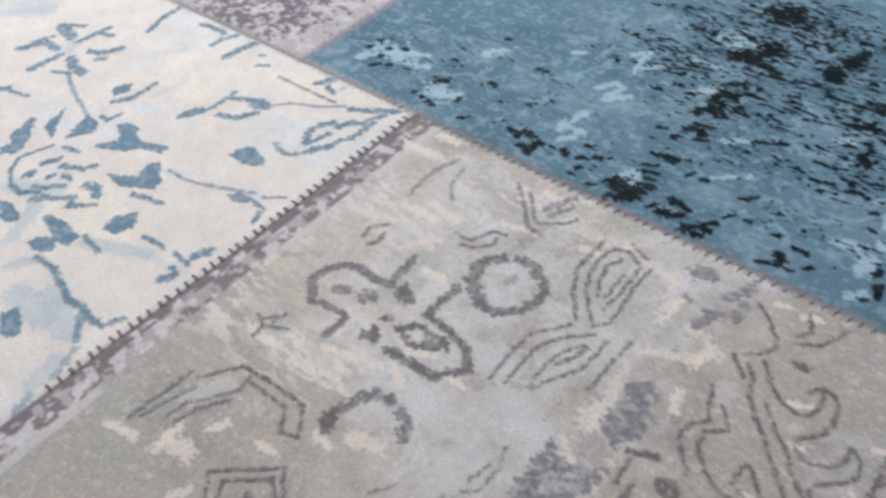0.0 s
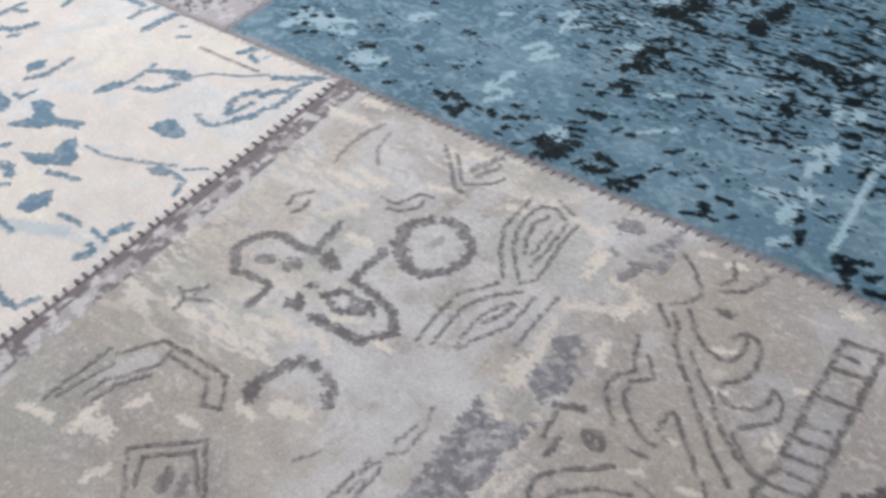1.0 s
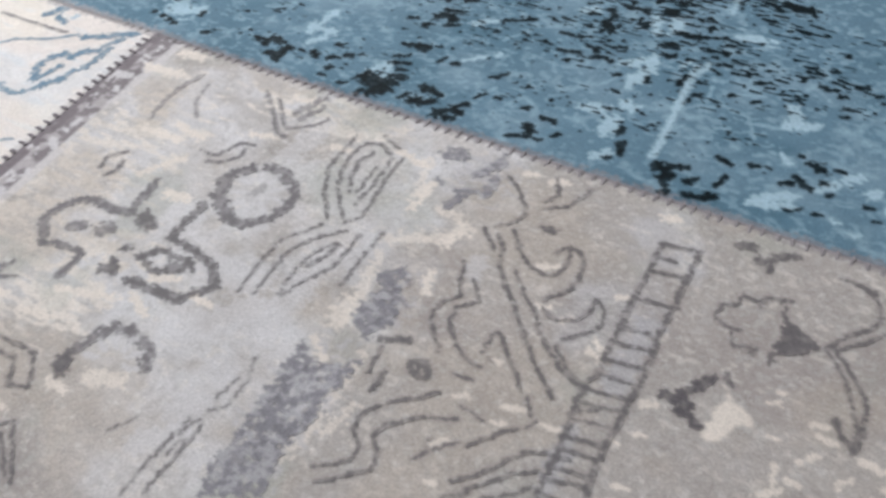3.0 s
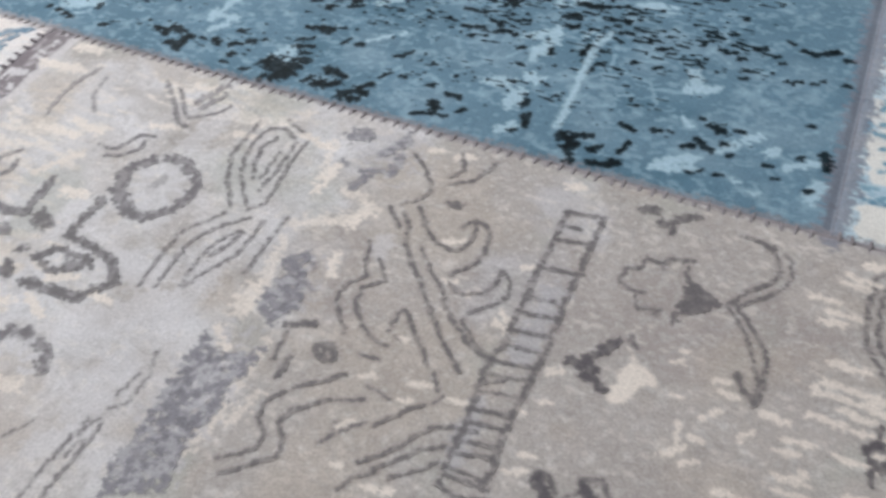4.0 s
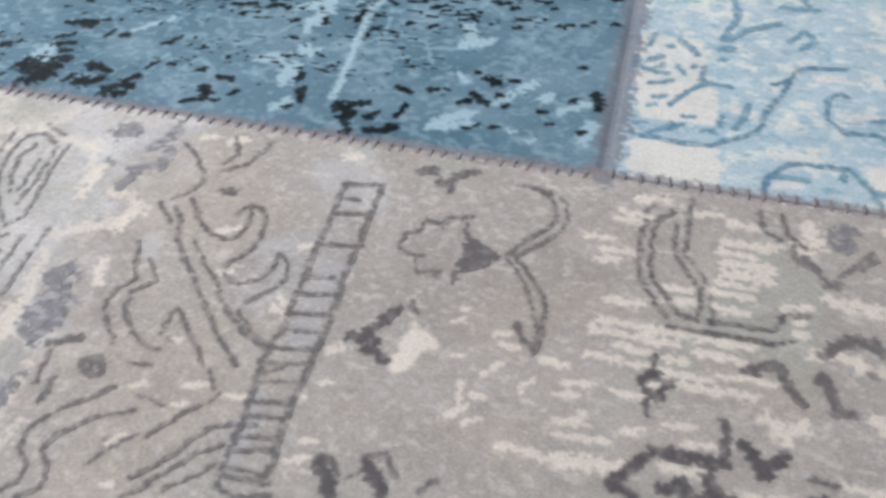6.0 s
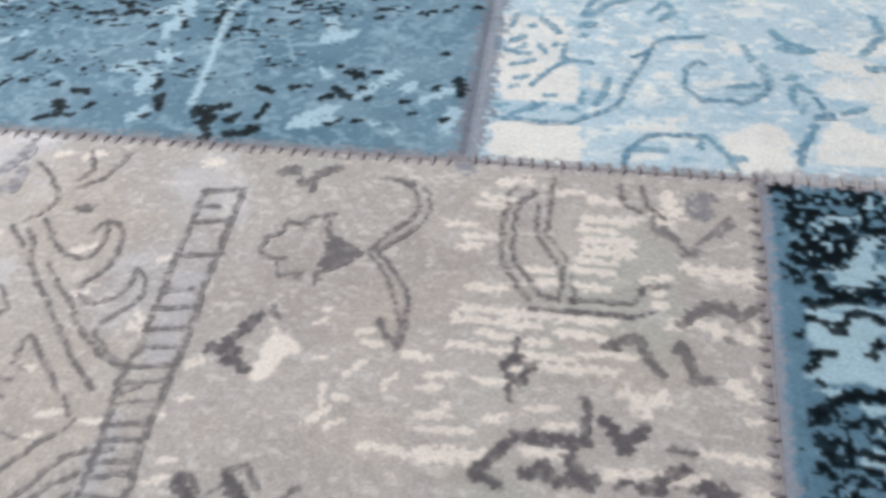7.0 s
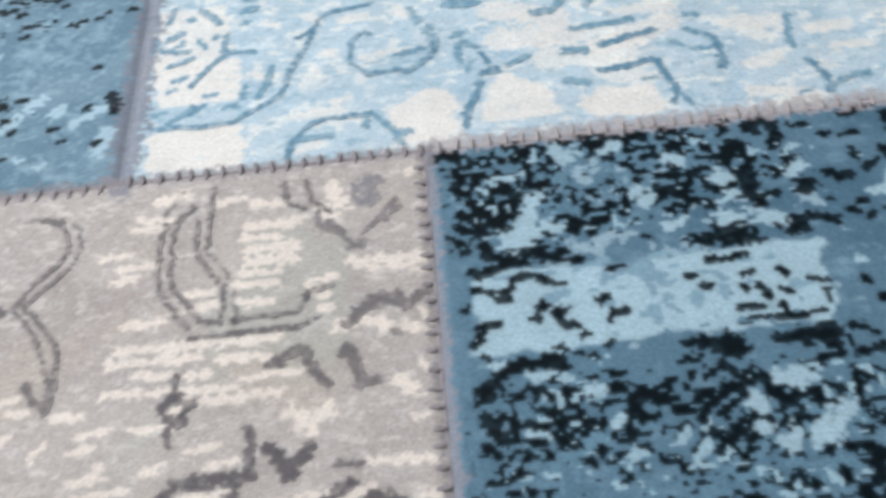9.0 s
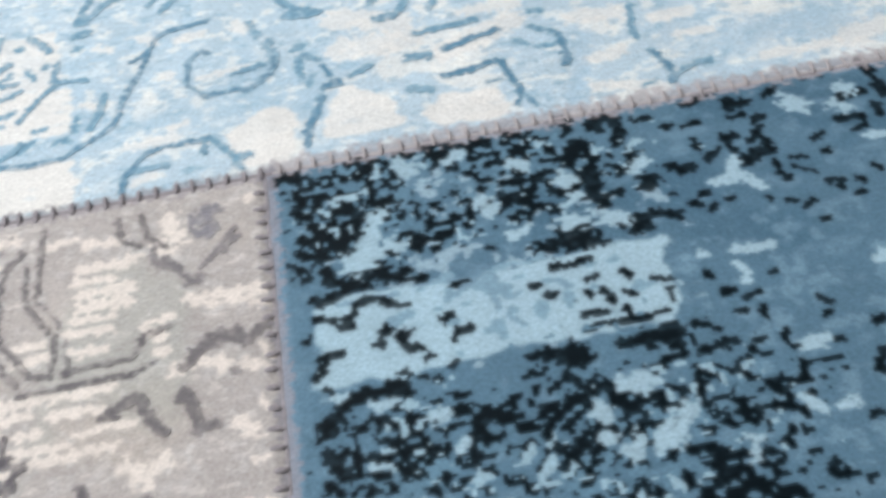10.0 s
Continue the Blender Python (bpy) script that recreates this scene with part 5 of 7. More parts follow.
smear(f, [(79, 136), (78, 122), (70, 105), (73, 94)], 2.2, WEB, 0.6, 0.5)
smear(f, [(90, 76), (104, 77)], 1.5, WEB, 0.6, 0.5)
smear(f, [(226, 31), (233, 41)], 2.0, WEB, 0.6, 0.5)
smear(f, [(217, 135), (224, 146)], 1.4, WEB, 0.6, 0.5)
smear(f, [(241, 108), (248, 118)], 1.8, WEB, 0.6, 0.5)
smear(f, [(248, 125), (250, 113)], 2.2, WEB, 0.6, 0.5)
smear(f, [(69, 130), (71, 149)], 2.3, WEB, 0.6, 0.5)
smear(f, [(151, 150), (180, 136), (185, 142)], 1.5, WEB, 0.6, 0.5)
smear(f, [(216, 83), (227, 99)], 1.8, WEB, 0.6, 0.5)
smear(f, [(281, 172), (295, 173)], 1.3, WEB, 0.6, 0.5)
smear(f, [(335, 66), (342, 73)], 1.1, WEB, 0.6, 0.5)
smear(f, [(352, 86), (372, 94)], 1.6, WEB, 0.7, 0.5)
smear(f, [(358, 76), (369, 74), (377, 59)], 1.5, WEB, 0.7, 0.5)
smear(f, [(370, 69), (388, 72)], 1.5, WEB, 0.7, 0.5)
smear(f, [(339, 62), (346, 63)], 3.0, WEB, 0.7, 0.5)
smear(f, [(357, 59), (363, 61)], 2.2, WEB, 0.7, 0.5)
smear(f, [(343, 45), (357, 50)], 1.1, WEB, 0.7, 0.5)
smear(f, [(331, 42), (340, 54)], 1.1, WEB, 0.7, 0.5)
smear(f, [(344, 72), (355, 77)], 1.5, WEB, 0.7, 0.5)
smear(f, [(359, 109), (367, 96)], 1.2, WEB, 0.7, 0.5)
smear(f, [(452, 62), (457, 66)], 1.4, WEB, 0.7, 0.5)
smear(f, [(436, 19), (441, 11)], 1.5, WEB, 0.7, 0.5)
smear(f, [(285, 66), (292, 76)], 1.2, WEB, 0.7, 0.5)
smear(f, [(344, 90), (346, 75)], 1.2, WEB, 0.7, 0.5)
smear(f, [(-90, 29), (-81, 38)], 7.8, STAIN, 0.9, 0.7)
smear(f, [(-71, 47), (-59, 54)], 9.0, STAIN, 0.9, 0.7)
smear(f, [(-55, 57), (-43, 59)], 5.3, STAIN, 0.9, 0.7)
smear(f, [(-38, 44), (-33, 49)], 5.2, STAIN, 0.9, 0.7)
smear(f, [(-3, 26), (12, 32)], 8.0, STAIN, 0.9, 0.7)
smear(f, [(-4, 88), (3, 96)], 8.8, STAIN, 0.9, 0.7)
smear(f, [(88, 145), (99, 158), (98, 142), (102, 128)], 4.4, STAIN, 0.9, 0.7)
smear(f, [(105, 134), (113, 144)], 4.9, STAIN, 0.9, 0.7)
smear(f, [(91, 96), (98, 108), (106, 105), (101, 92)], 4.7, STAIN, 0.9, 0.7)
smear(f, [(102, 88), (114, 99)], 5.1, STAIN, 0.9, 0.7)
smear(f, [(95, 49), (112, 48)], 5.3, STAIN, 0.9, 0.7)
smear(f, [(96, 42), (98, 58), (100, 67)], 5.0, STAIN, 0.9, 0.7)
smear(f, [(102, 32), (108, 41)], 4.8, STAIN, 0.9, 0.7)
smear(f, [(50, 124), (55, 127)], 4.6, STAIN, 0.9, 0.7)
smear(f, [(150, 128), (161, 138)], 10.7, STAIN, 0.9, 0.7)
smear(f, [(155, 24), (163, 35), (164, 23)], 5.7, STAIN, 0.9, 0.7)
smear(f, [(130, 163), (152, 163)], 3.2, STAIN, 0.9, 0.7)
smear(f, [(191, 92), (203, 99)], 4.1, STAIN, 0.9, 0.7)
smear(f, [(203, 56), (213, 65)], 2.6, STAIN, 0.9, 0.7)
smear(f, [(220, 68), (221, 71)], 3.0, STAIN, 0.9, 0.7)
smear(f, [(286, 46), (298, 50)], 7.0, STAIN, 0.9, 0.7)
smear(f, [(305, 58), (311, 56)], 6.2, STAIN, 0.9, 0.7)
smear(f, [(304, 42), (304, 34)], 8.9, STAIN, 0.9, 0.7)
smear(f, [(305, 11), (311, 18)], 4.8, STAIN, 0.9, 0.7)
smear(f, [(293, 92), (299, 93)], 7.5, STAIN, 0.9, 0.7)
smear(f, [(306, 103), (308, 90), (301, 74)], 5.4, STAIN, 0.9, 0.7)
smear(f, [(292, 185), (295, 187)], 7.7, STAIN, 0.9, 0.7)
smear(f, [(294, 139), (298, 126)], 5.4, STAIN, 0.9, 0.7)
smear(f, [(307, 141), (309, 132)], 7.8, STAIN, 0.9, 0.7)
smear(f, [(250, 130), (257, 134)], 5.8, STAIN, 0.9, 0.7)
smear(f, [(289, 228), (291, 231)], 7.3, STAIN, 0.9, 0.7)
smear(f, [(331, 104), (331, 79), (333, 55), (334, 25)], 2.5, STAIN, 0.9, 0.7)
smear(f, [(392, 17), (396, 23), (404, 26)], 6.6, STAIN, 0.9, 0.7)
smear(f, [(387, 13), (407, 20)], 3.3, STAIN, 0.9, 0.7)
smear(f, [(416, 37), (422, 43)], 5.0, STAIN, 0.9, 0.7)
smear(f, [(426, 48), (431, 52)], 4.4, STAIN, 0.9, 0.7)
smear(f, [(438, 42), (441, 45)], 5.3, STAIN, 0.9, 0.7)
smear(f, [(448, 36), (460, 43)], 4.2, STAIN, 0.9, 0.7)
smear(f, [(464, 29), (462, 20)], 7.4, STAIN, 0.9, 0.7)
smear(f, [(389, 90), (393, 79)], 5.9, STAIN, 0.9, 0.7)
smear(f, [(389, 76), (404, 81)], 5.5, STAIN, 0.9, 0.7)
smear(f, [(426, 18), (428, 18)], 2.9, STAIN, 0.9, 0.7)
smear(f, [(436, 13), (438, 14)], 2.5, STAIN, 0.9, 0.7)
smear(f, [(392, 54), (397, 49)], 2.8, STAIN, 0.9, 0.7)
smear(f, [(293, 92), (304, 99)], 6.7, STAIN, 0.9, 0.7)
smear(f, [(300, 81), (308, 88)], 3.3, STAIN, 0.9, 0.7)
smear(f, [(323, 100), (326, 106)], 2.5, STAIN, 0.9, 0.7)
blot(f, -68, 49, 30, 10, STAIN, 0.8, 4, 0, 0.35)
blot(f, -6, 26, 12, 13, STAIN, 0.8, 4, 0, 0.3)
blot(f, 145, 200, 16, 13, STAIN, 0.8, 4, 0, 0.3)
blot(f, 350, 141, 16, 6, STAIN, 0.9, 3, -5, 0.15)
f = begin("black_fleck")
clump(f, 295, 162, 50, 12, BLACK, 22, 0.53)
f = begin("black_fleck")
clump(f, 365, 181, 26, 10, BLACK, 23, 0.68)
f = begin("black_fleck")
clump(f, 337, 175, 60, 12, BLACK, 24, 0.47)
f = begin("black_fleck")
clump(f, 159, 250, 28, 26, BLACK, 25, 0.72)
f = begin("black_fleck")
clump(f, 169, 206, 20, 16, BLACK, 26, 0.68)
f = begin("black_fleck")
clump(f, 154, 184, 22, 12, BLACK, 27, 0.60)
f = begin("black_fleck")
clump(f, 187, 240, 60, 40, BLACK, 31, 0.44)
f = begin("black_fleck")
clump(f, 224, 215, 20, 15, BLACK, 32, 0.68)
f = begin("black_fleck")
clump(f, 218, 195, 18, 12, BLACK, 33, 0.63)
f = begin("black_fleck")
clump(f, 137, 208, 60, 40, BLACK, 34, 0.39)
f = begin("black_fleck")
clump(f, 113, 167, 40, 30, BLACK, 35, 0.35)
f = begin("black_fleck")
smear(f, [(-13, 38), (-7, 43)], 5.6, BLACK)
f = begin("black_fleck")
smear(f, [(-92, 55), (-90, 56)], 3.1, BLACK)
f = begin("black_fleck")
smear(f, [(-78, 50), (-76, 51)], 3.6, BLACK)
f = begin("black_fleck")
smear(f, [(-65, 56), (-62, 56)], 3.0, BLACK)
f = begin("black_fleck")
smear(f, [(-76, 39), (-74, 39)], 3.0, BLACK)
f = begin("black_fleck")
smear(f, [(-62, 33), (-59, 34)], 2.9, BLACK)
f = begin("black_fleck")
smear(f, [(-93, 43), (-91, 44)], 3.1, BLACK)
f = begin("black_fleck")
smear(f, [(-72, 25), (-68, 30)], 2.3, BLACK)
f = begin("black_fleck")
smear(f, [(-19, 41), (-17, 42)], 2.2, BLACK)
f = begin("black_fleck")
smear(f, [(-22, 67), (-19, 67)], 2.3, BLACK)
f = begin("black_fleck")
smear(f, [(15, 28), (15, 31)], 2.7, BLACK)
f = begin("black_fleck")
smear(f, [(-20, 17), (-18, 18)], 2.7, BLACK)
f = begin("black_fleck")
smear(f, [(-11, 17), (-9, 17)], 2.7, BLACK)
f = begin("black_fleck")
smear(f, [(-4, 14), (-2, 15)], 2.7, BLACK)
f = begin("black_fleck")
smear(f, [(3, 13), (6, 14)], 2.6, BLACK)
f = begin("black_fleck")
smear(f, [(29, 13), (32, 14)], 2.6, BLACK)
f = begin("black_fleck")
smear(f, [(22, 58), (26, 57)], 3.8, BLACK)
f = begin("black_fleck")
smear(f, [(-5, 112), (-2, 112)], 3.0, BLACK)
f = begin("black_fleck")
smear(f, [(40, 92), (42, 93)], 2.8, BLACK)
f = begin("black_fleck")
smear(f, [(46, 91), (48, 93)], 2.8, BLACK)
f = begin("black_fleck")
smear(f, [(66, 23), (74, 24)], 2.9, BLACK)
f = begin("black_fleck")
smear(f, [(76, 20), (78, 28), (86, 26)], 3.9, BLACK)
f = begin("black_fleck")
smear(f, [(84, 14), (92, 15), (93, 23)], 5.2, BLACK)
f = begin("black_fleck")
smear(f, [(91, 10), (94, 11)], 3.8, BLACK)
f = begin("black_fleck")
smear(f, [(111, 27), (115, 23)], 3.7, BLACK)
f = begin("black_fleck")
smear(f, [(123, 25), (127, 28)], 3.2, BLACK)
f = begin("black_fleck")
smear(f, [(132, 31), (135, 32)], 3.2, BLACK)
f = begin("black_fleck")
smear(f, [(120, 38), (124, 39)], 2.8, BLACK)
f = begin("black_fleck")
smear(f, [(128, 16), (129, 18)], 3.2, BLACK)
f = begin("black_fleck")
smear(f, [(127, 9), (130, 10)], 2.2, BLACK)
f = begin("black_fleck")
smear(f, [(143, 8), (147, 9)], 2.2, BLACK)
f = begin("black_fleck")
smear(f, [(154, 19), (165, 16), (172, 20)], 9.4, BLACK)
f = begin("black_fleck")
smear(f, [(165, 8), (173, 15)], 5.9, BLACK)
f = begin("black_fleck")
smear(f, [(158, 4), (160, 8)], 3.0, BLACK)
f = begin("black_fleck")
smear(f, [(170, 26), (177, 28)], 3.8, BLACK)
f = begin("black_fleck")
smear(f, [(161, 37), (173, 40)], 2.2, BLACK)
f = begin("black_fleck")
smear(f, [(170, 33), (174, 34)], 2.2, BLACK)
f = begin("black_fleck")
smear(f, [(161, 43), (167, 46)], 2.2, BLACK)
f = begin("black_fleck")
smear(f, [(169, 58), (175, 55), (176, 59)], 4.0, BLACK)
f = begin("black_fleck")
smear(f, [(160, 56), (166, 57)], 2.3, BLACK)
f = begin("black_fleck")
smear(f, [(185, 11), (187, 15)], 2.9, BLACK)
f = begin("black_fleck")
smear(f, [(193, 12), (198, 13)], 5.7, BLACK)
f = begin("black_fleck")
smear(f, [(192, 25), (205, 23)], 4.1, BLACK)
f = begin("black_fleck")
smear(f, [(202, 14), (205, 16)], 2.4, BLACK)
f = begin("black_fleck")
smear(f, [(211, 8), (216, 13), (223, 14)], 5.1, BLACK)
f = begin("black_fleck")
smear(f, [(217, 7), (221, 8)], 4.3, BLACK)
f = begin("black_fleck")
smear(f, [(219, 17), (224, 22)], 2.4, BLACK)
f = begin("black_fleck")
smear(f, [(163, 78), (164, 80)], 4.2, BLACK)
f = begin("black_fleck")
smear(f, [(166, 89), (169, 94), (178, 89)], 4.8, BLACK)
f = begin("black_fleck")
smear(f, [(167, 98), (177, 99)], 2.8, BLACK)
f = begin("black_fleck")
smear(f, [(162, 110), (167, 117), (173, 117)], 6.9, BLACK)
f = begin("black_fleck")
smear(f, [(166, 127), (166, 139), (175, 137)], 7.1, BLACK)
f = begin("black_fleck")
smear(f, [(164, 149), (172, 154)], 4.1, BLACK)
f = begin("black_fleck")
smear(f, [(176, 111), (181, 115)], 2.4, BLACK)
f = begin("black_fleck")
smear(f, [(182, 125), (191, 123)], 2.4, BLACK)
f = begin("black_fleck")
smear(f, [(152, 180), (157, 191)], 7.1, BLACK)
f = begin("black_fleck")
smear(f, [(152, 184), (175, 180), (183, 180)], 4.8, BLACK)
f = begin("black_fleck")
smear(f, [(166, 195), (169, 200)], 7.1, BLACK)
f = begin("black_fleck")
smear(f, [(129, 155), (135, 156)], 3.2, BLACK)
f = begin("black_fleck")
smear(f, [(134, 129), (138, 130)], 2.6, BLACK)
f = begin("black_fleck")
smear(f, [(124, 118), (128, 119)], 2.6, BLACK)
f = begin("black_fleck")
smear(f, [(147, 125), (151, 126)], 2.5, BLACK)
f = begin("black_fleck")
smear(f, [(189, 49), (191, 53)], 2.2, BLACK)
f = begin("black_fleck")
smear(f, [(198, 51), (202, 52)], 2.1, BLACK)
f = begin("black_fleck")
smear(f, [(149, 81), (155, 83)], 1.9, BLACK)
f = begin("black_fleck")
smear(f, [(175, 83), (182, 86)], 2.3, BLACK)
f = begin("black_fleck")
smear(f, [(225, 49), (229, 50)], 1.6, BLACK)
f = begin("black_fleck")
smear(f, [(230, 53), (234, 56)], 1.6, BLACK)
f = begin("black_fleck")
smear(f, [(225, 29), (229, 34)], 1.6, BLACK)
f = begin("black_fleck")
smear(f, [(236, 34), (239, 34)], 1.6, BLACK)
f = begin("black_fleck")
smear(f, [(207, 89), (210, 90)], 2.2, BLACK)
f = begin("black_fleck")
smear(f, [(165, 191), (173, 200)], 6.5, BLACK)
f = begin("black_fleck")
smear(f, [(173, 183), (186, 178)], 5.2, BLACK)
f = begin("black_fleck")
smear(f, [(199, 177), (221, 178)], 2.0, BLACK)
f = begin("black_fleck")
smear(f, [(215, 202), (221, 193)], 7.1, BLACK)
f = begin("black_fleck")
smear(f, [(220, 213), (224, 224), (226, 233)], 6.8, BLACK)
f = begin("black_fleck")
smear(f, [(224, 172), (236, 171)], 2.9, BLACK)
f = begin("black_fleck")
smear(f, [(258, 173), (273, 174), (282, 169)], 6.9, BLACK)
f = begin("black_fleck")
smear(f, [(263, 190), (281, 190)], 2.3, BLACK)
f = begin("black_fleck")
smear(f, [(261, 212), (263, 213)], 5.4, BLACK)
f = begin("black_fleck")
smear(f, [(268, 205), (287, 204)], 2.4, BLACK)
f = begin("black_fleck")
smear(f, [(286, 186), (296, 198)], 4.2, BLACK)
f = begin("black_fleck")
smear(f, [(293, 168), (298, 173)], 4.0, BLACK)
f = begin("black_fleck")
smear(f, [(265, 138), (270, 131)], 3.5, BLACK)
f = begin("black_fleck")
smear(f, [(267, 123), (273, 116)], 4.7, BLACK)
f = begin("black_fleck")
smear(f, [(245, 104), (259, 104)], 1.7, BLACK)
f = begin("black_fleck")
smear(f, [(251, 88), (265, 90)], 1.7, BLACK)
f = begin("black_fleck")
smear(f, [(288, 131), (290, 132)], 4.7, BLACK)
f = begin("black_fleck")
smear(f, [(274, 144), (287, 145)], 2.6, BLACK)
f = begin("black_fleck")
smear(f, [(305, 115), (314, 117)], 4.4, BLACK)
f = begin("black_fleck")
smear(f, [(310, 130), (325, 130)], 3.2, BLACK)
f = begin("black_fleck")
smear(f, [(313, 107), (316, 110)], 2.0, BLACK)
f = begin("black_fleck")
smear(f, [(207, 101), (225, 110)], 1.8, BLACK)
f = begin("black_fleck")
smear(f, [(203, 158), (209, 160)], 2.0, BLACK)
f = begin("black_fleck")
smear(f, [(249, 178), (263, 179)], 1.9, BLACK)
f = begin("black_fleck")
smear(f, [(249, 150), (260, 151)], 1.8, BLACK)
f = begin("black_fleck")
smear(f, [(266, 98), (273, 97)], 1.7, BLACK)
f = begin("black_fleck")
smear(f, [(280, 102), (287, 105)], 1.6, BLACK)
f = begin("black_fleck")
smear(f, [(272, 88), (279, 91)], 2.0, BLACK)
f = begin("black_fleck")
smear(f, [(256, 32), (258, 33)], 2.3, BLACK)
f = begin("black_fleck")
smear(f, [(263, 20), (267, 15)], 3.7, BLACK)
f = begin("black_fleck")
smear(f, [(265, 12), (275, 12)], 2.2, BLACK)
f = begin("black_fleck")
smear(f, [(269, 29), (275, 28)], 3.0, BLACK)
f = begin("black_fleck")
smear(f, [(280, 18), (282, 20)], 2.2, BLACK)
f = begin("black_fleck")
smear(f, [(256, 8), (264, 11)], 1.5, BLACK)
f = begin("black_fleck")
smear(f, [(311, 35), (312, 37)], 3.9, BLACK)
f = begin("black_fleck")
smear(f, [(314, 25), (316, 28), (317, 19)], 2.8, BLACK)
f = begin("black_fleck")
smear(f, [(312, 14), (313, 15)], 2.4, BLACK)
f = begin("black_fleck")
smear(f, [(291, 79), (293, 80)], 1.9, BLACK)
f = begin("black_fleck")
smear(f, [(294, 66), (298, 66)], 1.9, BLACK)
f = begin("black_fleck")
smear(f, [(309, 79), (310, 81)], 2.3, BLACK)
f = begin("black_fleck")
smear(f, [(326, 88), (328, 91)], 1.9, BLACK)
f = begin("black_fleck")
smear(f, [(324, 47), (325, 48)], 1.8, BLACK)
f = begin("black_fleck")
smear(f, [(338, 19), (345, 17), (345, 9), (347, 6)], 5.1, BLACK)
f = begin("black_fleck")
smear(f, [(345, 21), (353, 25)], 2.8, BLACK)
f = begin("black_fleck")
smear(f, [(356, 15), (359, 18)], 3.1, BLACK)
f = begin("black_fleck")
smear(f, [(357, 6), (367, 7), (371, 10)], 2.0, BLACK)
f = begin("black_fleck")
smear(f, [(367, 9), (370, 10)], 4.0, BLACK)
f = begin("black_fleck")
smear(f, [(365, 38), (371, 35)], 2.4, BLACK)
f = begin("black_fleck")
smear(f, [(369, 17), (372, 27)], 1.7, BLACK)
f = begin("black_fleck")
smear(f, [(471, 19), (472, 19)], 1.5, BLACK)
f = begin("black_fleck")
smear(f, [(389, 41), (391, 41)], 2.1, BLACK)
f = begin("black_fleck")
smear(f, [(398, 33), (402, 35)], 2.4, BLACK)
f = begin("black_fleck")
smear(f, [(403, 40), (409, 35), (412, 34)], 2.3, BLACK)
f = begin("black_fleck")
smear(f, [(408, 52), (414, 50)], 4.1, BLACK)
f = begin("black_fleck")
smear(f, [(416, 41), (419, 41)], 2.7, BLACK)
f = begin("black_fleck")
smear(f, [(419, 52), (423, 53)], 1.7, BLACK)
f = begin("black_fleck")
smear(f, [(420, 34), (422, 35)], 1.7, BLACK)
f = begin("black_fleck")
smear(f, [(404, 16), (406, 16)], 1.3, BLACK)
f = begin("black_fleck")
smear(f, [(409, 19), (411, 20)], 1.3, BLACK)
f = begin("black_fleck")
smear(f, [(417, 19), (420, 20)], 1.3, BLACK)
f = begin("black_fleck")
smear(f, [(452, 44), (454, 45)], 2.0, BLACK)
f = begin("black_fleck")
smear(f, [(437, 34), (440, 34)], 1.6, BLACK)
f = begin("black_fleck")
smear(f, [(463, 49), (466, 41)], 3.8, BLACK)
f = begin("black_fleck")
smear(f, [(458, 23), (461, 24)], 1.9, BLACK)
f = begin("black_fleck")
smear(f, [(443, 26), (445, 27)], 1.6, BLACK)
f = begin("black_fleck")
smear(f, [(381, 39), (384, 40)], 1.7, BLACK)
f = begin("black_fleck")
smear(f, [(401, 56), (403, 56)], 1.4, BLACK)
f = begin("black_fleck")
smear(f, [(398, 113), (406, 113)], 2.3, BLACK)
f = begin("black_fleck")
smear(f, [(408, 109), (412, 110)], 1.9, BLACK)
f = begin("black_fleck")
smear(f, [(417, 121), (420, 122)], 2.4, BLACK)
f = begin("black_fleck")
smear(f, [(445, 126), (456, 131)], 3.1, BLACK)
f = begin("black_fleck")
smear(f, [(426, 117), (429, 118)], 1.5, BLACK)
f = begin("black_fleck")
smear(f, [(430, 113), (432, 113)], 1.5, BLACK)
f = begin("black_fleck")
smear(f, [(439, 99), (443, 101)], 1.5, BLACK)
f = begin("black_fleck")
smear(f, [(448, 101), (451, 102)], 1.5, BLACK)
f = begin("black_fleck")
smear(f, [(463, 105), (466, 106)], 1.8, BLACK)
f = begin("black_fleck")
smear(f, [(413, 93), (416, 94)], 1.5, BLACK)
f = begin("black_fleck")
smear(f, [(413, 100), (417, 101)], 1.5, BLACK)
f = begin("black_fleck")
smear(f, [(372, 101), (375, 102)], 1.6, BLACK)
f = begin("black_fleck")
smear(f, [(370, 88), (372, 88)], 1.5, BLACK)
f = begin("black_fleck")
smear(f, [(355, 87), (358, 88)], 1.6, BLACK)
f = begin("black_fleck")
smear(f, [(386, 96), (390, 97)], 1.5, BLACK)
f = begin("black_fleck")
smear(f, [(462, 126), (467, 127)], 1.9, BLACK)
f = begin("black_fleck")
smear(f, [(399, 129), (403, 129)], 1.6, BLACK)
f = begin("black_fleck")
smear(f, [(439, 127), (444, 127)], 1.6, BLACK)
f = begin("black_fleck")
smear(f, [(403, 120), (405, 120)], 1.6, BLACK)
f = begin("black_fleck")
smear(f, [(430, 133), (434, 131)], 1.6, BLACK)
f = begin("black_fleck")
smear(f, [(452, 105), (454, 106)], 1.5, BLACK)
f = begin("black_fleck")
smear(f, [(334, 72), (336, 75)], 1.9, BLACK)
f = begin("black_fleck")
smear(f, [(338, 79), (341, 81)], 2.0, BLACK)
f = begin("black_fleck")
smear(f, [(326, 85), (328, 90)], 1.6, BLACK)
f = begin("black_fleck")
smear(f, [(338, 109), (342, 110)], 1.6, BLACK)
f = begin("black_fleck")
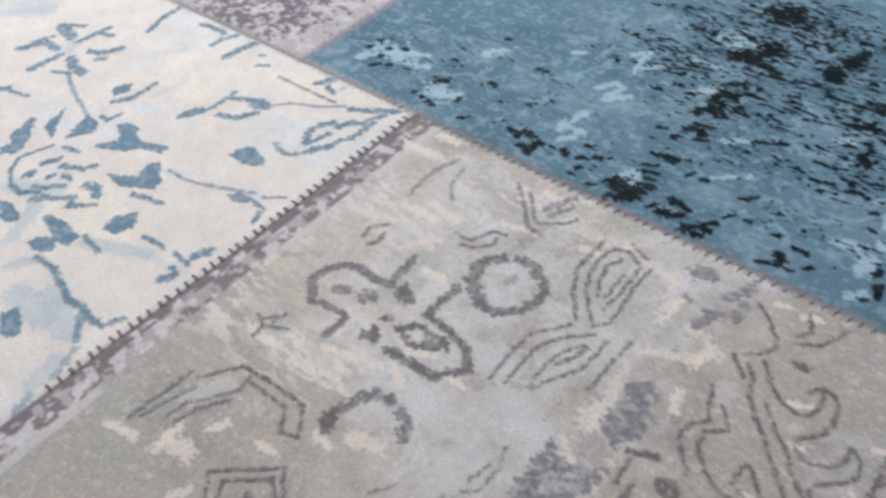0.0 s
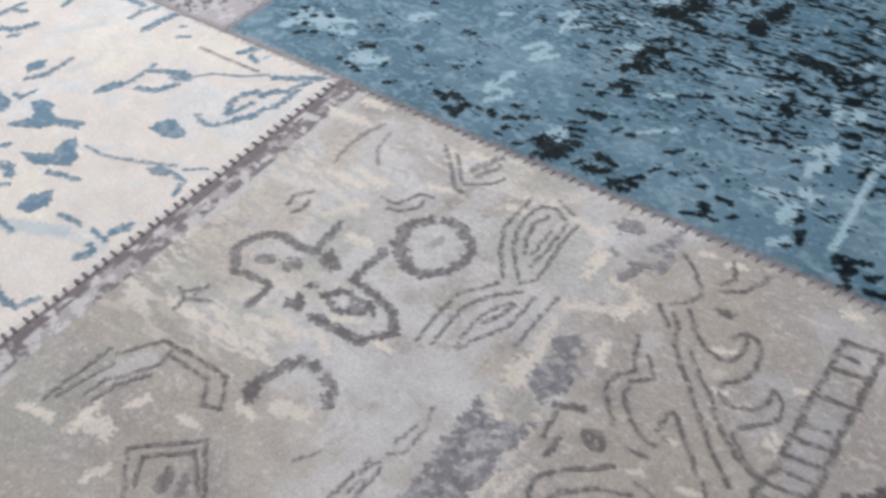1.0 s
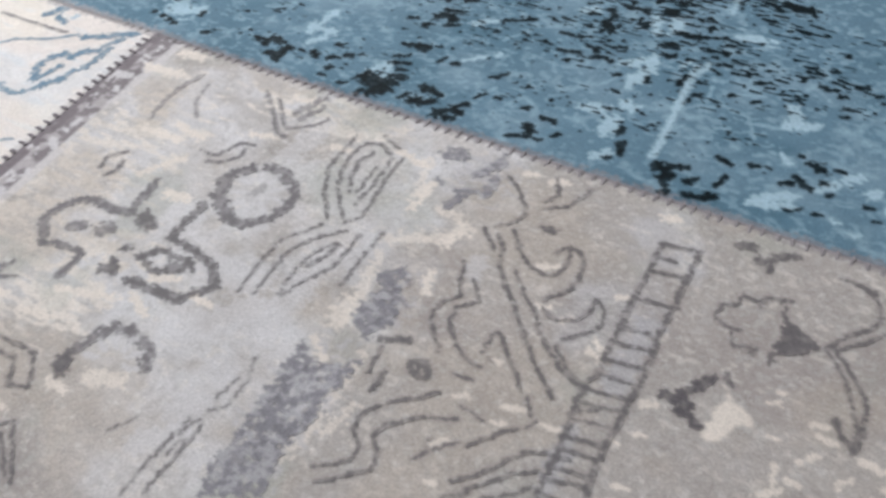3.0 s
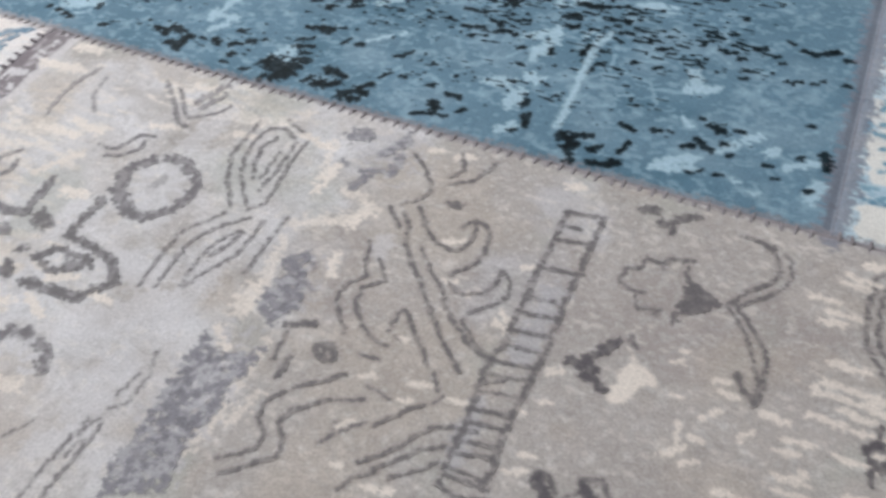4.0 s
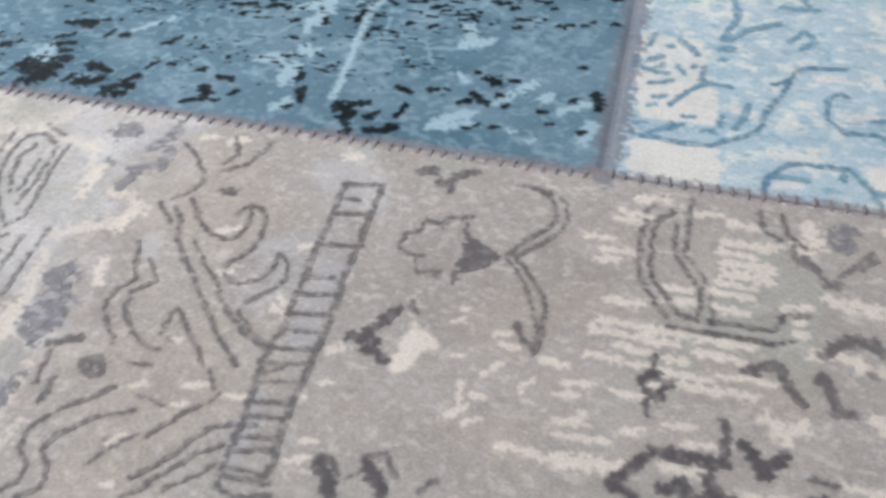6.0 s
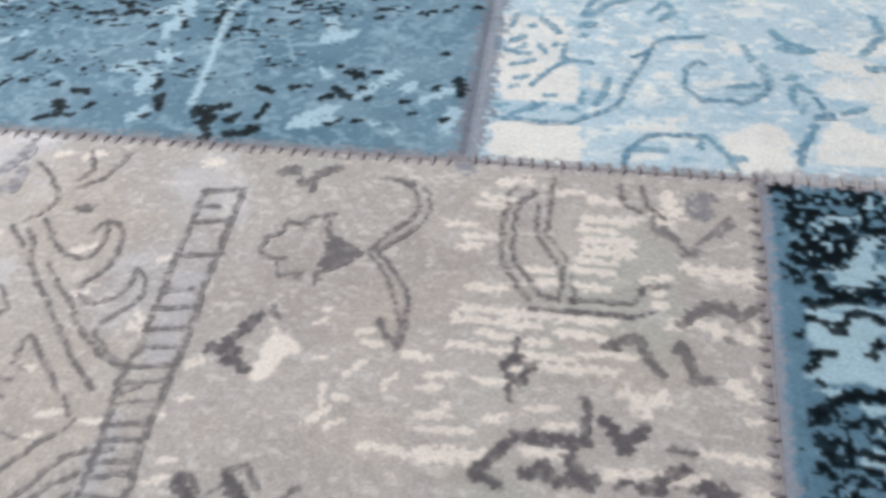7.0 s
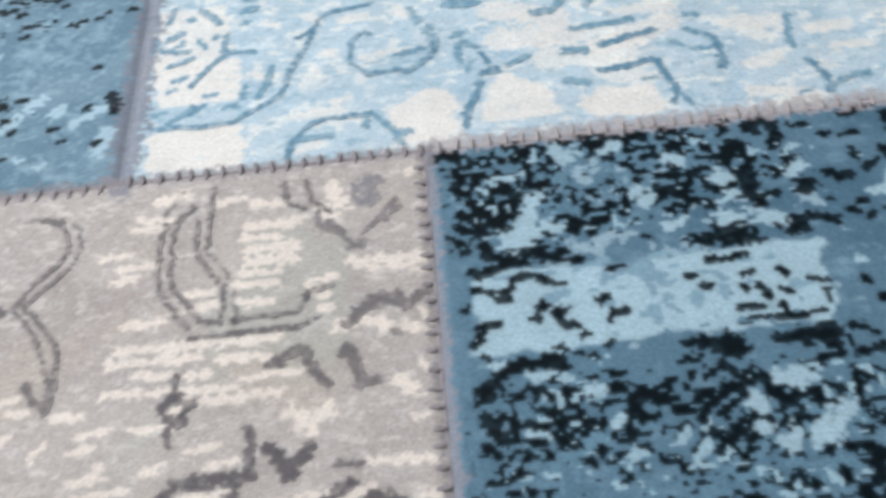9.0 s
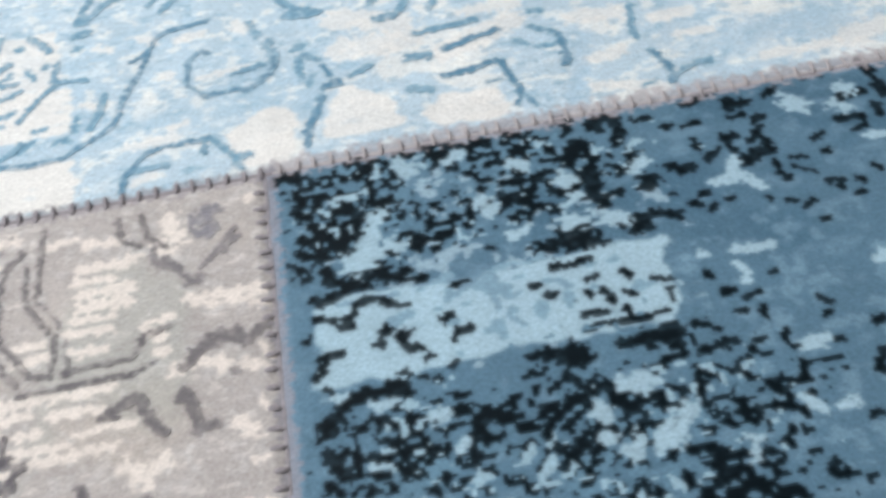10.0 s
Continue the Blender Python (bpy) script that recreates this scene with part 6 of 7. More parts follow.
smear(f, [(310, 107), (315, 107)], 2.5, BLACK)
f = begin("black_fleck")
smear(f, [(308, 79), (309, 85)], 1.6, BLACK)
f = begin("black_fleck")
smear(f, [(273, 91), (280, 91)], 1.7, BLACK)
f = begin("black_fleck")
smear(f, [(452, 68), (455, 69)], 1.4, BLACK)
f = begin("stray_fleck_weave")
dashes(BLUE_BOX, [(230, 130, 150, 70), (330, 105, 140, 50), (140, 150, 120, 60)], 0.29, BLACK, 111, 4.0, 1.4, f)
dashes(BLUE_BOX, [(150, 60, 400, 70)], 0.19, BLACK, 113, 3.6, 1.4, f)
dashes(BLUE_BOX, [(215, 210, 190, 120), (330, 150, 120, 60)], 0.355, BLACK, 117, 5.2, 1.4, f)
f = 0
stroke(f, [(336, 108), (332, 87), (333, 54), (333, 24)], 4.2, STAIN, 0.85, 0.8, 0.06)
stroke(f, [(332, 192), (334, 161)], 3.6, STAIN, 0.6, 0.8, 0.1)

f = 0
PALE, FLECK = (160, 186, 199), (6, 18, 24)
fill(f, [(613, -62), (626, -60), (642, -60), (654, -61), (678, -62), (703, -61), (724, -60), (739, -62), (737, -68), (736, -83), (737, -90), (726, -94), (707, -92), (685, -92), (660, -93), (637, -92), (618, -93), (607, -94), (613, -83), (612, -72)], PALE, 1, 1.6, 0.0)
smear(f, [(659, -69), (668, -65), (677, -65)], 1.7, (112, 143, 163), 0.75, 0.5)
smear(f, [(675, -70), (676, -76)], 1.8, (112, 143, 163), 0.75, 0.5)
smear(f, [(651, -61), (676, -63)], 1.5, (112, 143, 163), 0.75, 0.5)
smear(f, [(679, -80), (683, -84)], 1.8, (112, 143, 163), 0.75, 0.5)
smear(f, [(621, -63), (642, -63)], 1.3, (112, 143, 163), 0.75, 0.5)
smear(f, [(698, -70), (702, -73)], 2.1, (112, 143, 163), 0.75, 0.5)
smear(f, [(680, -73), (684, -72)], 1.4, (112, 143, 163), 0.75, 0.5)
f = begin("black_fleck")
smear(f, [(602, -6), (606, -4), (610, -5)], 3.4, FLECK)
f = begin("black_fleck")
smear(f, [(609, -5), (618, -11)], 4.8, FLECK)
f = begin("black_fleck")
smear(f, [(615, -9)], 5.3, FLECK)
f = begin("black_fleck")
smear(f, [(623, -9), (632, -8), (640, -8)], 4.8, FLECK)
f = begin("black_fleck")
smear(f, [(629, -5), (637, 0)], 2.7, FLECK)
f = begin("black_fleck")
smear(f, [(639, -3), (646, -6)], 2.0, FLECK)
f = begin("black_fleck")
smear(f, [(642, -11), (647, -14)], 5.7, FLECK)
f = begin("black_fleck")
smear(f, [(638, -15), (638, -19)], 3.3, FLECK)
f = begin("black_fleck")
smear(f, [(650, -4), (656, -4)], 2.5, FLECK)
f = begin("black_fleck")
smear(f, [(649, -20), (652, -22)], 2.8, FLECK)
f = begin("black_fleck")
smear(f, [(639, -23), (647, -24)], 3.3, FLECK)
f = begin("black_fleck")
smear(f, [(640, -30), (646, -31)], 5.5, FLECK)
f = begin("black_fleck")
smear(f, [(643, -36)], 2.9, FLECK)
f = begin("black_fleck")
smear(f, [(609, -14), (612, -19), (609, -22), (614, -25)], 3.0, FLECK)
f = begin("black_fleck")
smear(f, [(617, -17), (618, -23)], 2.1, FLECK)
f = begin("black_fleck")
smear(f, [(623, -27), (628, -22)], 4.7, FLECK)
f = begin("black_fleck")
smear(f, [(630, -24), (632, -29), (636, -27)], 3.4, FLECK)
f = begin("black_fleck")
smear(f, [(616, -30), (620, -34), (627, -33), (631, -33)], 3.9, FLECK)
f = begin("black_fleck")
smear(f, [(624, -36), (626, -40), (629, -38)], 5.8, FLECK)
f = begin("black_fleck")
smear(f, [(614, -35), (618, -40)], 4.2, FLECK)
f = begin("black_fleck")
smear(f, [(609, -40), (615, -43), (619, -43)], 3.3, FLECK)
f = begin("black_fleck")
smear(f, [(610, -34), (612, -36)], 1.8, FLECK)
f = begin("black_fleck")
smear(f, [(605, -44), (611, -47)], 2.2, FLECK)
f = begin("black_fleck")
smear(f, [(606, -50), (612, -51)], 2.2, FLECK)
f = begin("black_fleck")
smear(f, [(617, -48), (621, -51)], 2.4, FLECK)
f = begin("black_fleck")
smear(f, [(618, -54), (622, -54)], 2.2, FLECK)
f = begin("black_fleck")
smear(f, [(613, -59), (616, -61), (620, -59), (624, -58)], 2.8, FLECK)
f = begin("black_fleck")
smear(f, [(628, -54), (635, -54), (639, -53)], 4.1, FLECK)
f = begin("black_fleck")
smear(f, [(626, -57), (632, -58)], 3.2, FLECK)
f = begin("black_fleck")
smear(f, [(635, -47), (638, -52)], 2.0, FLECK)
f = begin("black_fleck")
smear(f, [(639, -45), (641, -46)], 1.8, FLECK)
f = begin("black_fleck")
smear(f, [(640, -57), (647, -55)], 2.4, FLECK)
f = begin("black_fleck")
smear(f, [(642, -58), (652, -59)], 1.7, FLECK)
f = begin("black_fleck")
smear(f, [(626, -64), (634, -63)], 1.9, FLECK)
f = begin("black_fleck")
smear(f, [(637, -65), (644, -68)], 1.9, FLECK)
f = begin("black_fleck")
smear(f, [(650, -41), (654, -43)], 4.0, FLECK)
f = begin("black_fleck")
smear(f, [(654, -31), (655, -33)], 2.3, FLECK)
f = begin("black_fleck")
smear(f, [(664, -1), (664, -10)], 4.6, FLECK)
f = begin("black_fleck")
smear(f, [(667, -6), (673, -4), (679, -7), (686, -7)], 4.2, FLECK)
f = begin("black_fleck")
smear(f, [(682, -1), (683, -11)], 2.7, FLECK)
f = begin("black_fleck")
smear(f, [(669, -14), (677, -17)], 1.9, FLECK)
f = begin("black_fleck")
smear(f, [(659, -38), (666, -40)], 2.7, FLECK)
f = begin("black_fleck")
smear(f, [(667, -36), (669, -37)], 1.8, FLECK)
f = begin("black_fleck")
smear(f, [(675, -32), (677, -32)], 2.8, FLECK)
f = begin("black_fleck")
smear(f, [(668, -25), (672, -27)], 1.4, FLECK)
f = begin("black_fleck")
smear(f, [(679, -26), (682, -27)], 2.1, FLECK)
f = begin("black_fleck")
smear(f, [(613, -67), (619, -69)], 1.9, FLECK)
f = begin("black_fleck")
smear(f, [(622, -69), (626, -68)], 1.9, FLECK)
f = begin("black_fleck")
smear(f, [(657, -76), (659, -76)], 2.7, FLECK)
f = begin("black_fleck")
smear(f, [(662, -64), (668, -64)], 1.1, FLECK)
f = begin("black_fleck")
smear(f, [(692, -1), (697, -3), (695, -5)], 2.7, FLECK)
f = begin("black_fleck")
smear(f, [(701, -14), (704, -10), (703, -7)], 3.2, FLECK)
f = begin("black_fleck")
smear(f, [(708, -10), (709, -14)], 2.7, FLECK)
f = begin("black_fleck")
smear(f, [(712, -1), (718, -2), (717, -6)], 3.2, FLECK)
f = begin("black_fleck")
smear(f, [(730, -2), (729, -9), (727, -7)], 3.7, FLECK)
f = begin("black_fleck")
smear(f, [(736, -4), (737, -12), (735, -16)], 4.1, FLECK)
f = begin("black_fleck")
smear(f, [(717, -15), (720, -14), (717, -19), (713, -21)], 3.6, FLECK)
f = begin("black_fleck")
smear(f, [(689, -16), (692, -16)], 2.4, FLECK)
f = begin("black_fleck")
smear(f, [(689, -26), (695, -26)], 2.6, FLECK)
f = begin("black_fleck")
smear(f, [(701, -26), (704, -25)], 3.0, FLECK)
f = begin("black_fleck")
smear(f, [(686, -31), (693, -34), (697, -31)], 3.0, FLECK)
f = begin("black_fleck")
smear(f, [(705, -33), (708, -35), (714, -34)], 2.1, FLECK)
f = begin("black_fleck")
smear(f, [(718, -30), (722, -28), (720, -37), (721, -41)], 5.0, FLECK)
f = begin("black_fleck")
smear(f, [(738, -22), (736, -30), (732, -30)], 3.0, FLECK)
f = begin("black_fleck")
smear(f, [(726, -39), (730, -39)], 2.0, FLECK)
f = begin("black_fleck")
smear(f, [(689, -42), (693, -42)], 2.9, FLECK)
f = begin("black_fleck")
smear(f, [(698, -39), (702, -39)], 1.4, FLECK)
f = begin("black_fleck")
smear(f, [(704, -41), (706, -41)], 2.9, FLECK)
f = begin("black_fleck")
smear(f, [(694, -57), (702, -56), (705, -53), (714, -52)], 4.6, FLECK)
f = begin("black_fleck")
smear(f, [(706, -58), (716, -57)], 4.1, FLECK)
f = begin("black_fleck")
smear(f, [(726, -53), (732, -52), (739, -51), (747, -53)], 2.9, FLECK)
f = begin("black_fleck")
smear(f, [(729, -56), (736, -55)], 2.4, FLECK)
f = begin("black_fleck")
smear(f, [(740, -35), (744, -37), (738, -40)], 3.0, FLECK)
f = begin("black_fleck")
smear(f, [(750, -32), (758, -34)], 2.1, FLECK)
f = begin("black_fleck")
smear(f, [(753, -35), (754, -36)], 1.8, FLECK)
f = begin("black_fleck")
smear(f, [(763, -23), (763, -27)], 2.1, FLECK)
f = begin("black_fleck")
smear(f, [(761, -15), (767, -14)], 1.7, FLECK)
f = begin("black_fleck")
smear(f, [(755, -14), (756, -14)], 2.2, FLECK)
f = begin("black_fleck")
smear(f, [(744, -8), (749, -8)], 2.0, FLECK)
f = begin("black_fleck")
smear(f, [(752, -50), (756, -50)], 2.0, FLECK)
f = begin("black_fleck")
smear(f, [(747, -44), (748, -44)], 1.8, FLECK)
f = begin("black_fleck")
smear(f, [(764, -5), (772, -4)], 2.0, FLECK)
f = begin("black_fleck")
smear(f, [(678, -52), (680, -53)], 1.7, FLECK)
f = begin("black_fleck")
smear(f, [(769, -3), (777, 0)], 2.3, FLECK)
f = begin("black_fleck")
smear(f, [(781, -9), (787, -9)], 4.2, FLECK)
f = begin("black_fleck")
smear(f, [(780, -15), (785, -15)], 1.9, FLECK)
f = begin("black_fleck")
smear(f, [(789, -18), (791, -17)], 2.7, FLECK)
f = begin("black_fleck")
smear(f, [(796, -8), (802, -5)], 1.7, FLECK)
f = begin("black_fleck")
smear(f, [(775, -24), (776, -30)], 2.3, FLECK)
f = begin("black_fleck")
smear(f, [(777, -23), (779, -24)], 1.9, FLECK)
f = begin("black_fleck")
smear(f, [(784, -28), (789, -22)], 2.2, FLECK)
f = begin("black_fleck")
smear(f, [(779, -36), (785, -33), (789, -33)], 3.9, FLECK)
f = begin("black_fleck")
smear(f, [(788, -29), (789, -30)], 2.8, FLECK)
f = begin("black_fleck")
smear(f, [(789, -38), (789, -42), (790, -46)], 2.3, FLECK)
f = begin("black_fleck")
smear(f, [(766, -32), (770, -29)], 2.1, FLECK)
f = begin("black_fleck")
smear(f, [(815, -1), (820, -2)], 2.5, FLECK)
f = begin("black_fleck")
smear(f, [(824, -15), (829, -15), (834, -14)], 1.7, FLECK)
f = begin("black_fleck")
smear(f, [(819, -25), (829, -26)], 2.1, FLECK)
f = begin("black_fleck")
smear(f, [(839, 1), (840, -5), (840, -10)], 2.3, FLECK)
f = begin("black_fleck")
smear(f, [(841, -12), (840, -17)], 3.4, FLECK)
f = begin("black_fleck")
smear(f, [(835, -23), (836, -25)], 2.9, FLECK)
f = begin("black_fleck")
smear(f, [(822, -31), (828, -30)], 1.4, FLECK)
f = begin("black_fleck")
smear(f, [(810, -30), (807, -32)], 1.9, FLECK)
f = begin("black_fleck")
smear(f, [(808, -38), (810, -38)], 1.8, FLECK)
f = begin("black_fleck")
smear(f, [(795, -38), (801, -39)], 1.1, FLECK)
f = begin("black_fleck")
smear(f, [(795, -42), (801, -46)], 1.1, FLECK)
f = begin("black_fleck")
smear(f, [(804, -51), (809, -51), (808, -54)], 1.6, FLECK)
f = begin("black_fleck")
smear(f, [(757, -47), (759, -46)], 2.0, FLECK)
f = begin("black_fleck")
smear(f, [(759, -54), (761, -51)], 1.5, FLECK)
f = begin("black_fleck")
smear(f, [(766, -51), (768, -50)], 1.3, FLECK)
f = begin("black_fleck")
smear(f, [(780, -53), (781, -54)], 1.3, FLECK)
f = begin("black_fleck")
smear(f, [(787, -56), (789, -56)], 1.3, FLECK)
f = begin("black_fleck")
smear(f, [(792, -59), (796, -58)], 1.5, FLECK)
f = begin("black_fleck")
smear(f, [(796, -66), (797, -66)], 1.7, FLECK)
f = begin("black_fleck")
smear(f, [(812, -58), (814, -58)], 1.3, FLECK)
f = begin("black_fleck")
smear(f, [(814, -52), (816, -53)], 1.3, FLECK)
f = begin("black_fleck")
smear(f, [(823, -48), (824, -49)], 2.0, FLECK)
f = begin("black_fleck")
smear(f, [(608, -75), (610, -74)], 1.8, FLECK)
f = begin("black_fleck")
smear(f, [(621, -72), (625, -72)], 2.3, FLECK)
f = begin("black_fleck")
smear(f, [(613, -82), (617, -82), (621, -81)], 1.6, FLECK)
f = begin("black_fleck")
smear(f, [(610, -89), (614, -86), (615, -84)], 1.8, FLECK)
f = begin("black_fleck")
smear(f, [(633, -81), (635, -77), (637, -75)], 2.4, FLECK)
f = begin("black_fleck")
smear(f, [(640, -79), (644, -79)], 2.4, FLECK)
f = begin("black_fleck")
smear(f, [(641, -82), (644, -85), (647, -85)], 2.6, FLECK)
f = begin("black_fleck")
smear(f, [(648, -89), (650, -89)], 1.8, FLECK)
f = begin("black_fleck")
smear(f, [(659, -84), (661, -81), (665, -81)], 1.8, FLECK)
f = begin("black_fleck")
smear(f, [(656, -94), (658, -92)], 1.4, FLECK)
f = begin("black_fleck")
smear(f, [(645, -95), (647, -96)], 1.2, FLECK)
f = begin("black_fleck")
smear(f, [(650, -97), (652, -97)], 1.2, FLECK)
f = begin("black_fleck")
smear(f, [(618, -100), (625, -97), (631, -97), (637, -96), (640, -93)], 2.9, FLECK)
f = begin("black_fleck")
smear(f, [(636, -98), (639, -98)], 4.2, FLECK)
f = begin("black_fleck")
smear(f, [(625, -98), (629, -98)], 3.2, FLECK)
f = begin("black_fleck")
smear(f, [(614, -93), (617, -97)], 1.1, FLECK)
f = begin("black_fleck")
smear(f, [(601, -96), (602, -97)], 1.5, FLECK)
f = begin("black_fleck")
smear(f, [(610, -106), (615, -104), (618, -105)], 2.4, FLECK)
f = begin("black_fleck")
smear(f, [(612, -108), (616, -108)], 2.8, FLECK)
f = begin("black_fleck")
smear(f, [(604, -107), (607, -110), (610, -110)], 1.7, FLECK)
f = begin("black_fleck")
smear(f, [(626, -107), (631, -107), (634, -110)], 2.8, FLECK)
f = begin("black_fleck")
smear(f, [(630, -112), (633, -116), (631, -118)], 3.4, FLECK)
f = begin("black_fleck")
smear(f, [(622, -108), (624, -109)], 1.5, FLECK)
f = begin("black_fleck")
smear(f, [(635, -104), (639, -103)], 1.3, FLECK)
f = begin("black_fleck")
smear(f, [(642, -109), (644, -109)], 2.0, FLECK)
f = begin("black_fleck")
smear(f, [(636, -115), (639, -112), (642, -111)], 2.8, FLECK)
f = begin("black_fleck")
smear(f, [(626, -119), (633, -119), (637, -118)], 2.2, FLECK)
f = begin("black_fleck")
smear(f, [(637, -119), (642, -118), (647, -121)], 3.1, FLECK)
f = begin("black_fleck")
smear(f, [(636, -124), (643, -126)], 4.9, FLECK)
f = begin("black_fleck")
smear(f, [(640, -122), (646, -127)], 2.8, FLECK)
f = begin("black_fleck")
smear(f, [(647, -121), (647, -126)], 2.3, FLECK)
f = begin("black_fleck")
smear(f, [(654, -110), (659, -110)], 1.3, FLECK)
f = begin("black_fleck")
smear(f, [(660, -115), (663, -114), (666, -113)], 2.7, FLECK)
f = begin("black_fleck")
smear(f, [(660, -118), (660, -123), (657, -126)], 4.5, FLECK)
f = begin("black_fleck")
smear(f, [(662, -122), (663, -119)], 1.6, FLECK)
f = begin("black_fleck")
smear(f, [(612, -116), (615, -120), (617, -116)], 3.0, FLECK)
f = begin("black_fleck")
smear(f, [(615, -121), (620, -121), (621, -119)], 3.0, FLECK)
f = begin("black_fleck")
smear(f, [(617, -125), (621, -123)], 1.6, FLECK)
f = begin("black_fleck")
smear(f, [(606, -114), (607, -114)], 1.1, FLECK)
f = begin("black_fleck")
smear(f, [(603, -123), (604, -123)], 1.6, FLECK)
f = begin("black_fleck")
smear(f, [(611, -125), (614, -128)], 2.3, FLECK)
f = begin("black_fleck")
smear(f, [(624, -125), (630, -125), (633, -123)], 1.6, FLECK)
f = begin("black_fleck")
smear(f, [(624, -129), (632, -130), (637, -130)], 2.6, FLECK)
f = begin("black_fleck")
smear(f, [(635, -131), (642, -130), (645, -133)], 1.9, FLECK)
f = begin("black_fleck")
smear(f, [(650, -133), (651, -133)], 1.2, FLECK)
f = begin("black_fleck")
smear(f, [(660, -130), (662, -129)], 1.2, FLECK)
f = begin("black_fleck")
smear(f, [(658, -136), (660, -137)], 1.5, FLECK)
f = begin("black_fleck")
smear(f, [(697, -65), (704, -65), (711, -64)], 1.7, FLECK)
f = begin("black_fleck")
smear(f, [(708, -72), (712, -71)], 1.2, FLECK)
f = begin("black_fleck")
smear(f, [(706, -76), (708, -78)], 1.6, FLECK)
f = begin("black_fleck")
smear(f, [(689, -70), (692, -70)], 1.3, FLECK)
f = begin("black_fleck")
smear(f, [(693, -75), (696, -75)], 1.9, FLECK)
f = begin("black_fleck")
smear(f, [(700, -78), (701, -78)], 1.2, FLECK)
f = begin("black_fleck")
smear(f, [(712, -77), (714, -80), (715, -82)], 2.0, FLECK)
f = begin("black_fleck")
smear(f, [(721, -70), (722, -73)], 1.9, FLECK)
f = begin("black_fleck")
smear(f, [(720, -79), (722, -80)], 1.8, FLECK)
f = begin("black_fleck")
smear(f, [(704, -85), (711, -85)], 1.6, FLECK)
f = begin("black_fleck")
smear(f, [(703, -90), (709, -89), (717, -90), (725, -90)], 1.4, FLECK)
f = begin("black_fleck")
smear(f, [(718, -86), (718, -88)], 2.2, FLECK)
f = begin("black_fleck")
smear(f, [(727, -89), (731, -88)], 1.8, FLECK)
f = begin("black_fleck")
smear(f, [(730, -76), (736, -78)], 1.4, FLECK)
f = begin("black_fleck")
smear(f, [(735, -81), (734, -85)], 1.8, FLECK)
f = begin("black_fleck")
smear(f, [(688, -96), (694, -98), (699, -98)], 4.1, FLECK)
f = begin("black_fleck")
smear(f, [(696, -95), (698, -101)], 3.6, FLECK)
f = begin("black_fleck")
smear(f, [(702, -100), (703, -100)], 1.5, FLECK)
f = begin("black_fleck")
smear(f, [(682, -96), (685, -95)], 1.7, FLECK)
f = begin("black_fleck")
smear(f, [(713, -97), (719, -97), (727, -96), (733, -96)], 2.9, FLECK)
f = begin("black_fleck")
smear(f, [(722, -98), (731, -99)], 3.7, FLECK)
f = begin("black_fleck")
smear(f, [(721, -108), (725, -106), (732, -105)], 2.1, FLECK)
f = begin("black_fleck")
smear(f, [(722, -108), (724, -108)], 2.6, FLECK)
f = begin("black_fleck")
smear(f, [(692, -105), (695, -108)], 2.3, FLECK)
f = begin("black_fleck")
smear(f, [(700, -109), (705, -112)], 3.9, FLECK)
f = begin("black_fleck")
smear(f, [(691, -114), (697, -114)], 4.6, FLECK)
f = begin("black_fleck")
smear(f, [(692, -119), (688, -120)], 1.8, FLECK)
f = begin("black_fleck")
smear(f, [(706, -117), (713, -116), (719, -117)], 3.1, FLECK)
f = begin("black_fleck")
smear(f, [(708, -119), (715, -120)], 3.8, FLECK)
f = begin("black_fleck")
smear(f, [(682, -122), (682, -126), (685, -129)], 3.0, FLECK)
f = begin("black_fleck")
smear(f, [(685, -132), (691, -135), (696, -131)], 3.6, FLECK)
f = begin("black_fleck")
smear(f, [(694, -125), (697, -127)], 3.4, FLECK)
f = begin("black_fleck")
smear(f, [(687, -131), (692, -126)], 2.7, FLECK)
f = begin("black_fleck")
smear(f, [(696, -122), (703, -125)], 2.3, FLECK)
f = begin("black_fleck")
smear(f, [(707, -125), (705, -123)], 1.6, FLECK)
f = begin("black_fleck")
smear(f, [(710, -126), (716, -127), (720, -123), (726, -121)], 3.2, FLECK)
f = begin("black_fleck")
smear(f, [(724, -115), (728, -117)], 1.8, FLECK)
f = begin("black_fleck")
smear(f, [(731, -117), (733, -123)], 2.5, FLECK)
f = begin("black_fleck")
smear(f, [(734, -110), (737, -113)], 1.9, FLECK)
f = begin("black_fleck")
smear(f, [(737, -105), (741, -105)], 1.7, FLECK)
f = begin("black_fleck")
smear(f, [(739, -95), (742, -96)], 1.8, FLECK)
f = begin("black_fleck")
smear(f, [(682, -114), (686, -114)], 1.8, FLECK)
f = begin("black_fleck")
smear(f, [(686, -108), (688, -108)], 1.5, FLECK)
f = begin("black_fleck")
smear(f, [(670, -114), (675, -115)], 1.6, FLECK)
f = begin("black_fleck")
smear(f, [(669, -125), (673, -127)], 1.2, FLECK)
f = begin("black_fleck")
smear(f, [(668, -134), (670, -134)], 1.4, FLECK)
f = begin("black_fleck")
smear(f, [(677, -132), (679, -130)], 1.2, FLECK)
f = begin("black_fleck")
smear(f, [(677, -139), (679, -138)], 1.4, FLECK)
f = begin("black_fleck")
smear(f, [(696, -134), (700, -133)], 2.3, FLECK)
f = begin("black_fleck")
smear(f, [(705, -134), (708, -137), (706, -140)], 2.9, FLECK)
f = begin("black_fleck")
smear(f, [(714, -136), (718, -135)], 1.6, FLECK)
f = begin("black_fleck")
smear(f, [(717, -142), (719, -145)], 2.9, FLECK)
f = begin("black_fleck")
smear(f, [(725, -137), (730, -136)], 2.1, FLECK)
f = begin("black_fleck")
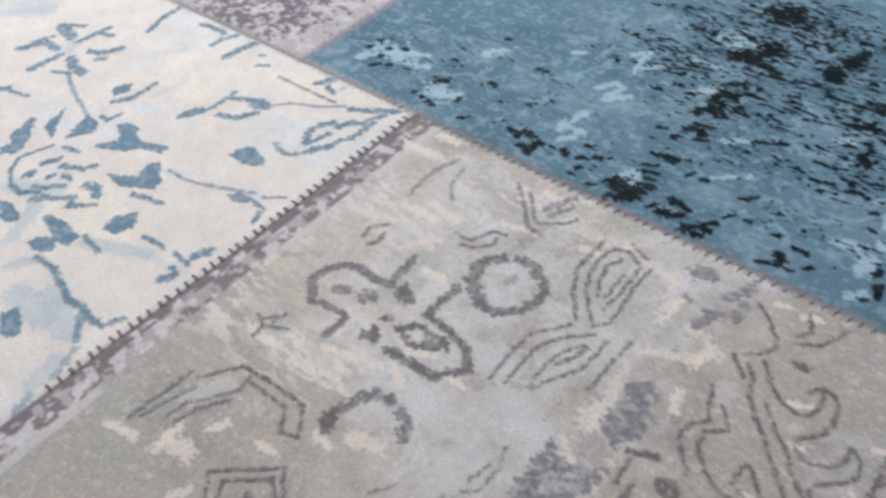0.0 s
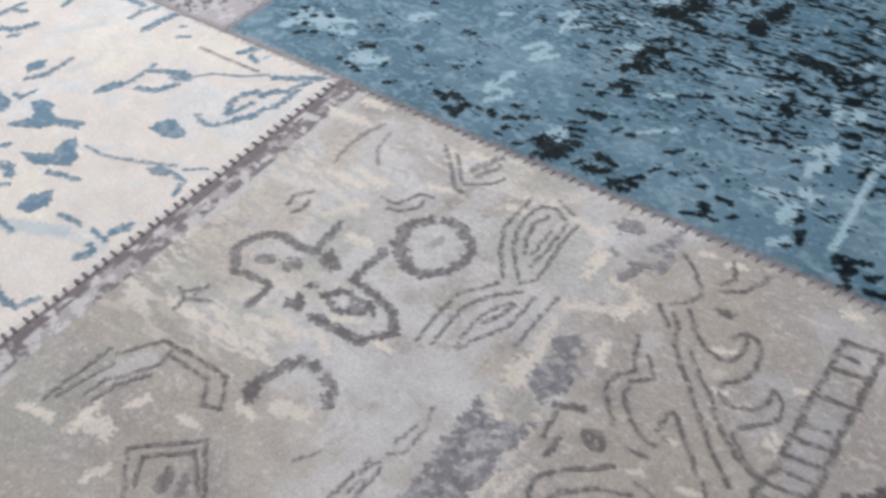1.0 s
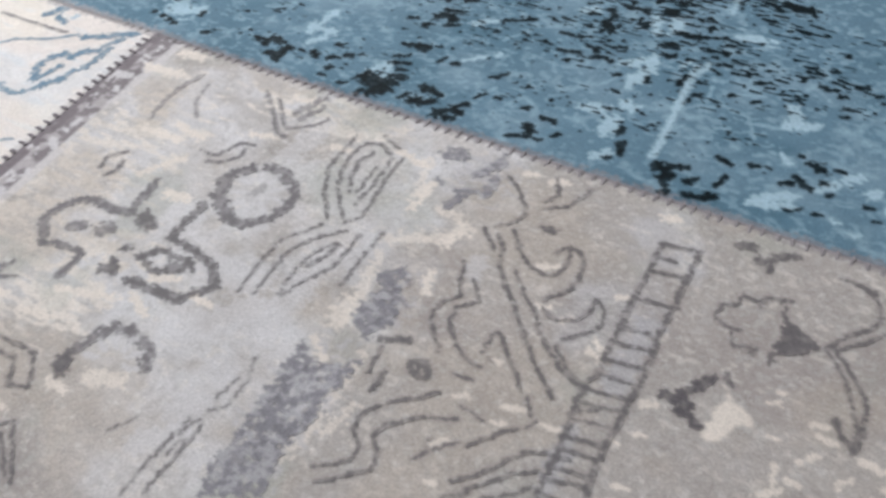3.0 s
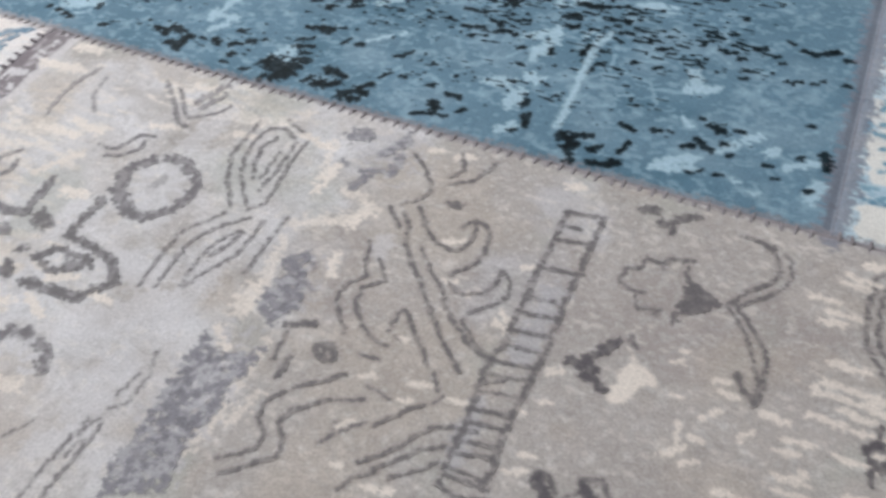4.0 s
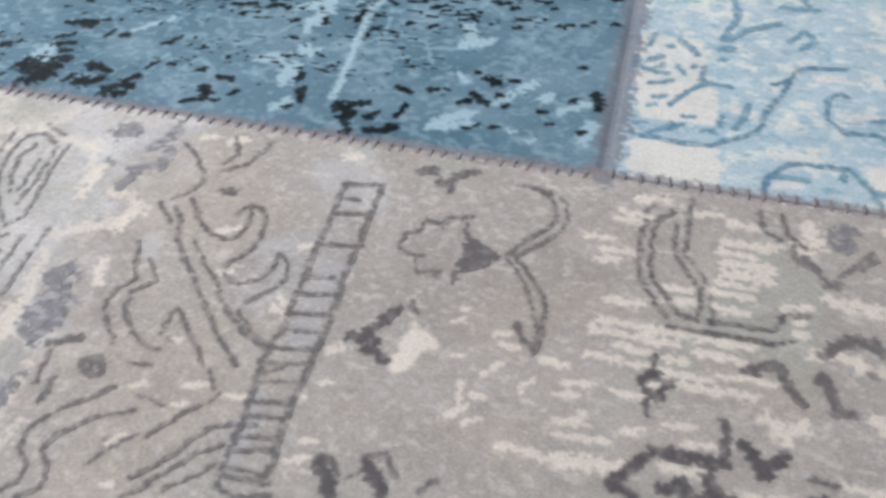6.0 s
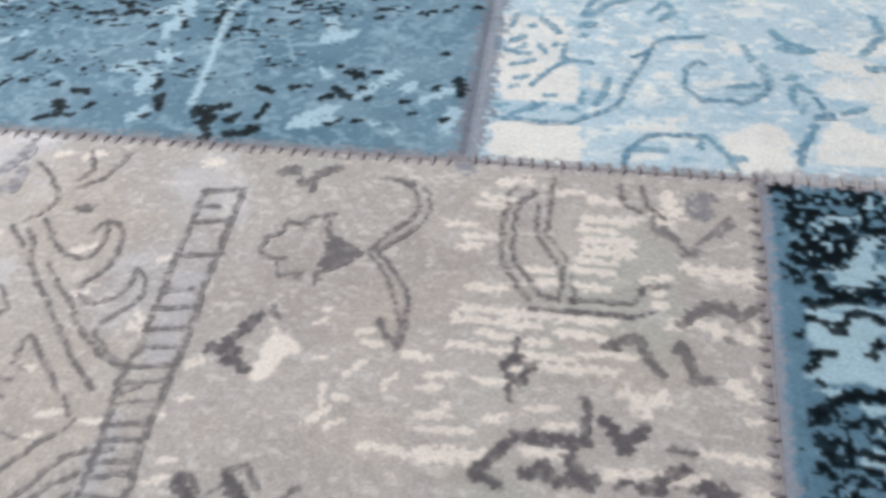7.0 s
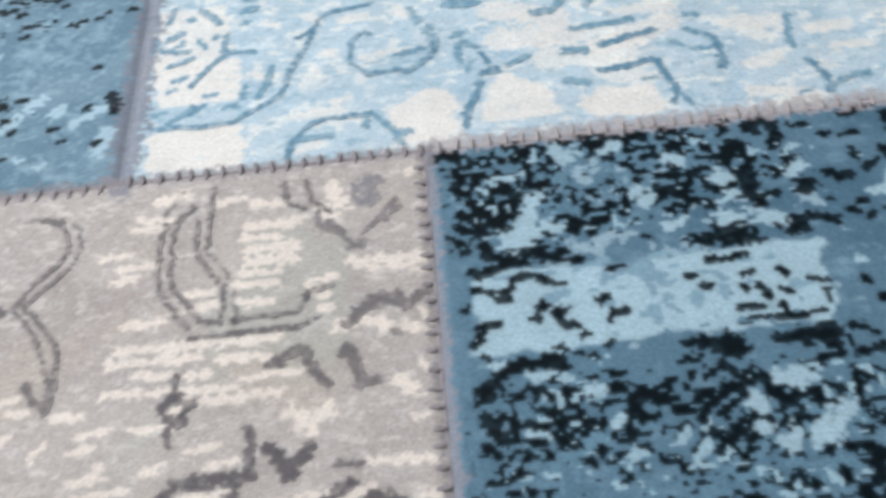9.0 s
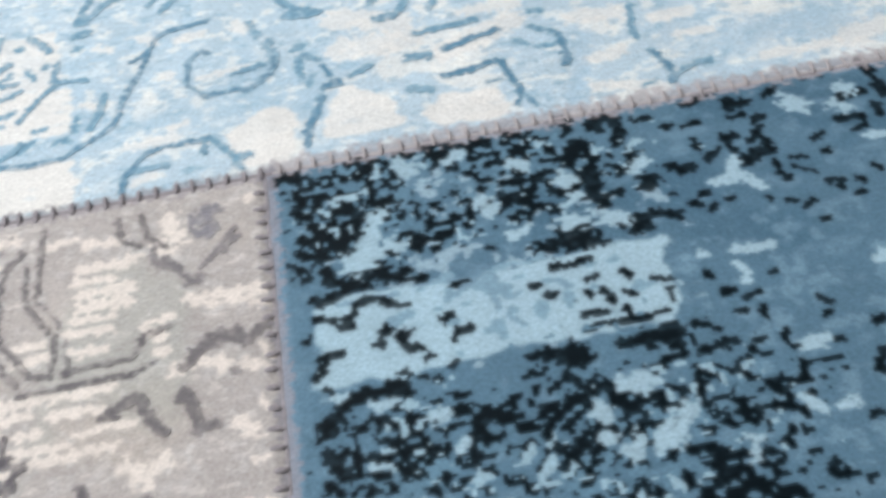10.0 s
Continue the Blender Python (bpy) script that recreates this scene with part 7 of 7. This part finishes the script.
smear(f, [(696, -141), (701, -144), (706, -145)], 2.2, FLECK)
f = begin("black_fleck")
smear(f, [(686, -141), (691, -140)], 1.7, FLECK)
f = begin("black_fleck")
smear(f, [(710, -147), (711, -146)], 1.3, FLECK)
f = begin("black_fleck")
smear(f, [(744, -99), (746, -99)], 1.7, FLECK)
f = begin("black_fleck")
smear(f, [(752, -86), (754, -86)], 2.2, FLECK)
f = begin("black_fleck")
smear(f, [(749, -78), (750, -79)], 1.4, FLECK)
f = begin("black_fleck")
smear(f, [(758, -90), (763, -88)], 1.6, FLECK)
f = begin("black_fleck")
smear(f, [(754, -94), (756, -94)], 1.4, FLECK)
f = begin("black_fleck")
smear(f, [(762, -94), (762, -98)], 2.0, FLECK)
f = begin("black_fleck")
smear(f, [(770, -82), (772, -82)], 1.2, FLECK)
f = begin("black_fleck")
smear(f, [(737, -105), (741, -105), (749, -104)], 1.7, FLECK)
f = begin("black_fleck")
smear(f, [(738, -112), (741, -115), (746, -114), (751, -111)], 2.2, FLECK)
f = begin("black_fleck")
smear(f, [(767, -104), (765, -107), (767, -110)], 1.7, FLECK)
f = begin("black_fleck")
smear(f, [(756, -105), (758, -105)], 1.1, FLECK)
f = begin("black_fleck")
smear(f, [(756, -122), (758, -123)], 3.1, FLECK)
f = begin("black_fleck")
smear(f, [(757, -119), (758, -119)], 1.7, FLECK)
f = begin("black_fleck")
smear(f, [(764, -121), (766, -120)], 1.5, FLECK)
f = begin("black_fleck")
smear(f, [(768, -115), (769, -115)], 1.3, FLECK)
f = begin("black_fleck")
smear(f, [(735, -125), (738, -128)], 1.8, FLECK)
f = begin("black_fleck")
smear(f, [(743, -128), (749, -128)], 2.1, FLECK)
f = begin("black_fleck")
smear(f, [(731, -131), (733, -131)], 2.3, FLECK)
f = begin("black_fleck")
smear(f, [(756, -135), (754, -138)], 1.7, FLECK)
f = begin("black_fleck")
smear(f, [(749, -132), (750, -133)], 1.2, FLECK)
f = begin("black_fleck")
smear(f, [(726, -137), (733, -137)], 2.6, FLECK)
f = begin("black_fleck")
smear(f, [(734, -139), (734, -144), (732, -145)], 4.4, FLECK)
f = begin("black_fleck")
smear(f, [(727, -147), (730, -146)], 2.5, FLECK)
f = begin("black_fleck")
smear(f, [(740, -150), (741, -150)], 2.2, FLECK)
f = begin("black_fleck")
smear(f, [(732, -151), (734, -151)], 1.7, FLECK)
f = begin("black_fleck")
smear(f, [(759, -143), (761, -143)], 1.5, FLECK)
f = begin("black_fleck")
smear(f, [(764, -148), (764, -151)], 2.0, FLECK)
f = begin("black_fleck")
smear(f, [(746, -140), (750, -143)], 1.2, FLECK)
f = begin("black_fleck")
smear(f, [(782, -95), (785, -97)], 1.8, FLECK)
f = begin("black_fleck")
smear(f, [(781, -101), (783, -101)], 1.2, FLECK)
f = begin("black_fleck")
smear(f, [(781, -110), (783, -110)], 1.3, FLECK)
f = begin("black_fleck")
smear(f, [(796, -106), (798, -106)], 2.5, FLECK)
f = begin("black_fleck")
smear(f, [(794, -117), (791, -122)], 3.1, FLECK)
f = begin("black_fleck")
smear(f, [(781, -136), (785, -136)], 1.4, FLECK)
f = begin("black_fleck")
smear(f, [(737, -145), (738, -145)], 1.2, FLECK)
f = begin("stray_fleck_weave")
dashes(DARK_BOX, [(660, -24, 100, 36), (690, -135, 120, 50)], 0.40, FLECK, 121, 2.6, 1.9, f)
dashes(DARK_BOX, [(850, -400, 260, 160)], 0.40, FLECK, 127, 3.4, 2.4, f)
f = 0
dashes(DARK_BOX, [(660, -24, 90, 36), (690, -125, 110, 50)], 0.285, (98, 130, 149), 163, 2.4, 2.0)
dashes(DARK_BOX, [(680, -24, 110, 36), (690, -125, 110, 50)], 0.235, (150, 178, 192), 167, 2.6, 2.0)
dashes(DARK_BOX, [(680, -76, 90, 24)], 0.30, (128, 158, 175), 169, 5.0, 3.0)
smear(f, [(632, -45), (637, -36), (639, -31)], 6.6, PALE, 0.95, 0.7)
smear(f, [(629, -47), (634, -46)], 8.4, PALE, 0.95, 0.7)
smear(f, [(642, -43), (646, -45)], 5.5, PALE, 0.95, 0.7)
smear(f, [(651, -7), (654, -13)], 5.4, PALE, 0.95, 0.7)
smear(f, [(669, -11), (674, -9)], 3.8, PALE, 0.95, 0.7)
smear(f, [(680, -33), (681, -36)], 5.6, PALE, 0.95, 0.7)
smear(f, [(710, -29), (712, -30)], 6.3, PALE, 0.95, 0.7)
smear(f, [(712, -38), (715, -38)], 3.8, PALE, 0.95, 0.7)
smear(f, [(707, -48), (712, -47)], 5.9, PALE, 0.95, 0.7)
smear(f, [(720, -49), (728, -50)], 4.5, PALE, 0.95, 0.7)
smear(f, [(774, -34), (772, -41), (765, -43)], 3.6, PALE, 0.95, 0.7)
smear(f, [(773, -41), (780, -47)], 3.8, PALE, 0.95, 0.7)
smear(f, [(804, -13), (807, -15)], 8.2, PALE, 0.95, 0.7)
smear(f, [(826, -11), (829, -12)], 5.5, PALE, 0.95, 0.7)
smear(f, [(820, -17), (823, -20)], 5.4, PALE, 0.95, 0.7)
smear(f, [(760, -72), (774, -72)], 3.2, PALE, 0.95, 0.7)
smear(f, [(761, -77), (761, -83)], 2.7, PALE, 0.95, 0.7)
smear(f, [(771, -110), (778, -109)], 3.8, PALE, 0.95, 0.7)
smear(f, [(763, -127), (767, -131)], 3.0, PALE, 0.95, 0.7)
smear(f, [(774, -132), (778, -131)], 2.8, PALE, 0.95, 0.7)
smear(f, [(726, -124), (721, -129), (717, -132)], 6.7, PALE, 0.95, 0.7)
smear(f, [(709, -130), (706, -133)], 5.0, PALE, 0.95, 0.7)
smear(f, [(700, -117), (701, -121)], 4.0, PALE, 0.95, 0.7)
smear(f, [(699, -127), (701, -127)], 3.0, PALE, 0.95, 0.7)
smear(f, [(710, -111), (718, -111)], 5.0, PALE, 0.95, 0.7)
smear(f, [(743, -137), (742, -142)], 2.7, PALE, 0.95, 0.7)
smear(f, [(647, -110), (651, -110)], 4.6, PALE, 0.95, 0.7)
smear(f, [(653, -122), (656, -119)], 2.0, PALE, 0.95, 0.7)
smear(f, [(631, -122), (625, -122)], 1.6, PALE, 0.95, 0.7)
smear(f, [(616, -97), (620, -97)], 2.8, PALE, 0.95, 0.7)
smear(f, [(630, -102), (634, -102)], 3.1, PALE, 0.95, 0.7)
smear(f, [(686, -49), (693, -47)], 3.0, PALE, 0.95, 0.7)
smear(f, [(827, -35), (831, -35)], 3.1, PALE, 0.95, 0.7)
smear(f, [(806, -84), (810, -83)], 2.8, PALE, 0.95, 0.7)
smear(f, [(693, -17), (698, -21)], 3.7, PALE, 0.95, 0.7)
smear(f, [(737, -30), (742, -26)], 3.7, PALE, 0.95, 0.7)
smear(f, [(749, -70), (751, -71)], 2.1, PALE, 0.95, 0.7)
smear(f, [(626, -19), (632, -19)], 2.1, PALE, 0.95, 0.7)
ground((RIGHT, -620, RIGHT + 5, -8), (98, 128, 148))
veil((RIGHT + 4, -620, RIGHT + 10, -8), (94, 124, 143), 5, 3, 177, 0.4, 0.55, 0.8, 3)

# Fuzzy seam allowances worked into the pile.
for pts, width, rgb, alpha in (
    ([(474, 0), (474, 620)], 13.0, (126, 129, 141), 0.85),
    ([(-126, 0), (-126, 620)], 8.0, (142, 138, 148), 0.6),
    ([(-620, 0), (0, 0)], 7.0, (178, 171, 173), 0.6),
    ([(0, 0), (473, 0)], 5.5, (142, 136, 139), 0.6),
    ([(473, 0), (602, 0)], 5.0, (150, 143, 147), 0.65),
    ([(602, 1), (1080, 1)], 7.0, (170, 162, 166), 0.7),
    ([(600, -620), (600, 0)], 4.5, (140, 137, 145), 0.75),
):
    smear(0, pts, width, rgb, alpha, 0.8)


# ---------------------------------------------------------------- knots to meshes
SEEN = [(-520, -130), (-440, -60), (-150, 160), (210, 345), (480, 215), (880, 90), (900, 20), (790, -190), (600, -180), (400, -260), (90, -390), (0, -390)]


def inside_polygon(px, py, pts):
    m = np.zeros(px.shape, bool)
    for (ax, ay), (bx, by) in zip(pts, pts[1:] + pts[:1]):
        m ^= ((ay > py) != (by > py)) & (px < (bx - ax) * (py - ay) / ((by - ay) if by != ay else 1e-9) + ax)
    return m


# Where the fine weave ends, knots go over into coarse tufts four by four.
fine = inside_polygon(XX, YY, SEEN)
TUFT = 4
tufts = fine.reshape(NY // TUFT, TUFT, NX // TUFT, TUFT).any((1, 3))
fine = np.repeat(np.repeat(tufts, TUFT, 0), TUFT, 1)
colour = 0.4 * colour + 0.6 * soften(colour, 1)
colour *= (1 + 0.14 * (dice.random((NY, NX, 1)) - 0.5))
seam_gap = np.minimum(np.abs(YY), np.where(YY < 0, np.minimum(np.abs(XX - LEFT), np.abs(XX - RIGHT)), np.minimum(np.abs(XX - J_SEAM), np.abs(XX - B_SEAM))))


def height(x, y, gap):
    """Pile height in millimetres: slow waves, a little unevenness, a dip along the seams."""
    slow = (lattice(x / 170.0 + 9, y / 150.0 + 4, 3) - 0.5) * 1.6
    small = (lattice(x / 9.0, y / 9.0, 5) - 0.5) * 0.25
    return slow + small - 0.9 * np.exp(-((gap / 2.6) ** 2))


vx = GX0 + KNOT * np.arange(NX + 1)
vy = GY0 + KNOT * np.arange(NY + 1)
VX, VY = np.meshgrid(vx, vy)
vgap = np.minimum(np.abs(VY), np.where(VY < 0, np.minimum(np.abs(VX - LEFT), np.abs(VX - RIGHT)), np.minimum(np.abs(VX - J_SEAM), np.abs(VX - B_SEAM))))
VZ = height(VX, VY, vgap)


def knots(name, mask, parent, lift=0.0, label="", coarse=None):
    """One mesh of the knots in mask (and the coarse tufts), each with its yarn colour."""
    j, i = np.array(sorted(mask)).T if type(mask) is list else np.nonzero(mask)
    tint = colour[j, i]
    ids = np.stack([j * (NX + 1) + i, j * (NX + 1) + i + 1, (j + 1) * (NX + 1) + i + 1, (j + 1) * (NX + 1) + i], 1)
    if coarse is not None:
        b, a = (TUFT * k for k in np.nonzero(coarse))
        row = NX + 1
        ids = np.concatenate([ids, np.stack([b * row + a, b * row + a + TUFT, (b + TUFT) * row + a + TUFT, (b + TUFT) * row + a], 1)])
        tint = np.concatenate([tint, tuft_colour[b // TUFT, a // TUFT]])
    count = len(ids)
    used, back = np.unique(ids.ravel(), return_inverse=True)
    co = np.stack([VX.ravel()[used], VY.ravel()[used], VZ.ravel()[used] + lift], 1) / 1000
    me = bpy.data.meshes.new(name)
    me.vertices.add(len(used))
    me.vertices.foreach_set("co", co.ravel())
    me.loops.add(4 * count)
    me.loops.foreach_set("vertex_index", back.ravel().astype(np.int32))
    me.polygons.add(count)
    me.polygons.foreach_set("loop_start", np.arange(0, 4 * count, 4, dtype=np.int32))
    me.update(calc_edges=True)
    att = me.attributes.new("yarn", "FLOAT_COLOR", "FACE")
    att.data.foreach_set("color", np.concatenate([tint, np.ones((count, 1))], 1).ravel().astype(np.float32))
    me.shade_smooth()
    me.materials.append(PILE)
    ob = new(name, me)
    ob.parent = parent
    return tagged(ob, label)


def islands(mask, least=40):
    """The connected pieces of a mask, the tiny ones left out."""
    rest = set(zip(*(q.tolist() for q in np.nonzero(mask))))
    while rest:
        seed = rest.pop()
        piece, edge = [seed], [seed]
        while edge:
            j, i = edge.pop()
            for q in ((j + 1, i), (j - 1, i), (j, i + 1), (j, i - 1), (j + 1, i + 1), (j - 1, i - 1), (j + 1, i - 1), (j - 1, i + 1)):
                if q in rest:
                    rest.remove(q)
                    piece.append(q)
                    edge.append(q)
        if len(piece) >= least:
            yield piece


rug = tagged(new("patchwork_rug"), "blue, grey and cream patchwork rug, faded floral weave, on floor", "rug")
part("backing", box_bm(-0.6, -0.6, FLOOR_Z, 1.072, 0.6, -0.003, 0.002), BACKING, rug)
PATCHES = (("cream_patch", CREAM_BOX, "cream patch with scattered blue leaves and vines"),
           ("grey_patch", GREY_BOX, "taupe grey patch with charcoal line figures"),
           ("dark_blue_patch", DARK_BOX, "blue patch densely flecked with black and pale ice blue"),
           ("mauve_patch", MAUVE_BOX, "mauve grey patch with plum mottling"),
           ("steel_blue_patch", BLUE_BOX, "steel blue patch with black dashes and pale stains"),
           ("ice_blue_patch", ICE_BOX, "ice blue and white patch with blue scrollwork"))
tuft_colour = colour.reshape(NY // TUFT, TUFT, NX // TUFT, TUFT, 3).mean((1, 3))
for name, (x0, y0, x1, y1), label in PATCHES:
    mine = (XX >= x0) & (XX < x1) & (YY >= y0) & (YY < y1)
    centre = mine[TUFT // 2::TUFT, TUFT // 2::TUFT]
    patch = knots(name, mine & fine, rug, 0.0, label, centre & ~tufts)
    shown = np.where(mine & fine, motif, 0)
    for k in np.flatnonzero(np.bincount(shown.ravel()) > 12)[1:]:
        if motif_names[k] == "stray_fleck_weave":
            tagged(knots(motif_names[k], shown == k, patch, 0.22), kind="stuff")
            continue
        for blob in islands(shown == k):
            knots(motif_names[k], blob, patch, 0.22)


# ---------------------------------------------------------------- seams and their stitches
def stitch_mesh(name, length, width, material):
    """One short overcast stitch: a plump thread that dives into the pile at both ends."""
    bm = bmesh.new()
    rings = []
    for k in range(5):
        t = k / 4 - 0.5
        r = width / 2 * (1 - (2 * abs(t)) ** 3 * 0.55)
        z = 0.00022 - 0.0004 * (2 * t) ** 4
        rings.append([bm.verts.new((r * math.cos(a), length * t, z + 0.25 * r * math.sin(a))) for a in (0.0, 1.05, 2.09, 3.14)])
    for a, b in zip(rings[:-1], rings[1:]):
        for p, q, r, s in zip(a[:-1], a[1:], b[1:], b[:-1]):
            bm.faces.new((p, q, r, s)).smooth = True
    bmesh.ops.recalc_face_normals(bm, faces=bm.faces[:])
    me = bpy.data.meshes.new(name)
    bm.to_mesh(me)
    bm.free()
    me.materials.append(material)
    return me


STITCH = [stitch_mesh("stitch", l, w, THREAD) for l, w in ((0.0068, 0.0018), (0.0078, 0.0016), (0.0058, 0.0020))]
STITCH_DARK = [stitch_mesh("stitch", l, w, THREAD_DARK) for l, w in ((0.0068, 0.0024), (0.0078, 0.0020), (0.0058, 0.0026))]
STITCH_PALE = [stitch_mesh("stitch", l, w, THREAD_PALE) for l, w in ((0.0062, 0.0018), (0.0070, 0.0016))]
STITCH_SOFT = [stitch_mesh("stitch", l, w, THREAD) for l, w in ((0.0064, 0.0017), (0.0074, 0.0015), (0.0056, 0.0018))]
STITCH_SHORT = [stitch_mesh("stitch", l, w, THREAD) for l, w in ((0.0050, 0.0019), (0.0056, 0.0017), (0.0044, 0.0021))]
STEP = 6.7


def seam_thread(name, a, b, width, material, label, uneven=0.4):
    """The flat overlocked cord that lies along a seam from a to b (mm), slightly uneven."""
    a, b = np.array(a, float), np.array(b, float)
    n = max(int(np.hypot(*(b - a)) / 2.2), 2)
    side = np.array([-(b - a)[1], (b - a)[0]]) / np.hypot(*(b - a))
    bm = bmesh.new()
    rows = []
    for k in range(n + 1):
        c = a + (b - a) * k / n
        w = width * (1.0 - uneven / 2 + uneven * random.random())
        row = []
        for s, h in ((-0.5, -0.15), (-0.25, 0.2), (0.25, 0.2), (0.5, -0.15)):
            p = c + side * s * w
            row.append(bm.verts.new((p[0] / 1000, p[1] / 1000, (float(height(p[0], p[1], abs(s) * w)) + h) / 1000)))
        rows.append(row)
    for p, q in zip(rows[:-1], rows[1:]):
        for k in range(3):
            bm.faces.new((p[k], q[k], q[k + 1], p[k + 1])).smooth = True
    bmesh.ops.recalc_face_normals(bm, faces=bm.faces[:])
    return part(name, bm, material, rug, label)


def sew(cord, a, b, meshes, shift=0.0):
    """Stitches across a seam from a to b (mm), a step apart."""
    a, b = np.array(a, float), np.array(b, float)
    n = int(np.hypot(*(b - a)) / STEP)
    way = (b - a) / np.hypot(*(b - a))
    side = np.array([-way[1], way[0]])
    turn = math.degrees(math.atan2(way[1], way[0]))
    for k in range(n):
        c = a + way * STEP * (k + 0.5 + random.uniform(-0.12, 0.12)) + side * (shift + random.uniform(-0.5, 0.5))
        ob = new("stitch", meshes[random.randrange(len(meshes))])
        ob.matrix_world = pose(c[0] / 1000, c[1] / 1000, float(height(c[0], c[1], 4.0)) / 1000, 0, 0, turn + random.uniform(-7, 7))
        ob.parent = cord


for a, b, ends, width, meshes, mat, shift in (
    ((-440, 0), (0, 0), ((-598, 0), (0, 0)), 1.8, STITCH_PALE, THREAD_PALE, -1.0),
    ((0, 0), (473, 0), ((0, 0), (473, 0)), 2.0, STITCH, THREAD, -2.2),
    ((473, 0), (602, 0), ((473, 0), (602, 0)), 1.8, STITCH_SOFT, THREAD, 0.6),
    ((602, 0), (880, 0), ((602, 0), (1070, 0)), 1.8, STITCH_PALE, THREAD_PALE, 1.4),
    ((0, -300), (0, 0), ((0, -598), (0, -1)), 2.2, STITCH_DARK, THREAD_DARK, 2.4),
    ((599, -200), (599, 0), ((599, -598), (599, -1)), 1.4, STITCH_SHORT, THREAD, 3.0),
    ((472, 0), (472, 160), ((474, 1), (474, 598)), 1.2, None, THREAD_BAND, 0.0),
    ((-126, 0), (-126, 140), ((-126, 1), (-126, 598)), 1.4, None, THREAD_BAND, 0.0),
):
    cord = seam_thread("seam_cord", ends[0], ends[1], width, mat, "grey-brown overcast seam cord", 0.7)
    if meshes:
        sew(cord, a, b, meshes, shift)
